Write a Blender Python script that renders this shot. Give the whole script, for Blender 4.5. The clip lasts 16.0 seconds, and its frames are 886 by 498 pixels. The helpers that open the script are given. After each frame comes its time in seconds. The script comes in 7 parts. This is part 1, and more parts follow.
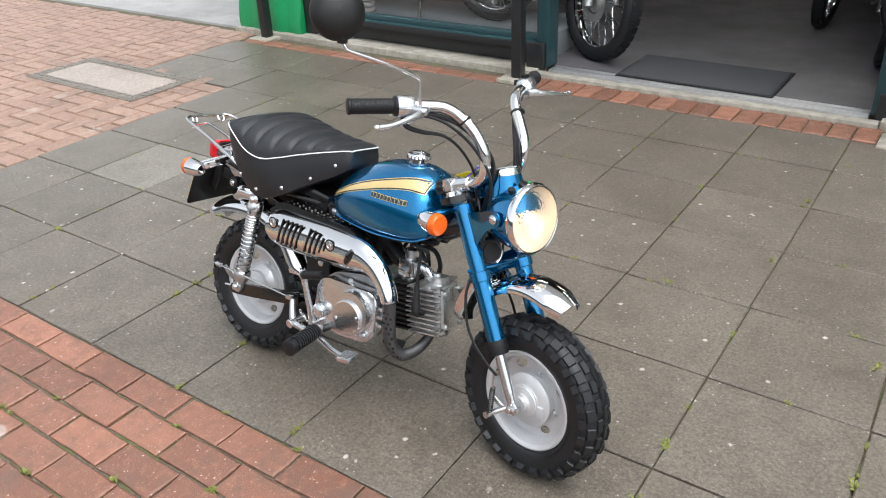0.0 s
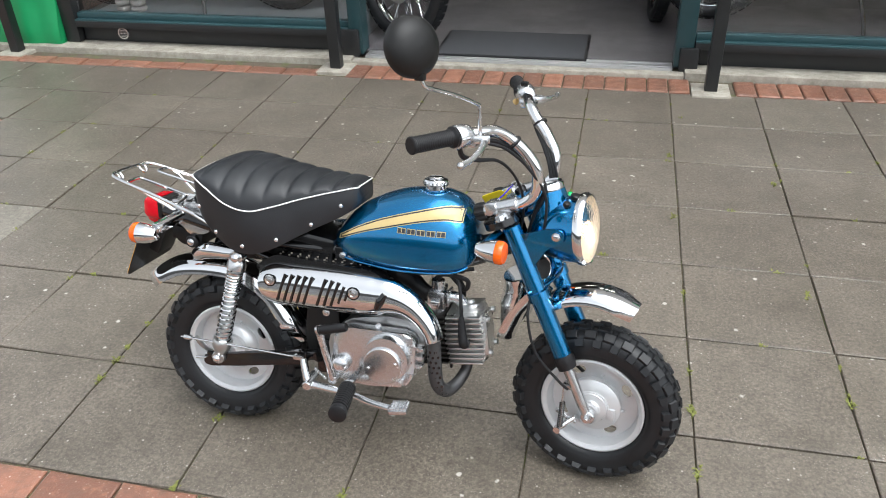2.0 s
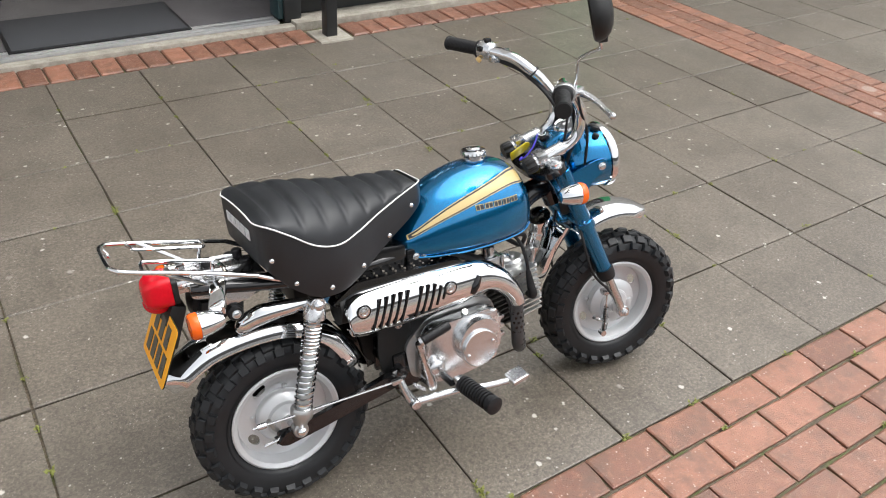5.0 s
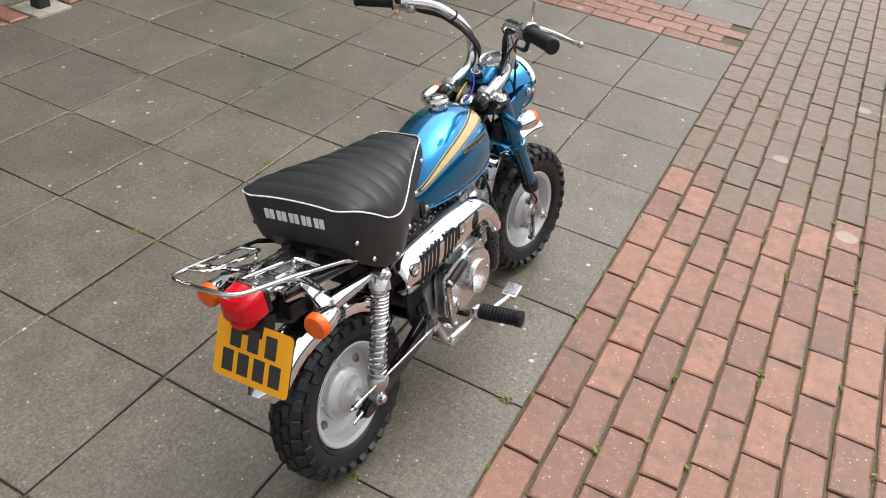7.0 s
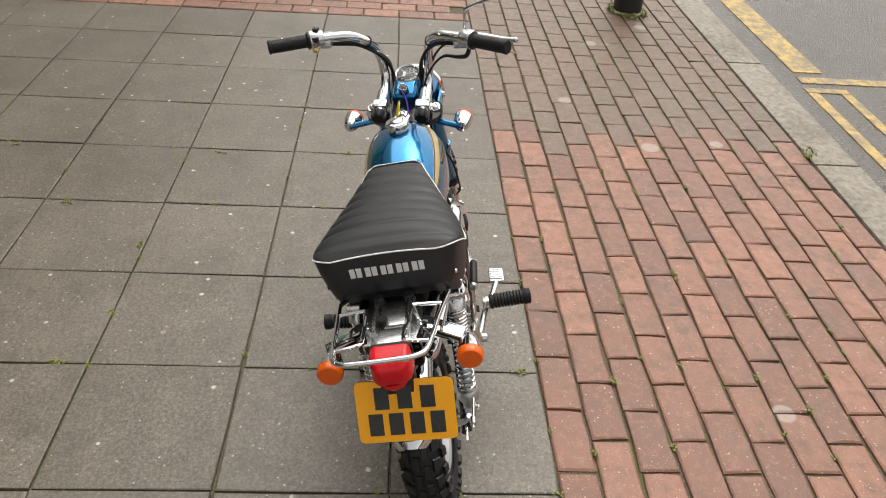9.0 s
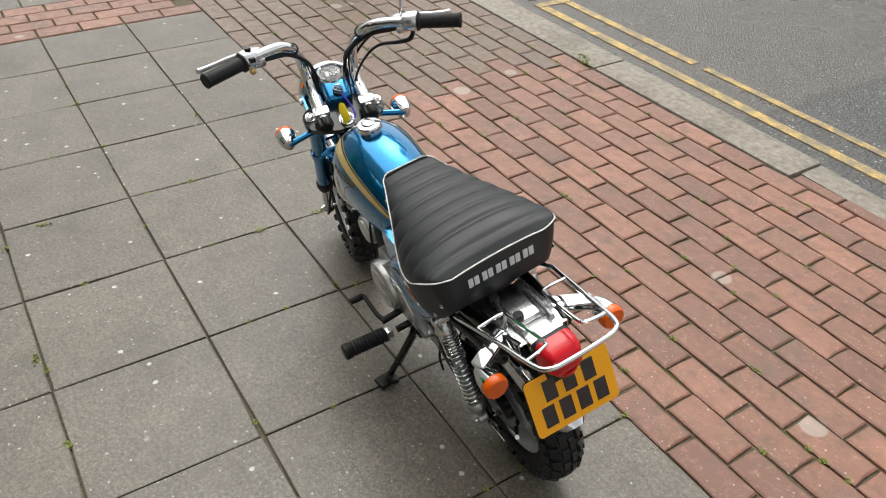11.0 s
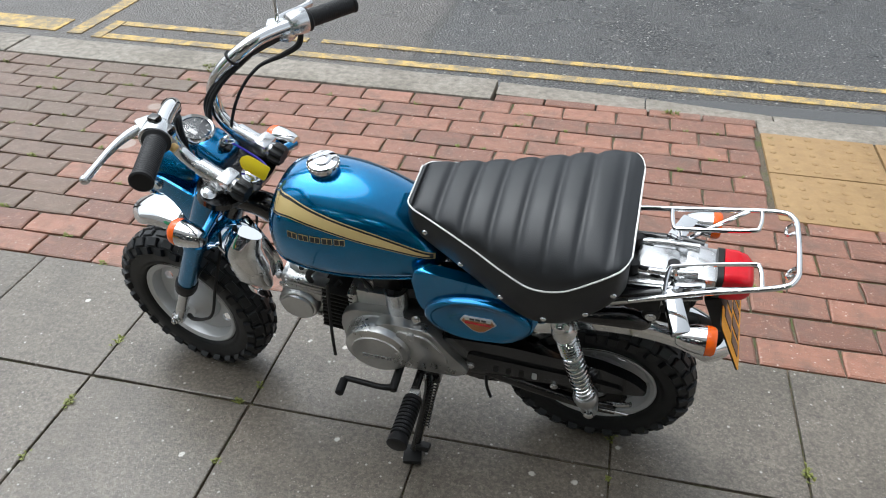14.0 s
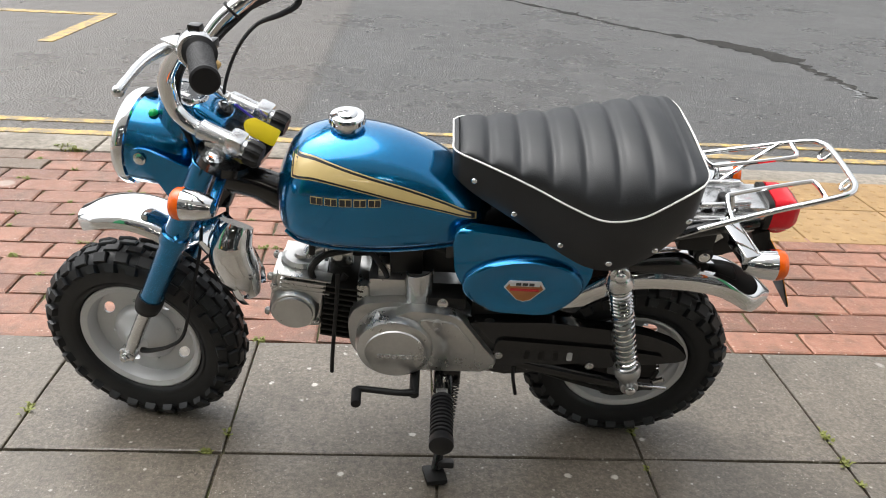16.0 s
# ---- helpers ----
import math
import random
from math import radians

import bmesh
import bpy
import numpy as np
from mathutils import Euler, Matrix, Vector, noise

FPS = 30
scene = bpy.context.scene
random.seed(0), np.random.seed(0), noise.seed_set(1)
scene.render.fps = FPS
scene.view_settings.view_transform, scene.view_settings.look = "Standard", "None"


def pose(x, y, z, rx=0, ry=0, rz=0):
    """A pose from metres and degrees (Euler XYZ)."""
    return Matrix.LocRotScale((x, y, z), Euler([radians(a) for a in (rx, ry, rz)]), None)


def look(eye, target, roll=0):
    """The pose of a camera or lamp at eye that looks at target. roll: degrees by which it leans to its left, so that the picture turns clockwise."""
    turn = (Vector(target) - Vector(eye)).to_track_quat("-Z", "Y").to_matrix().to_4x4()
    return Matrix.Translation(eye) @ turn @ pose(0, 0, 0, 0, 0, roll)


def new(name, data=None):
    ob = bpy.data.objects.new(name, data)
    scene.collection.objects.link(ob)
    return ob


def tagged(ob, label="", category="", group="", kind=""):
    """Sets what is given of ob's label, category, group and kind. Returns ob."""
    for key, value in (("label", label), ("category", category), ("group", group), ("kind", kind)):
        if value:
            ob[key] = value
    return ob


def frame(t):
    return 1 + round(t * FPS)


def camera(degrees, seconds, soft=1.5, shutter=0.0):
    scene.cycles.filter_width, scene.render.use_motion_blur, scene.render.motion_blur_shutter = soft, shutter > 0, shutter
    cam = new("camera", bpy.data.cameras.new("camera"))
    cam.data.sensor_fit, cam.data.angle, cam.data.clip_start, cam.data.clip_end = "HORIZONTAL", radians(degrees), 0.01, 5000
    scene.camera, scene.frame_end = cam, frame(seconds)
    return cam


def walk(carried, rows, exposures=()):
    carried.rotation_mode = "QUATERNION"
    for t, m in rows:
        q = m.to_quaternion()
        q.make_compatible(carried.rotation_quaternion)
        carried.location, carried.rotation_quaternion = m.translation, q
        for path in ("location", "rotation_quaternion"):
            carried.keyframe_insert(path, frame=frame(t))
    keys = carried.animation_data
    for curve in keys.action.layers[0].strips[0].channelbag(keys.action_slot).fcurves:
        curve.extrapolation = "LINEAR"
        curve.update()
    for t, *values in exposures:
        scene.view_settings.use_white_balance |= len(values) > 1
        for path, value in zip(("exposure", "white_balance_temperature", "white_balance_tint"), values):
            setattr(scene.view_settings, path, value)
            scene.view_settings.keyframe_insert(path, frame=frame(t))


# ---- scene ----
cam = camera(58.7, 16.0, 1.0)
PATH = [
    (0, (1.235, -0.994, 1.386), (0.218, 0.431, 0.418), -2.4),
    (0.5, (1.096, -1.059, 1.416), (0.19, 0.441, 0.452), -3.0),
    (1, (0.932, -1.072, 1.43), (0.165, 0.493, 0.45), -2.5),
    (1.5, (0.755, -1.069, 1.448), (0.144, 0.543, 0.434), -1.7),
    (2, (0.546, -1.133, 1.476), (0.155, 0.521, 0.422), -1.9),
    (2.5, (0.335, -1.156, 1.489), (0.179, 0.52, 0.408), -0.5),
    (3, (0.092, -1.113, 1.483), (0.145, 0.563, 0.394), 1.3),
    (3.2, (0.0, -1.097, 1.484), (0.164, 0.573, 0.396), 1.8),
    (5.3, (-0.884, -0.794, 1.483), (0.156, 0.481, 0.345), 4.2),
    (5.5, (-0.939, -0.754, 1.481), (0.156, 0.47, 0.34), 4.4),
    (6, (-1.047, -0.611, 1.484), (0.183, 0.461, 0.327), 5.1),
    (6.5, (-1.213, -0.469, 1.493), (0.157, 0.377, 0.307), 6.6),
    (7, (-1.377, -0.314, 1.514), (0.092, 0.318, 0.313), 7.4),
    (7.5, (-1.414, -0.146, 1.522), (0.131, 0.306, 0.336), 6.7),
    (8, (-1.492, 0.029, 1.541), (0.116, 0.285, 0.38), 6.3),
    (8.5, (-1.603, 0.233, 1.553), (0.027, 0.277, 0.394), 5.4),
    (9, (-1.587, 0.429, 1.537), (0.042, 0.29, 0.385), 4.6),
    (9.5, (-1.54, 0.621, 1.554), (0.046, 0.291, 0.381), 3.3),
    (9.7, (-1.522, 0.714, 1.549), (0.037, 0.282, 0.374), 3.3),
    (11.8, (-1.083, 1.376, 1.528), (0.084, 0.276, 0.333), 0.5),
    (12, (-1.028, 1.423, 1.526), (0.086, 0.266, 0.334), 0.0),
    (12.5, (-0.832, 1.45, 1.479), (0.144, 0.16, 0.303), -0.4),
    (13, (-0.662, 1.452, 1.429), (0.16, 0.047, 0.266), -0.1),
    (13.5, (-0.475, 1.523, 1.383), (0.126, 0.012, 0.218), -0.5),
    (14, (-0.307, 1.559, 1.342), (0.055, -0.035, 0.19), 0.3),
    (14.5, (-0.148, 1.519, 1.252), (0.028, -0.132, 0.136), 0.9),
    (15, (-0.001, 1.574, 1.162), (-0.054, -0.155, 0.158), 2.0),
    (15.5, (0.086, 1.623, 1.072), (-0.049, -0.154, 0.163), 2.3),
    (16, (0.082, 1.63, 1.002), (-0.029, -0.185, 0.17), 3.2),
]
LIGHT = [(0, 1.02, 6200, 9), (1, 1.04, 6150, 8), (3, 1.08, 6300, 8), (5.5, 0.93, 6450, 10), (7, 0.78, 6500, 9), (9, 0.545, 6900, 9), (12, 0.56, 6450, 6), (13.5, 0.67, 6250, 6),
         (14.5, 0.82, 5900, 7), (15.2, 0.99, 6200, 8), (16, 1.09, 6500, 9)]
walk(cam, [(t, look(eye, target, roll)) for t, eye, target, roll in PATH], LIGHT)

# ---- sky, sun and exposure ----
world = bpy.data.worlds.new("overcast_sky")
scene.world = world
world.use_nodes = True
wn, wl = world.node_tree.nodes, world.node_tree.links
wn.clear()
sky = wn.new("ShaderNodeTexSky")
sky.sky_type = 'NISHITA'
sky.sun_disc = False
sky.sun_elevation, sky.sun_rotation = radians(64), radians(122)
sky.air_density, sky.dust_density, sky.ozone_density = 1.0, 4.0, 1.0
grey = wn.new("ShaderNodeHueSaturation")
grey.inputs["Saturation"].default_value = 0.12
back = wn.new("ShaderNodeBackground")
back.inputs["Strength"].default_value = 0.15
wout = wn.new("ShaderNodeOutputWorld")
wl.new(sky.outputs[0], grey.inputs["Color"])
wl.new(grey.outputs[0], back.inputs[0])
wl.new(back.outputs[0], wout.inputs[0])

sun = new("sun", bpy.data.lights.new("sun", 'SUN'))
sun.data.energy, sun.data.angle, sun.data.color = 1.05, radians(66), (1.0, 0.98, 0.95)
sun.matrix_world = look((3.0, 0.2, 8.0), (0, 0, 0))

# ---- materials ----


class Nodes:
    """A short way to write node materials."""

    def __init__(self, name):
        self.mat = bpy.data.materials.new(name)
        self.mat.use_nodes = True
        self.t = self.mat.node_tree
        self.b = self.t.nodes["Principled BSDF"]
        self.obj = None

    def node(self, kind, **sets):
        n = self.t.nodes.new(kind)
        for k, v in sets.items():
            n.inputs[k].default_value = v
        return n

    def link(self, a, b):
        self.t.links.new(a, b)

    def coords(self):
        if not self.obj:
            geo = self.t.nodes.new("ShaderNodeNewGeometry")
            self.obj = geo.outputs["Position"]
        return self.obj

    def local(self):
        return self.t.nodes.new("ShaderNodeTexCoord").outputs["Object"]

    def noise(self, scale, detail=4.0, rough=0.6, vec=None):
        n = self.node("ShaderNodeTexNoise", Scale=scale, Detail=detail, Roughness=rough)
        self.link(vec or self.coords(), n.inputs["Vector"])
        return n.outputs["Fac"]

    def voronoi(self, scale, out="Distance", vec=None):
        n = self.node("ShaderNodeTexVoronoi", Scale=scale)
        self.link(vec or self.coords(), n.inputs["Vector"])
        return n.outputs[out]

    def ramp(self, fac, lo, hi, a=0.0, b=1.0):
        n = self.node("ShaderNodeMapRange")
        n.inputs["From Min"].default_value, n.inputs["From Max"].default_value = lo, hi
        n.inputs["To Min"].default_value, n.inputs["To Max"].default_value = a, b
        self.link(fac, n.inputs["Value"])
        return n.outputs["Result"]

    def math(self, op, a, b):
        n = self.t.nodes.new("ShaderNodeMath")
        n.operation = op
        for i, v in enumerate((a, b)):
            if isinstance(v, (int, float)):
                n.inputs[i].default_value = v
            else:
                self.link(v, n.inputs[i])
        return n.outputs[0]

    def mix(self, fac, a, b):
        n = self.t.nodes.new("ShaderNodeMix")
        n.data_type = 'RGBA'
        for i, v in ((0, fac), (6, a), (7, b)):
            if isinstance(v, (int, float)):
                n.inputs[i].default_value = v
            elif isinstance(v, tuple):
                n.inputs[i].default_value = (*v, 1.0)
            else:
                self.link(v, n.inputs[i])
        return n.outputs[2]

    def rand(self):
        return self.t.nodes.new("ShaderNodeObjectInfo").outputs["Random"]

    def island(self):
        return self.t.nodes.new("ShaderNodeNewGeometry").outputs["Random Per Island"]

    def bump(self, height, strength=0.3, distance=0.01):
        n = self.node("ShaderNodeBump", Strength=strength, Distance=distance)
        self.link(height, n.inputs["Height"])
        self.link(n.outputs[0], self.b.inputs["Normal"])

    def put(self, socket, v):
        s = self.b.inputs[socket]
        if isinstance(v, (int, float)):
            s.default_value = v
        elif isinstance(v, tuple):
            s.default_value = (*v, 1.0)
        else:
            self.link(v, s)
        return self


def plain(name, col, rough=0.5, metal=0.0, vary=0.12, scale=60.0, bump=0.0, coat=0.0, spec=0.5):
    """A surface with two scales of slight unevenness in colour and gloss."""
    m = Nodes(name)
    big, fine = m.noise(scale * 0.12, 3), m.noise(scale, 5)
    f = m.math('ADD', m.math('MULTIPLY', big, 0.6), m.math('MULTIPLY', fine, 0.4))
    lo = tuple(c * (1 - vary) for c in col)
    hi = tuple(min(1.0, c * (1 + vary)) for c in col)
    m.put("Base Color", m.mix(m.ramp(f, 0.3, 0.7), lo, hi))
    m.put("Roughness", m.ramp(f, 0.3, 0.7, rough * 0.8, min(1.0, rough * 1.25)))
    m.put("Metallic", metal).put("Coat Weight", coat).put("Specular IOR Level", spec)
    m.b.inputs["Coat Roughness"].default_value = 0.04
    if bump:
        m.bump(fine, bump, 0.002)
    return m.mat


def slab_material(pale=0.0):
    m = Nodes("pale_paving_slab" if pale else "wet_paving_slab")
    r = m.rand()
    big, mid, fine = m.noise(2.2, 3), m.noise(14, 5), m.noise(180, 3)
    mott = m.noise(110, 5, 0.8)
    base = m.mix(m.ramp(mid, 0.3, 0.75), (0.066, 0.053, 0.0395), (0.142, 0.118, 0.092))
    base = m.mix(m.ramp(big, 0.3, 0.75, 0, 0.6), base, (0.165, 0.141, 0.114))
    base = m.mix(m.ramp(r, 0.0, 1.0, 0.0, 0.4), base, (0.208, 0.179, 0.143))
    base = m.mix(pale, base, (0.33, 0.31, 0.26))
    base = m.mix(m.ramp(m.noise(64, 6, 0.85), 0.42, 0.68, 0, 0.8), base, (0.042, 0.036, 0.029))
    base = m.mix(m.ramp(mott, 0.46, 0.68, 0, 0.75), base, (0.27, 0.238, 0.195))
    # broad brown damp stains
    stain = m.math('MULTIPLY', m.ramp(m.noise(3.2, 6, 0.68), 0.42, 0.66), m.ramp(m.noise(26, 4), 0.3, 0.6, 0.6, 1.0))
    base = m.mix(m.math('MULTIPLY', stain, 0.42), base, (0.05, 0.042, 0.031))
    # pale aggregate flecks and trodden-in spots
    warp = m.noise(75, 3)
    fleck = m.math('MULTIPLY', m.ramp(m.math('ADD', m.voronoi(120), m.math('MULTIPLY', warp, 0.2)), 0.3, 0.18), m.ramp(m.noise(9, 4), 0.42, 0.6))
    base = m.mix(m.math('MULTIPLY', fleck, 0.6), base, (0.5, 0.47, 0.41))
    grit = m.math('MULTIPLY', m.ramp(m.math('ADD', m.voronoi(52), m.math('MULTIPLY', warp, 0.3)), 0.33, 0.25), m.ramp(m.voronoi(52, "Color"), 0.7, 0.74))
    base = m.mix(m.math('MULTIPLY', grit, 0.6), base, (0.55, 0.53, 0.48))
    spots = m.math('MULTIPLY', m.ramp(m.math('ADD', m.voronoi(5.5), m.math('MULTIPLY', m.noise(60, 3), 0.07)), 0.1, 0.07), m.ramp(m.voronoi(5.5, "Color"), 0.4, 0.45))
    chip = m.math('MULTIPLY', m.ramp(m.math('ADD', m.voronoi(17), m.math('MULTIPLY', warp, 0.2)), 0.24, 0.19), m.ramp(m.voronoi(17, "Color"), 0.66, 0.68))
    base = m.mix(m.math('MULTIPLY', chip, 0.7), base, (0.68, 0.66, 0.6))
    base = m.mix(m.math('MULTIPLY', spots, 0.6), base, (0.42, 0.4, 0.36))
    # darker trodden grime in cloudy patches
    grime = m.math('MULTIPLY', m.ramp(m.noise(7.5, 7, 0.75), 0.46, 0.64), m.ramp(fine, 0.3, 0.6, 0.5, 1.0))
    base = m.mix(m.math('MULTIPLY', grime, 0.3), base, (0.045, 0.039, 0.03))
    m.put("Base Color", base)
    m.put("Roughness", m.ramp(m.math('ADD', m.math('MULTIPLY', big, 0.7), m.math('MULTIPLY', mid, 0.3)), 0.3, 0.7, 0.28, 0.5))
    m.put("Specular IOR Level", 0.5)
    m.bump(m.math('ADD', m.math('MULTIPLY', mid, 0.5), fine), 0.35, 0.003)
    return m.mat


def brick_material(island=False, old=False, worn=False):
    m = Nodes(("worn_buff" if worn else "old_brown" if old else "red") + "_paving_brick" + ("_joined" if island else ""))
    r = m.island() if island else m.rand()
    mid, fine = m.noise(22, 5), m.noise(230, 3)
    base = m.mix(r, (0.16, 0.068, 0.043), (0.318, 0.139, 0.087))
    base = m.mix(m.ramp(mid, 0.4, 0.68, 0, 0.6), base, (0.175, 0.09, 0.058))
    base = m.mix(m.ramp(m.noise(38, 6, 0.75), 0.52, 0.7, 0, 0.55), base, (0.405, 0.19, 0.116))
    if old:
        base = m.mix(m.ramp(r, 0.0, 1.0, 0.6, 0.97), base, (0.125, 0.09, 0.061))
    if worn:
        base = m.mix(m.ramp(r, 0.0, 1.0, 0.55, 0.85), base, (0.34, 0.225, 0.165))
    warp = m.noise(85, 3)
    fleck = m.math('MULTIPLY', m.ramp(m.math('ADD', m.voronoi(110), m.math('MULTIPLY', warp, 0.3)), 0.36, 0.24), m.ramp(m.noise(19, 3), 0.34, 0.54))
    base = m.mix(m.math('MULTIPLY', fleck, 0.6), base, (0.52, 0.4, 0.33))
    grit = m.math('MULTIPLY', m.ramp(m.math('ADD', m.voronoi(58), m.math('MULTIPLY', warp, 0.35)), 0.34, 0.26), m.ramp(m.voronoi(58, "Color"), 0.54, 0.58))
    base = m.mix(m.math('MULTIPLY', grit, 0.8), base, (0.62, 0.52, 0.45))
    stain = m.ramp(m.noise(5.5, 6, 0.7), 0.5, 0.68, 0, 0.65)
    base = m.mix(stain, base, (0.12, 0.075, 0.055))
    pale = m.math('MULTIPLY', m.ramp(m.voronoi(3.1), 0.13, 0.11), m.ramp(m.voronoi(3.1, "Color"), 0.5, 0.52))
    base = m.mix(m.math('MULTIPLY', pale, 0.6), base, (0.42, 0.36, 0.31))
    m.put("Base Color", base)
    m.put("Roughness", m.ramp(mid, 0.3, 0.7, 0.3, 0.52)).put("Specular IOR Level", 0.6)
    m.bump(m.math('ADD', mid, fine), 0.6, 0.004)
    return m.mat


def joint_material():
    m = Nodes("mossy_joint_sand")
    n, f = m.noise(5, 4), m.noise(140, 4)
    base = m.mix(m.ramp(f, 0.3, 0.7), (0.05, 0.042, 0.03), (0.17, 0.135, 0.095))
    base = m.mix(m.ramp(m.noise(11, 5, 0.7), 0.5, 0.62, 0, 0.8), base, (0.085, 0.105, 0.028))
    m.put("Base Color", base).put("Roughness", 0.9)
    m.bump(f, 0.8, 0.006)
    return m.mat


def asphalt_material():
    m = Nodes("wet_asphalt")
    big, mid, grain = m.noise(0.5, 4), m.noise(5, 5), m.voronoi(85)
    base = m.mix(m.ramp(grain, 0.15, 0.6), (0.15, 0.146, 0.138), (0.03, 0.03, 0.031))
    base = m.mix(m.ramp(mid, 0.35, 0.75, 0, 0.5), base, (0.075, 0.07, 0.066))
    chips = m.math('MULTIPLY', m.ramp(m.voronoi(38), 0.26, 0.16), m.ramp(m.voronoi(38, "Color"), 0.62, 0.66))
    base = m.mix(m.math('MULTIPLY', chips, 0.8), base, (0.5, 0.48, 0.45))
    pos = m.node("ShaderNodeSeparateXYZ")
    m.link(m.coords(), pos.inputs[0])
    # an older, browner length of road begins at a wavy seam
    seam = m.math('ADD', pos.outputs[0], m.math('MULTIPLY', m.noise(7, 4), 0.16))
    base = m.mix(m.ramp(seam, 0.64, 0.72, 0, 0.5), base, (0.125, 0.107, 0.092))
    line = m.math('MULTIPLY', m.ramp(seam, 0.64, 0.66), m.ramp(seam, 0.71, 0.69))
    base = m.mix(m.math('MULTIPLY', line, 0.7), base, (0.04, 0.036, 0.03))
    m.put("Base Color", base)
    m.put("Roughness", m.ramp(m.math('ADD', m.math('MULTIPLY', big, 0.6), m.math('MULTIPLY', mid, 0.4)), 0.35, 0.65, 0.2, 0.45))
    m.bump(grain, 0.9, 0.006)
    return m.mat


def paint_line_material():
    m = Nodes("worn_yellow_road_paint")
    n, f = m.noise(16, 6, 0.75), m.noise(160, 3)
    worn = m.ramp(m.math('ADD', m.math('MULTIPLY', n, 0.65), m.math('MULTIPLY', f, 0.35)), 0.42, 0.55)
    m.put("Base Color", m.mix(worn, (0.58, 0.38, 0.1), (0.2, 0.165, 0.11)))
    m.put("Roughness", 0.55)
    m.bump(f, 0.4, 0.002)
    return m.mat


def stone_material(name, lo, hi, scale=18.0, rough=0.65):
    m = Nodes(name)
    n, f, big = m.noise(scale, 6, 0.7), m.noise(220, 3), m.noise(2.0, 3)
    base = m.mix(m.ramp(n, 0.3, 0.7), lo, hi)
    base = m.mix(m.ramp(big, 0.5, 0.75, 0, 0.5), base, tuple(c * 0.55 for c in lo))
    base = m.mix(m.math('MULTIPLY', m.ramp(m.voronoi(120), 0.16, 0.08), 0.5), base, tuple(min(1, c * 1.6) for c in hi))
    m.put("Base Color", base)
    m.put("Roughness", m.ramp(big, 0.3, 0.7, rough * 0.7, rough * 1.2))
    m.bump(m.math('ADD', n, f), 0.5, 0.003)
    return m.mat


def pearl_blue():
    m = Nodes("metallic_blue_paint")
    f = m.noise(900, 2, 0.5, m.local())
    big = m.noise(9, 2, 0.5, m.local())
    m.put("Base Color", m.mix(m.ramp(f, 0.3, 0.7), (0.0, 0.118, 0.3), (0.0, 0.225, 0.485)))
    m.put("Metallic", 0.9).put("Roughness", m.ramp(big, 0.3, 0.7, 0.17, 0.23)).put("Coat Weight", 1.0)
    m.b.inputs["Coat Roughness"].default_value = 0.03
    return m.mat


def glass_material(name, col=(1, 1, 1), rough=0.0):
    m = Nodes(name)
    m.put("Base Color", col).put("Transmission Weight", 1.0).put("Roughness", rough)
    m.b.inputs["IOR"].default_value = 1.45
    return m.mat


def leather_material():
    m = Nodes("black_vinyl_seat")
    v, n = m.voronoi(520, vec=m.local()), m.noise(14, 3, 0.5, m.local())
    m.put("Base Color", m.mix(m.ramp(n, 0.3, 0.7), (0.0092, 0.0105, 0.0125), (0.0148, 0.0168, 0.02)))
    m.put("Roughness", m.ramp(n, 0.3, 0.7, 0.44, 0.56)).put("Specular IOR Level", 0.5)
    m.bump(v, 0.18, 0.001)
    return m.mat


def plate_material():
    m = Nodes("reflective_yellow_plate")
    f = m.noise(700, 2, 0.5, m.local())
    m.put("Base Color", m.mix(m.ramp(f, 0.3, 0.7), (0.9, 0.38, 0.005), (0.96, 0.44, 0.01)))
    m.put("Roughness", 0.35)
    return m.mat


PALESLAB = slab_material(0.45)
SLAB, BRICK, BRICK_J, JOINT = slab_material(), brick_material(), brick_material(True), joint_material()
BRICK_OLD, BRICK_OLD_J = brick_material(False, True), brick_material(True, True)
BRICK_WORN = brick_material(True, False, True)
ASPHALT, YLINE = asphalt_material(), paint_line_material()
KERB = stone_material("granite_kerb", (0.13, 0.112, 0.09), (0.35, 0.31, 0.258), 34.0)
SILL = stone_material("weathered_concrete_sill", (0.22, 0.2, 0.16), (0.45, 0.42, 0.36))
BUFF = stone_material("buff_tactile_concrete", (0.25, 0.15, 0.062), (0.36, 0.23, 0.1))
PALE = stone_material("pale_concrete", (0.27, 0.265, 0.25), (0.4, 0.39, 0.375), 3.0, 0.4)
CAST = plain("grey_cast_iron", (0.24, 0.215, 0.185), 0.5, 0.5, 0.3, 40, 0.3)
GRASS = plain("green_weed", (0.17, 0.185, 0.042), 0.6, 0, 0.45, 120)
BLUE = pearl_blue()
CHROME = plain("chrome_plate", (0.75, 0.76, 0.77), 0.055, 1.0, 0.03, 30)
STEEL = plain("polished_steel", (0.64, 0.645, 0.65), 0.24, 1.0, 0.06, 50)
ALLOY = plain("cast_aluminium", (0.46, 0.46, 0.455), 0.32, 0.9, 0.08, 150, 0.05)
ALLOY2 = plain("bright_aluminium_casting", (0.66, 0.67, 0.68), 0.24, 0.95, 0.05, 40)
CASTING = plain("sand_cast_aluminium", (0.58, 0.58, 0.57), 0.3, 0.95, 0.1, 150, 0.05)
SILVER = plain("silver_wheel_paint", (0.56, 0.57, 0.58), 0.34, 0.35, 0.06, 60, 0.0, 0.15)
RUBBER = plain("black_rubber", (0.008, 0.008, 0.009), 0.5, 0, 0.3, 90, 0.15, 0, 0.35)
TYRE = plain("tyre_rubber", (0.0095, 0.0105, 0.012), 0.46, 0, 0.4, 50, 0.25, 0, 0.4)
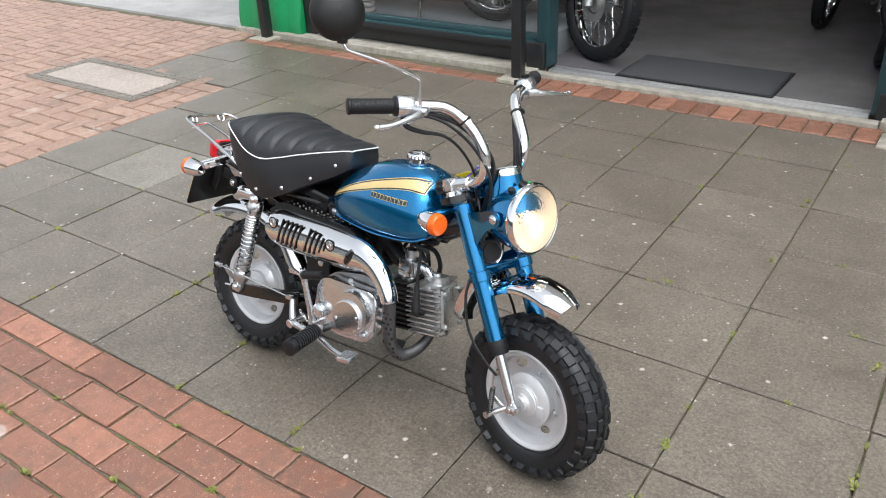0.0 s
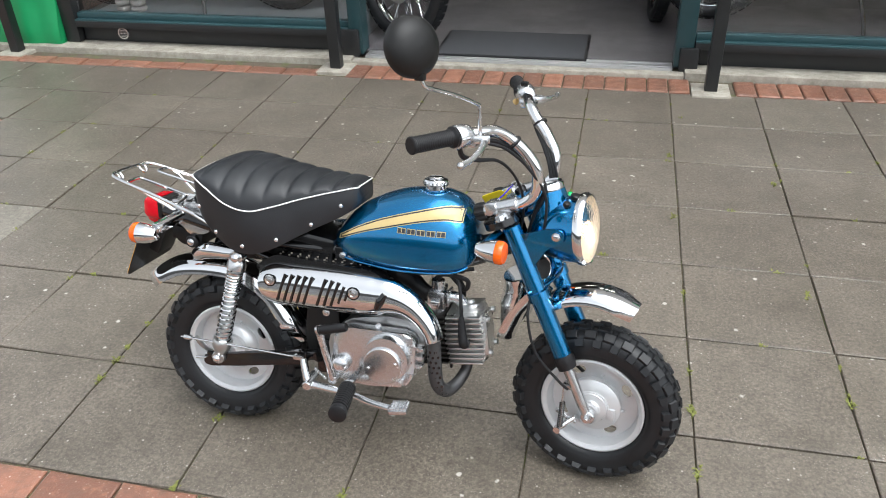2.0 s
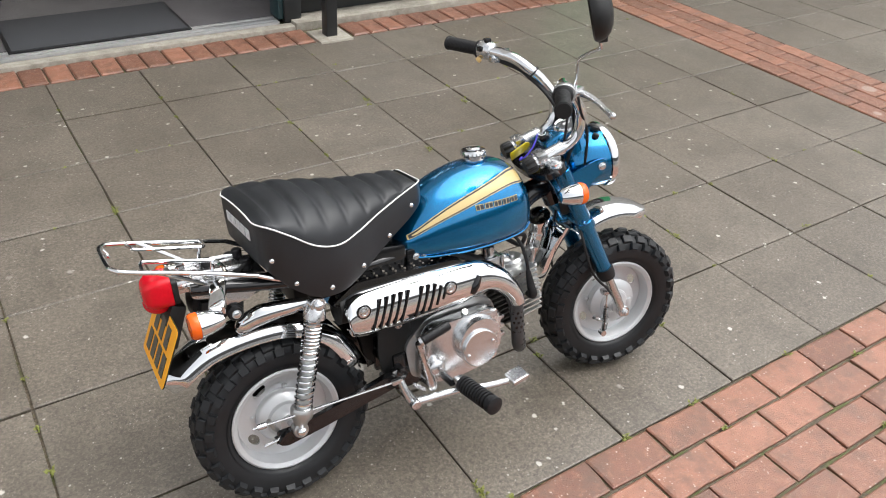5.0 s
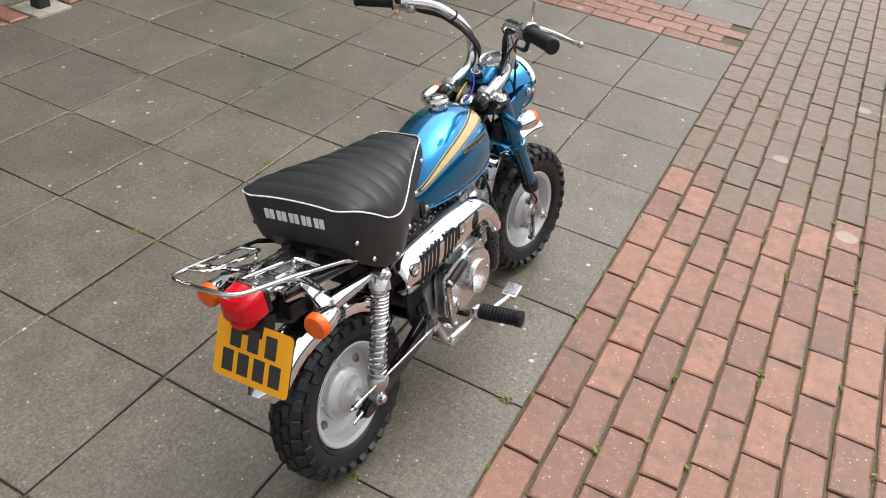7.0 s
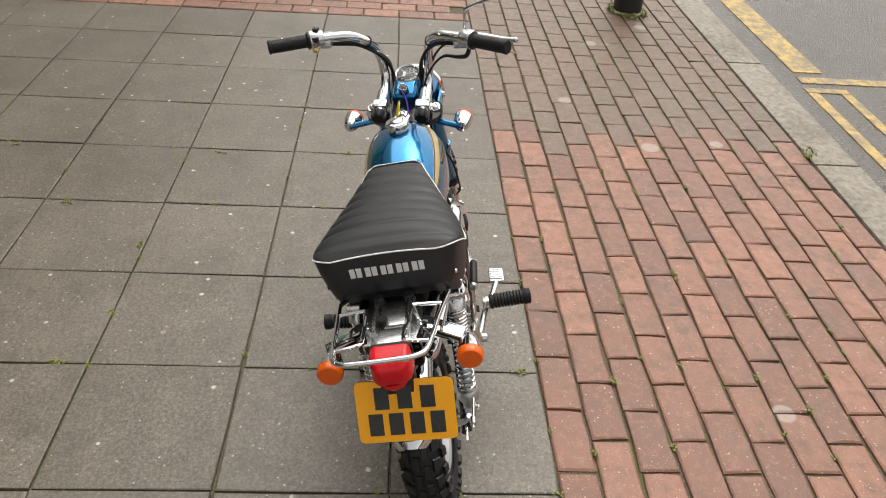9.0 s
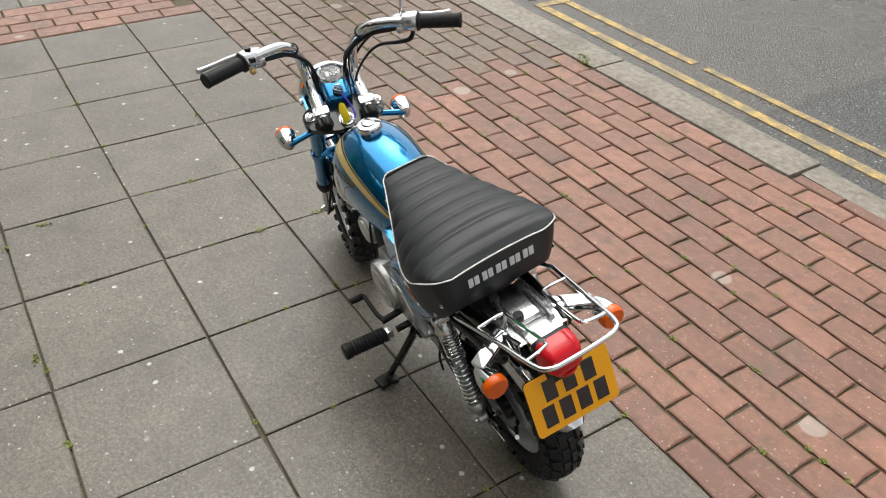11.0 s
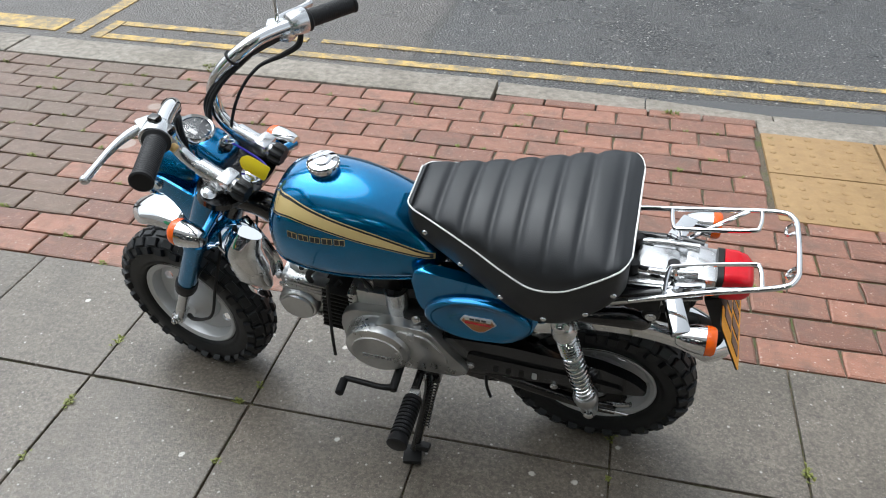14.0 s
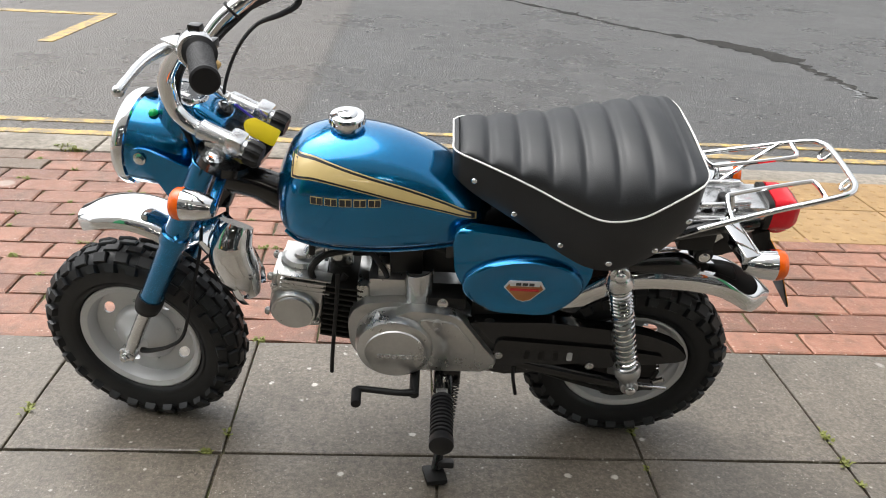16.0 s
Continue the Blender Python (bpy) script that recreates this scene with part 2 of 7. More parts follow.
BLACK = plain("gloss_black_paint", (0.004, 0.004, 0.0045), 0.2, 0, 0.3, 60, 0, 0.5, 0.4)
MATT = plain("matt_black_metal", (0.011, 0.011, 0.011), 0.45, 0.1, 0.3, 60, 0.1, 0, 0.35)
SATIN = plain("satin_zinc_plate", (0.6, 0.62, 0.62), 0.34, 0.6, 0.06, 60)
HOTBLACK = plain("satin_heatproof_black", (0.035, 0.035, 0.036), 0.42, 0.1, 0.3, 40, 0.1)
SOOT = plain("heat_dulled_black", (0.012, 0.011, 0.010), 0.5, 0.1, 0.4, 80, 0.3, 0, 0.35)
VINYL = leather_material()
PIPING = plain("white_vinyl_piping", (0.75, 0.75, 0.73), 0.4, 0, 0.05)
GOLD = plain("pale_gold_decal", (0.62, 0.47, 0.2), 0.35, 0.1, 0.06, 60, 0, 0.8)
DECAL = plain("black_decal", (0.01, 0.012, 0.016), 0.3, 0, 0.1, 60, 0, 0.6)
WHITE = plain("white_print", (0.7, 0.7, 0.7), 0.5, 0, 0.05)
AMBER = plain("amber_lens", (0.75, 0.11, 0.004), 0.15, 0, 0.1, 160, 0.3, 0.3, 0.4)
REDLENS = plain("red_lens", (0.6, 0.004, 0.014), 0.15, 0, 0.1, 160, 0.3, 0.2, 0.3)
PLATE = plate_material()
TAGY = plain("yellow_plastic_tag", (0.75, 0.58, 0.01), 0.35, 0, 0.05)
TAGB = plain("blue_cord", (0.06, 0.04, 0.5), 0.5, 0, 0.1)
GLASS = glass_material("clear_glass")
TEAL = plain("dark_teal_paint", (0.022, 0.058, 0.066), 0.35, 0, 0.12, 20)
SHOPBLACK = plain("black_shopfront_paint", (0.016, 0.017, 0.018), 0.4, 0, 0.3, 14)
GREEN = plain("green_wrapping", (0.012, 0.25, 0.085), 0.42, 0, 0.15, 12, 0.2)
VINYLFLOOR = stone_material("grey_vinyl_floor", (0.085, 0.08, 0.085), (0.12, 0.115, 0.12), 9, 0.4)
MAT = plain("grey_ribbed_carpet", (0.042, 0.044, 0.049), 0.9, 0, 0.25, 300, 0.5)
ALUM = plain("aluminium_threshold", (0.62, 0.62, 0.62), 0.35, 0.8, 0.08, 80)
RENDER = stone_material("painted_render", (0.35, 0.34, 0.32), (0.45, 0.44, 0.41), 4, 0.8)
# one dark grey for the shop's inner walls, ceiling and the wall across
DARKWALL = stone_material("dark_grey_wall", (0.1, 0.1, 0.1), (0.16, 0.155, 0.15), 4, 0.8)
YELLOW = plain("yellow_plastic", (0.8, 0.5, 0.02), 0.4, 0, 0.06)
REDPAINT = plain("red_paint", (0.5, 0.01, 0.02), 0.25, 0, 0.1, 30, 0, 0.8)
OLIVE = plain("dark_olive_paint", (0.03, 0.035, 0.02), 0.35, 0, 0.2, 30)
COPPER = plain("copper_badge_foil", (0.42, 0.17, 0.06), 0.35, 0.4, 0.2, 60)


def lamp_material():
    m = Nodes("lit_headlamp_reflector")
    m.put("Base Color", (0.9, 0.8, 0.66)).put("Metallic", 0.7).put("Roughness", 0.42)
    return m.mat


REFLECTOR = lamp_material()


def glow(name, col, strength):
    m = Nodes(name)
    m.put("Base Color", col).put("Emission Color", col).put("Emission Strength", strength)
    return m.mat


BULB = glow("lit_bulb", (1.0, 0.66, 0.35), 3.0)

# ---- building tools ----


def link_mesh(name, bm, mat, smooth=True, angle=38):
    me = bpy.data.meshes.new(name)
    bmesh.ops.recalc_face_normals(bm, faces=bm.faces)
    bm.to_mesh(me)
    bm.free()
    me.materials.append(mat)
    if smooth:
        me.polygons.foreach_set("use_smooth", [True] * len(me.polygons))
        me.set_sharp_from_angle(angle=radians(angle))
    return me


def part(name, bm, mat, parent=None, label="", smooth=True, angle=38, m=None):
    if m is not None:
        bm.transform(m)
    ob = new(name, link_mesh(name, bm, mat, smooth, angle))
    if parent:
        ob.parent = parent
    if label:
        ob["label"] = label
    return ob


def B():
    return bmesh.new()


def box(bm, c, s, bevel=0.0, m=None, seg=2):
    """A box of size s about c, its edges rounded; m turns it about its own centre."""
    mm = Matrix.Translation(c) @ (m or Matrix()) @ Matrix.Diagonal((*s, 1))
    r = bmesh.ops.create_cube(bm, size=1.0, matrix=mm)
    if bevel:
        es = list({e for v in r["verts"] for e in v.link_edges})
        bmesh.ops.bevel(bm, geom=es, offset=bevel, segments=seg, profile=0.6, affect='EDGES')
    return bm


def loft(bm, rings, cap=(True, True), wrap=True):
    """Skins rings of equally many points."""
    vs = [[bm.verts.new(p) for p in ring] for ring in rings]
    n = len(vs[0])
    for a, b in zip(vs, vs[1:]):
        for i in range(n if wrap else n - 1):
            j = (i + 1) % n
            bm.faces.new((a[i], a[j], b[j], b[i]))
    if cap[0]:
        bm.faces.new(vs[0][::-1])
    if cap[1]:
        bm.faces.new(vs[-1])
    return bm


def lathe(bm, prof, n=32, m=None, cap=(True, True)):
    """Turns a profile of (radius, height) about z, then places it by m."""
    m = m or Matrix()
    rings = [[m @ Vector((r * math.cos(2 * math.pi * i / n), r * math.sin(2 * math.pi * i / n), h)) for i in range(n)] for r, h in prof]
    return loft(bm, rings, cap)


def along(a, b):
    """A frame whose z runs from a to b, with its origin at a."""
    a, b = Vector(a), Vector(b)
    return Matrix.Translation(a) @ (b - a).to_track_quat('Z', 'Y').to_matrix().to_4x4()


def rod(bm, a, b, r, r2=None, n=16, bevel=0.0):
    d = (Vector(b) - Vector(a)).length
    r2 = r if r2 is None else r2
    prof = [(r, 0), (r2, d)]
    if bevel:
        prof = [(r - bevel, 0), (r, bevel), (r2, d - bevel), (r2 - bevel, d)]
    return lathe(bm, prof, n, along(a, b))


def smooth_path(pts, k=6, closed=False):
    """A Catmull-Rom curve through pts."""
    P = [Vector(p) for p in pts]
    n = len(P)
    out = []
    for i in range(n if closed else n - 1):
        if closed:
            p0, p1, p2, p3 = P[i - 1], P[i], P[(i + 1) % n], P[(i + 2) % n]
        else:
            p0, p1, p2, p3 = P[max(i - 1, 0)], P[i], P[i + 1], P[min(i + 2, n - 1)]
        for s in range(k):
            t = s / k
            out.append(0.5 * ((2 * p1) + (p2 - p0) * t + (2 * p0 - 5 * p1 + 4 * p2 - p3) * t * t + (3 * p1 - p0 - 3 * p2 + p3) * t ** 3))
    if not closed:
        out.append(P[-1])
    return out


def tube(bm, pts, r, n=10, closed=False, k=6, raw=False, squash=None):
    """A round bar along a curve. r: one radius, or one for each given point."""
    path = [Vector(p) for p in pts] if raw else smooth_path(pts, k, closed)
    m = len(path)
    if isinstance(r, (list, tuple)):
        rr = [np.interp(i / (m - 1) * (len(r) - 1), range(len(r)), r) for i in range(m)]
    else:
        rr = [r] * m
    up, rings = None, []
    for i, p in enumerate(path):
        a = path[i - 1] if (i or closed) else p
        b = path[(i + 1) % m] if (i < m - 1 or closed) else p
        d = (b - a).normalized()
        if up is None:
            up = d.orthogonal().normalized()
        up = (up - d * up.dot(d)).normalized()
        side = d.cross(up)
        rings.append([p + (up * math.cos(2 * math.pi * j / n) + side * math.sin(2 * math.pi * j / n)) * rr[i] for j in range(n)])
    if closed:
        rings.append(rings[0])
        loft(bm, rings[:-1], (False, False))
        vs = list(bm.verts)[-n * m:]
        best = min(range(n), key=lambda s: sum((vs[(m - 1) * n + j].co - vs[(j + s) % n].co).length for j in range(n)))
        for j in range(n):
            q = (j + 1) % n
            bm.faces.new((vs[(m - 1) * n + j], vs[(m - 1) * n + q], vs[(q + best) % n], vs[(j + best) % n]))
        return bm
    return loft(bm, rings)


def prism(bm, outline, y0, y1, bevel=0.0, seg=2):
    """An outline of (x, z) given depth from y0 to y1, with a rounded rim."""
    a = [bm.verts.new((x, y0, z)) for x, z in outline]
    b = [bm.verts.new((x, y1, z)) for x, z in outline]
    n = len(a)
    made = [bm.faces.new(a), bm.faces.new(b[::-1])]
    for i in range(n):
        made.append(bm.faces.new((a[i], b[i], b[(i + 1) % n], a[(i + 1) % n])))
    if bevel:
        es = list(set(made[0].edges) | set(made[1].edges))
        bmesh.ops.bevel(bm, geom=es, offset=bevel, segments=seg, profile=0.6, affect='EDGES')
    return bm


def rounded(pts, r=0.01, k=4):
    """Rounds the corners of an outline."""
    out = []
    n = len(pts)
    for i in range(n):
        p0, p, p1 = Vector(pts[i - 1]), Vector(pts[i]), Vector(pts[(i + 1) % n])
        d0, d1 = (p0 - p), (p1 - p)
        rr = min(r, d0.length * 0.45, d1.length * 0.45)
        a, b = p + d0.normalized() * rr, p + d1.normalized() * rr
        for s in range(k + 1):
            t = s / k
            q = (1 - t) ** 2 * a + 2 * t * (1 - t) * p + t * t * b
            out.append(tuple(q))
    return out


def helix(a, b, r, turns, per=14):
    m = along(a, b)
    d = (Vector(b) - Vector(a)).length
    n = int(turns * per)
    return [m @ Vector((r * math.cos(2 * math.pi * i / per), r * math.sin(2 * math.pi * i / per), d * i / n)) for i in range(n + 1)]


def bolt(bm, p, d, r=0.006, h=0.005):
    """A hexagon head on a washer at p, pointing along d."""
    d = Vector(d).normalized()
    lathe(bm, [(r * 1.35, 0), (r * 1.35, h * 0.35)], 16, along(p, Vector(p) + d))
    lathe(bm, [(r, h * 0.35), (r, h * 0.9), (r * 0.8, h)], 6, along(p, Vector(p) + d))
    return bm


def dome(bm, p, d, r, h, n=14):
    lathe(bm, [(r * math.cos(a), h * math.sin(a)) for a in np.linspace(0, 1.45, 6)], n, along(p, Vector(p) + Vector(d)))
    return bm


def top(name, bm=None, mat=None, label="", category="", group="", kind="", at=None):
    """A thing of its own: a mesh, or an Empty when bm is not given."""
    ob = new(name, link_mesh(name, bm, mat) if bm else None)
    tagged(ob, label, category, group, kind)
    if at is not None:
        ob.matrix_world = at
    return ob

# ---- the ground ----
PX, PY = 0.4095, 0.408          # pitch of the paving slabs
BX, BY = 0.2045, 0.105          # pitch of the paving bricks
EDGE_Y = 7 * PY                 # shop side of the slabs
KERB_Y = -13 * BY               # road side of the bricks
ROAD_Z = -0.05

bm = B()
bmesh.ops.create_grid(bm, x_segments=2, y_segments=2, size=400, matrix=Matrix.Translation((0, 0, ROAD_Z)))
tagged(part("ground", bm, ASPHALT), "wet dark grey asphalt road running past the pavement", "road", kind="structure")

bm = B()
box(bm, (-1.0, 5.31, -0.04), (50.0, 13.35, 0.062))
pavement = tagged(part("pavement", bm, JOINT, smooth=False), "mossy sand bed under grey slabs and red bricks", "pavement", kind="structure")


def piece_mesh(name, sx, sy, sz, bevel, mat, wear=0.0015, seed=0):
    """One paving piece with its top at z = 0 and a worn, uneven upper edge."""
    bm = B()
    r = random.Random(seed)
    lo = [(sx / 2 * a + r.uniform(-wear, wear), sy / 2 * b + r.uniform(-wear, wear)) for a, b in
          ((-1, -1), (0, -1), (1, -1), (1, 0), (1, 1), (0, 1), (-1, 1), (-1, 0))]
    edge = [bevel * r.uniform(0.6, 1.9) for _ in lo]
    rings = [[(x, y, -sz) for x, y in lo], [(x, y, -e * 0.8) for (x, y), e in zip(lo, edge)],
             [(x * (1 - 2.4 * e / sx), y * (1 - 2.4 * e / sy), r.uniform(-0.0006, 0.0004)) for (x, y), e in zip(lo, edge)]]
    loft(bm, rings, (False, True))
    return link_mesh(name, bm, mat, True, 12)


rng = random.Random(4)
piece_jobs = []


def lay(name, me, x, y, z=0.0, turn=0.0, tilt=0.3, parent=None):
    """Notes a piece, to be laid at the end of the file."""
    piece_jobs.append((name, me, pose(x, y, z + rng.uniform(-0.0012, 0.0012), rng.uniform(-tilt, tilt), rng.uniform(-tilt, tilt), turn + rng.uniform(-0.25, 0.25)), parent or pavement))


def box_rings(x, y, sx, sy, sz, b, turn=0):
    lo = [(-sx / 2, -sy / 2), (sx / 2, -sy / 2), (sx / 2, sy / 2), (-sx / 2, sy / 2)]
    mm = pose(x, y, rng.uniform(-0.0015, 0.0015), rng.uniform(-0.4, 0.4), rng.uniform(-0.4, 0.4), turn)
    return [[mm @ Vector((px, py, -sz)) for px, py in lo], [mm @ Vector((px, py, -b)) for px, py in lo],
            [mm @ Vector((px * (1 - 2 * b / sx), py * (1 - 2 * b / sy), 0)) for px, py in lo]]


slab_kinds = [piece_mesh("slab", PX - 0.0058, PY - 0.0058, 0.03, 0.0017, SLAB, 0.0018, k) for k in range(6)]
pale_me = piece_mesh("slab", PX - 0.0058, PY - 0.0058, 0.03, 0.0017, PALESLAB)
brick_kinds = [piece_mesh("brick", BX - 0.007, BY - 0.0085, 0.03, 0.003, BRICK, 0.0026, 20 + k) for k in range(8)]
old_brick_kinds = [piece_mesh("brick", BX - 0.007, BY - 0.0085, 0.03, 0.003, BRICK_OLD, 0.003, 40 + k) for k in range(6)]
for j in range(7):
    for i in range(-6 if j < 5 else -8, 7):
        lay("slab", pale_me if (i, j) == (-5, 2) else rng.choice(slab_kinds), (i + 0.5) * PX, (j + 0.5) * PY, tilt=0.12)
    for i in range(9):
        lay("slab", rng.choice(slab_kinds), 3.345 + (i + 0.5) * PX, (j + 0.5) * PY, tilt=0.12)

rest, old_rest, worn_rest = B(), B(), B()
for j in range(13):
    y = -(j + 0.5) * BY
    for i in range(-48, 72):
        x = 0.068 - (0.5 * BX if j % 2 else 0) + (i + 0.5) * BX
        if y < -0.69 and -3.25 < x < -0.86 - BX / 2:
            continue
        if y < -0.69 and abs(x + 0.86) <= BX / 2:
            cut = x + BX / 2 + 0.86
            if cut > 0.03:
                loft(rest, box_rings(-0.858 + cut / 2, y, cut - 0.008, BY - 0.008, 0.03, 0.004), (False, True))
            continue
        if -1.25 < x < 2.45 and y > -1.3 or (-0.6 < x < 1.5):
            lay("brick", rng.choice(old_brick_kinds if x > 1.48 + rng.uniform(-0.12, 0.12) else brick_kinds), x, y, tilt=0.35)
        else:
            loft(old_rest if x > 1.48 else rest, box_rings(x, y, BX - 0.007, BY - 0.0085, 0.03, 0.003), (False, True))
# the red strip that crosses the slabs ahead of the motorbike
for i in range(4):
    x = 7 * PX + 0.012 + (i + 0.5) * (0.47 / 4)
    for j in range(14):
        y = (j + 0.5 + 0.5 * (i % 2)) * BX
        if y < EDGE_Y + 0.05:
            loft(rest, box_rings(x, y, 0.109, BX - 0.008, 0.03, 0.004), (False, True))
# brick paving in herringbone behind the slabs, round the access cover
COVER = (-3.29, 1.81, 0.54, 0.24)
for a in range(-34, 34):
    for b in range(-16, 20):
        if (a - b) % 4 in (0, 3):
            # lying and standing bricks of the 90 degree herringbone
            turn = 0 if (a - b) % 4 == 0 else 90
            x, y = (a + 1, b + 0.5) if turn == 0 else (a + 0.5, b + 1)
            x, y = x * BY - 5.6, y * BY + 1.5
            hx, hy = (BY, BY / 2) if turn == 0 else (BY / 2, BY)
            lim = -6 * PX if y < 5 * PY else -8 * PX
            x0, x1, y0, y1 = max(x - hx, -9.0), min(x + hx, lim), max(y - hy, 0.0), min(y + hy, 3.1)
            if x1 - x0 < 0.03 or y1 - y0 < 0.03:
                continue
            loft(worn_rest, box_rings((x0 + x1) / 2, (y0 + y1) / 2, x1 - x0 - 0.0105, y1 - y0 - 0.0105, 0.03, 0.0045), (False, True))
brick_field = part("brick_field", rest, BRICK_J, pavement, "worn red paving bricks in running bond")
brick_field["kind"] = "stuff"
old_field = part("brick_field", old_rest, BRICK_OLD_J, pavement, "older brown worn paving bricks in running bond")
old_field["kind"] = "stuff"
worn_field = part("brick_field", worn_rest, BRICK_WORN, pavement, "faded buff and pink paving bricks in herringbone bond")
worn_field["kind"] = "stuff"

# edging along the shop: bricks on end by the door and window, stretchers farther on
soldier_me = piece_mesh("edging_brick", 0.101, 0.195, 0.03, 0.004, BRICK)
x = -0.93
while x < 2.72:
    if not 0.9 < x < 1.13:
        lay("edging_brick", soldier_me, x + 0.054, EDGE_Y + 0.105, 0.004, tilt=0.6)
    x += 0.109
stretcher_me = piece_mesh("edging_brick", 0.205, 0.1, 0.03, 0.004, BRICK)
x = -1.2
while x > -3.3:
    lay("edging_brick", stretcher_me, x, EDGE_Y + 0.056, 0.004, tilt=0.6)
    x -= 0.213

# access cover in the brick paving
cover = top("access_cover", label="concrete-filled access cover in a chequered iron frame", category="manhole cover", at=pose(COVER[0], COVER[1], 0.006))
bm = B()
box(bm, (0, 0, -0.01), (2 * COVER[2] - 0.16, 2 * COVER[3] - 0.16, 0.02), 0.002)
part("concrete_panel", bm, stone_material("speckled_cover_concrete", (0.19, 0.155, 0.13), (0.5, 0.43, 0.38), 110), cover)
for k, (cx, cy, sx, sy) in enumerate([(0, COVER[3] - 0.04, 2 * COVER[2], 0.08), (0, -COVER[3] + 0.04, 2 * COVER[2], 0.08),
                                      (COVER[2] - 0.04, 0, 0.08, 2 * COVER[3] - 0.164), (-COVER[2] + 0.04, 0, 0.08, 2 * COVER[3] - 0.164)]):
    bm = B()
    box(bm, (cx, cy, -0.01), (sx, sy, 0.022), 0.002)
    nx, ny = max(2, int(sx / 0.04)), max(2, int(sy / 0.04))
    for i in range(nx):
        for j in range(ny):
            box(bm, (cx - sx / 2 + (i + 0.5) * sx / nx, cy - sy / 2 + (j + 0.5) * sy / ny, 0.002), (0.026, 0.012, 0.006), 0, pose(0, 0, 0, 0, 0, 45 if (i + j) % 2 else -45))
    part("frame_rail", bm, CAST, cover)

# pale concrete apron past the end of the shop
bm = B()
box(bm, (-8.56, 4.6, -0.02), (10.1, 2.9, 0.06), 0.005)
tagged(part("concrete_apron", bm, PALE), "pale wet concrete apron beyond the brick paving", "pavement", kind="structure")

# kerb
kerb = top("kerb", label="weathered grey granite kerb stones along the road", category="kerb", kind="structure")
x = 0.16
for n in range(16):
    bm = B()
    box(bm, (x + 0.565, KERB_Y - 0.105, -0.045), (1.122, 0.2, 0.1), 0.012, pose(0, 0, 0, rng.uniform(-0.4, 0.4), rng.uniform(-0.1, 0.1), 0))
    part("kerb_stone", bm, KERB, kerb)
    x += 1.13
narrow = [(0.155, 0.0, 0.0), (-0.45, 0.0, -0.012), (-0.95, -0.028, -0.035), (-3.2, -0.035, -0.035), (-3.75, -0.035, 0.0), (-5.0, 0.0, 0.0), (-6.0, 0.0, 0.0), (-7.0, 0, 0), (-8.0, 0, 0)]
for (x0, _, z0), (x1, _, z1) in zip(narrow, narrow[1:]):
    bm = B()
    ya, yb = KERB_Y - 0.205, KERB_Y - 0.062
    rings = []
    for xx, zz in ((x0 - 0.003, z0), (x1 + 0.003, z1)):
        rings.append([(xx, ya, -0.09), (xx, yb, -0.09), (xx, yb, zz), (xx, ya + 0.02, zz), (xx, ya, zz - 0.018)])
    loft(bm, rings)
    part("kerb_stone", bm, KERB, kerb, angle=60)
bm = B()
for i in range(-40, 1):
    loft(bm, box_rings(0.05 + i * BX, KERB_Y - 0.03, BX - 0.008, 0.056, 0.03, 0.004), (False, True)) if not -3.3 < 0.05 + i * BX < -0.86 else None
ob = part("cut_bricks", bm, BRICK_J, pavement, "cut red bricks beside the kerb")
ob["kind"] = "stuff"

# buff tactile slabs at the crossing
tact = top("tactile_paving", label="buff blister paving slabs at the dropped kerb", category="tactile paving", kind="structure")
for i in range(6):
    for j in range(2):
        bm = B()
        cx, cy = -0.87 - 0.2 - i * 0.4, -0.69 - 0.155 - j * 0.31
        box(bm, (cx, cy, -0.012), (0.392, 0.304, 0.03), 0.004)
        for a in range(6):
            for b in range(5):
                lathe(bm, [(0.0125, 0), (0.0105, 0.0025), (0.006, 0.0036)], 10, Matrix.Translation((cx - 0.1667 + a * 0.0667, cy - 0.12 + b * 0.06, 0.0025)))
        part("tactile_slab", bm, BUFF, tact)
bm = B()
box(bm, (-2.08, -1.37, -0.022), (2.42, 0.12, 0.04), 0.004)
part("flush_strip", bm, KERB, tact)

# road markings
marks = top("road_markings", label="worn yellow double lines and bay marking on the asphalt", category="road marking", kind="structure")


def stripe(x0, x1, y0, y1):
    bm = B()
    box(bm, ((x0 + x1) / 2, (y0 + y1) / 2, ROAD_Z + 0.002), (abs(x1 - x0), abs(y1 - y0), 0.006), 0.0015, seg=1)
    part("painted_line", bm, YLINE, marks)


stripe(-14, 2.17, -1.795, -1.737)
stripe(1.17, 2.17, -1.972, -1.918)
stripe(-14, 1.10, -1.968, -1.926)
stripe(2.175, 2.23, -1.972, -1.737)
stripe(2.45, 9.0, -1.94, -1.77)
stripe(2.30, 2.38, -2.62, -1.76)
stripe(2.40, 2.50, -5.0, -3.75)
stripe(2.505, 3.6, -5.0, -4.9)
# standing water in the gutter
bm = B()
loft(bm, [[(x, KERB_Y - 0.22 - w, ROAD_Z + 0.003), (x, KERB_Y - 0.206, ROAD_Z + 0.003)] for x, w in
          ((-0.4, 0.005), (-0.52, 0.05), (-0.7, 0.085), (-1.2, 0.095), (-1.7, 0.13), (-2.4, 0.12), (-3.2, 0.1), (-4.2, 0.02))], (False, False), wrap=False)
m_water = Nodes("gutter_water")
m_water.put("Base Color", (0.05, 0.048, 0.045)).put("Roughness", 0.04)
tagged(part("water", bm, m_water.mat), "shallow rain water standing in the gutter", "puddle", kind="structure")
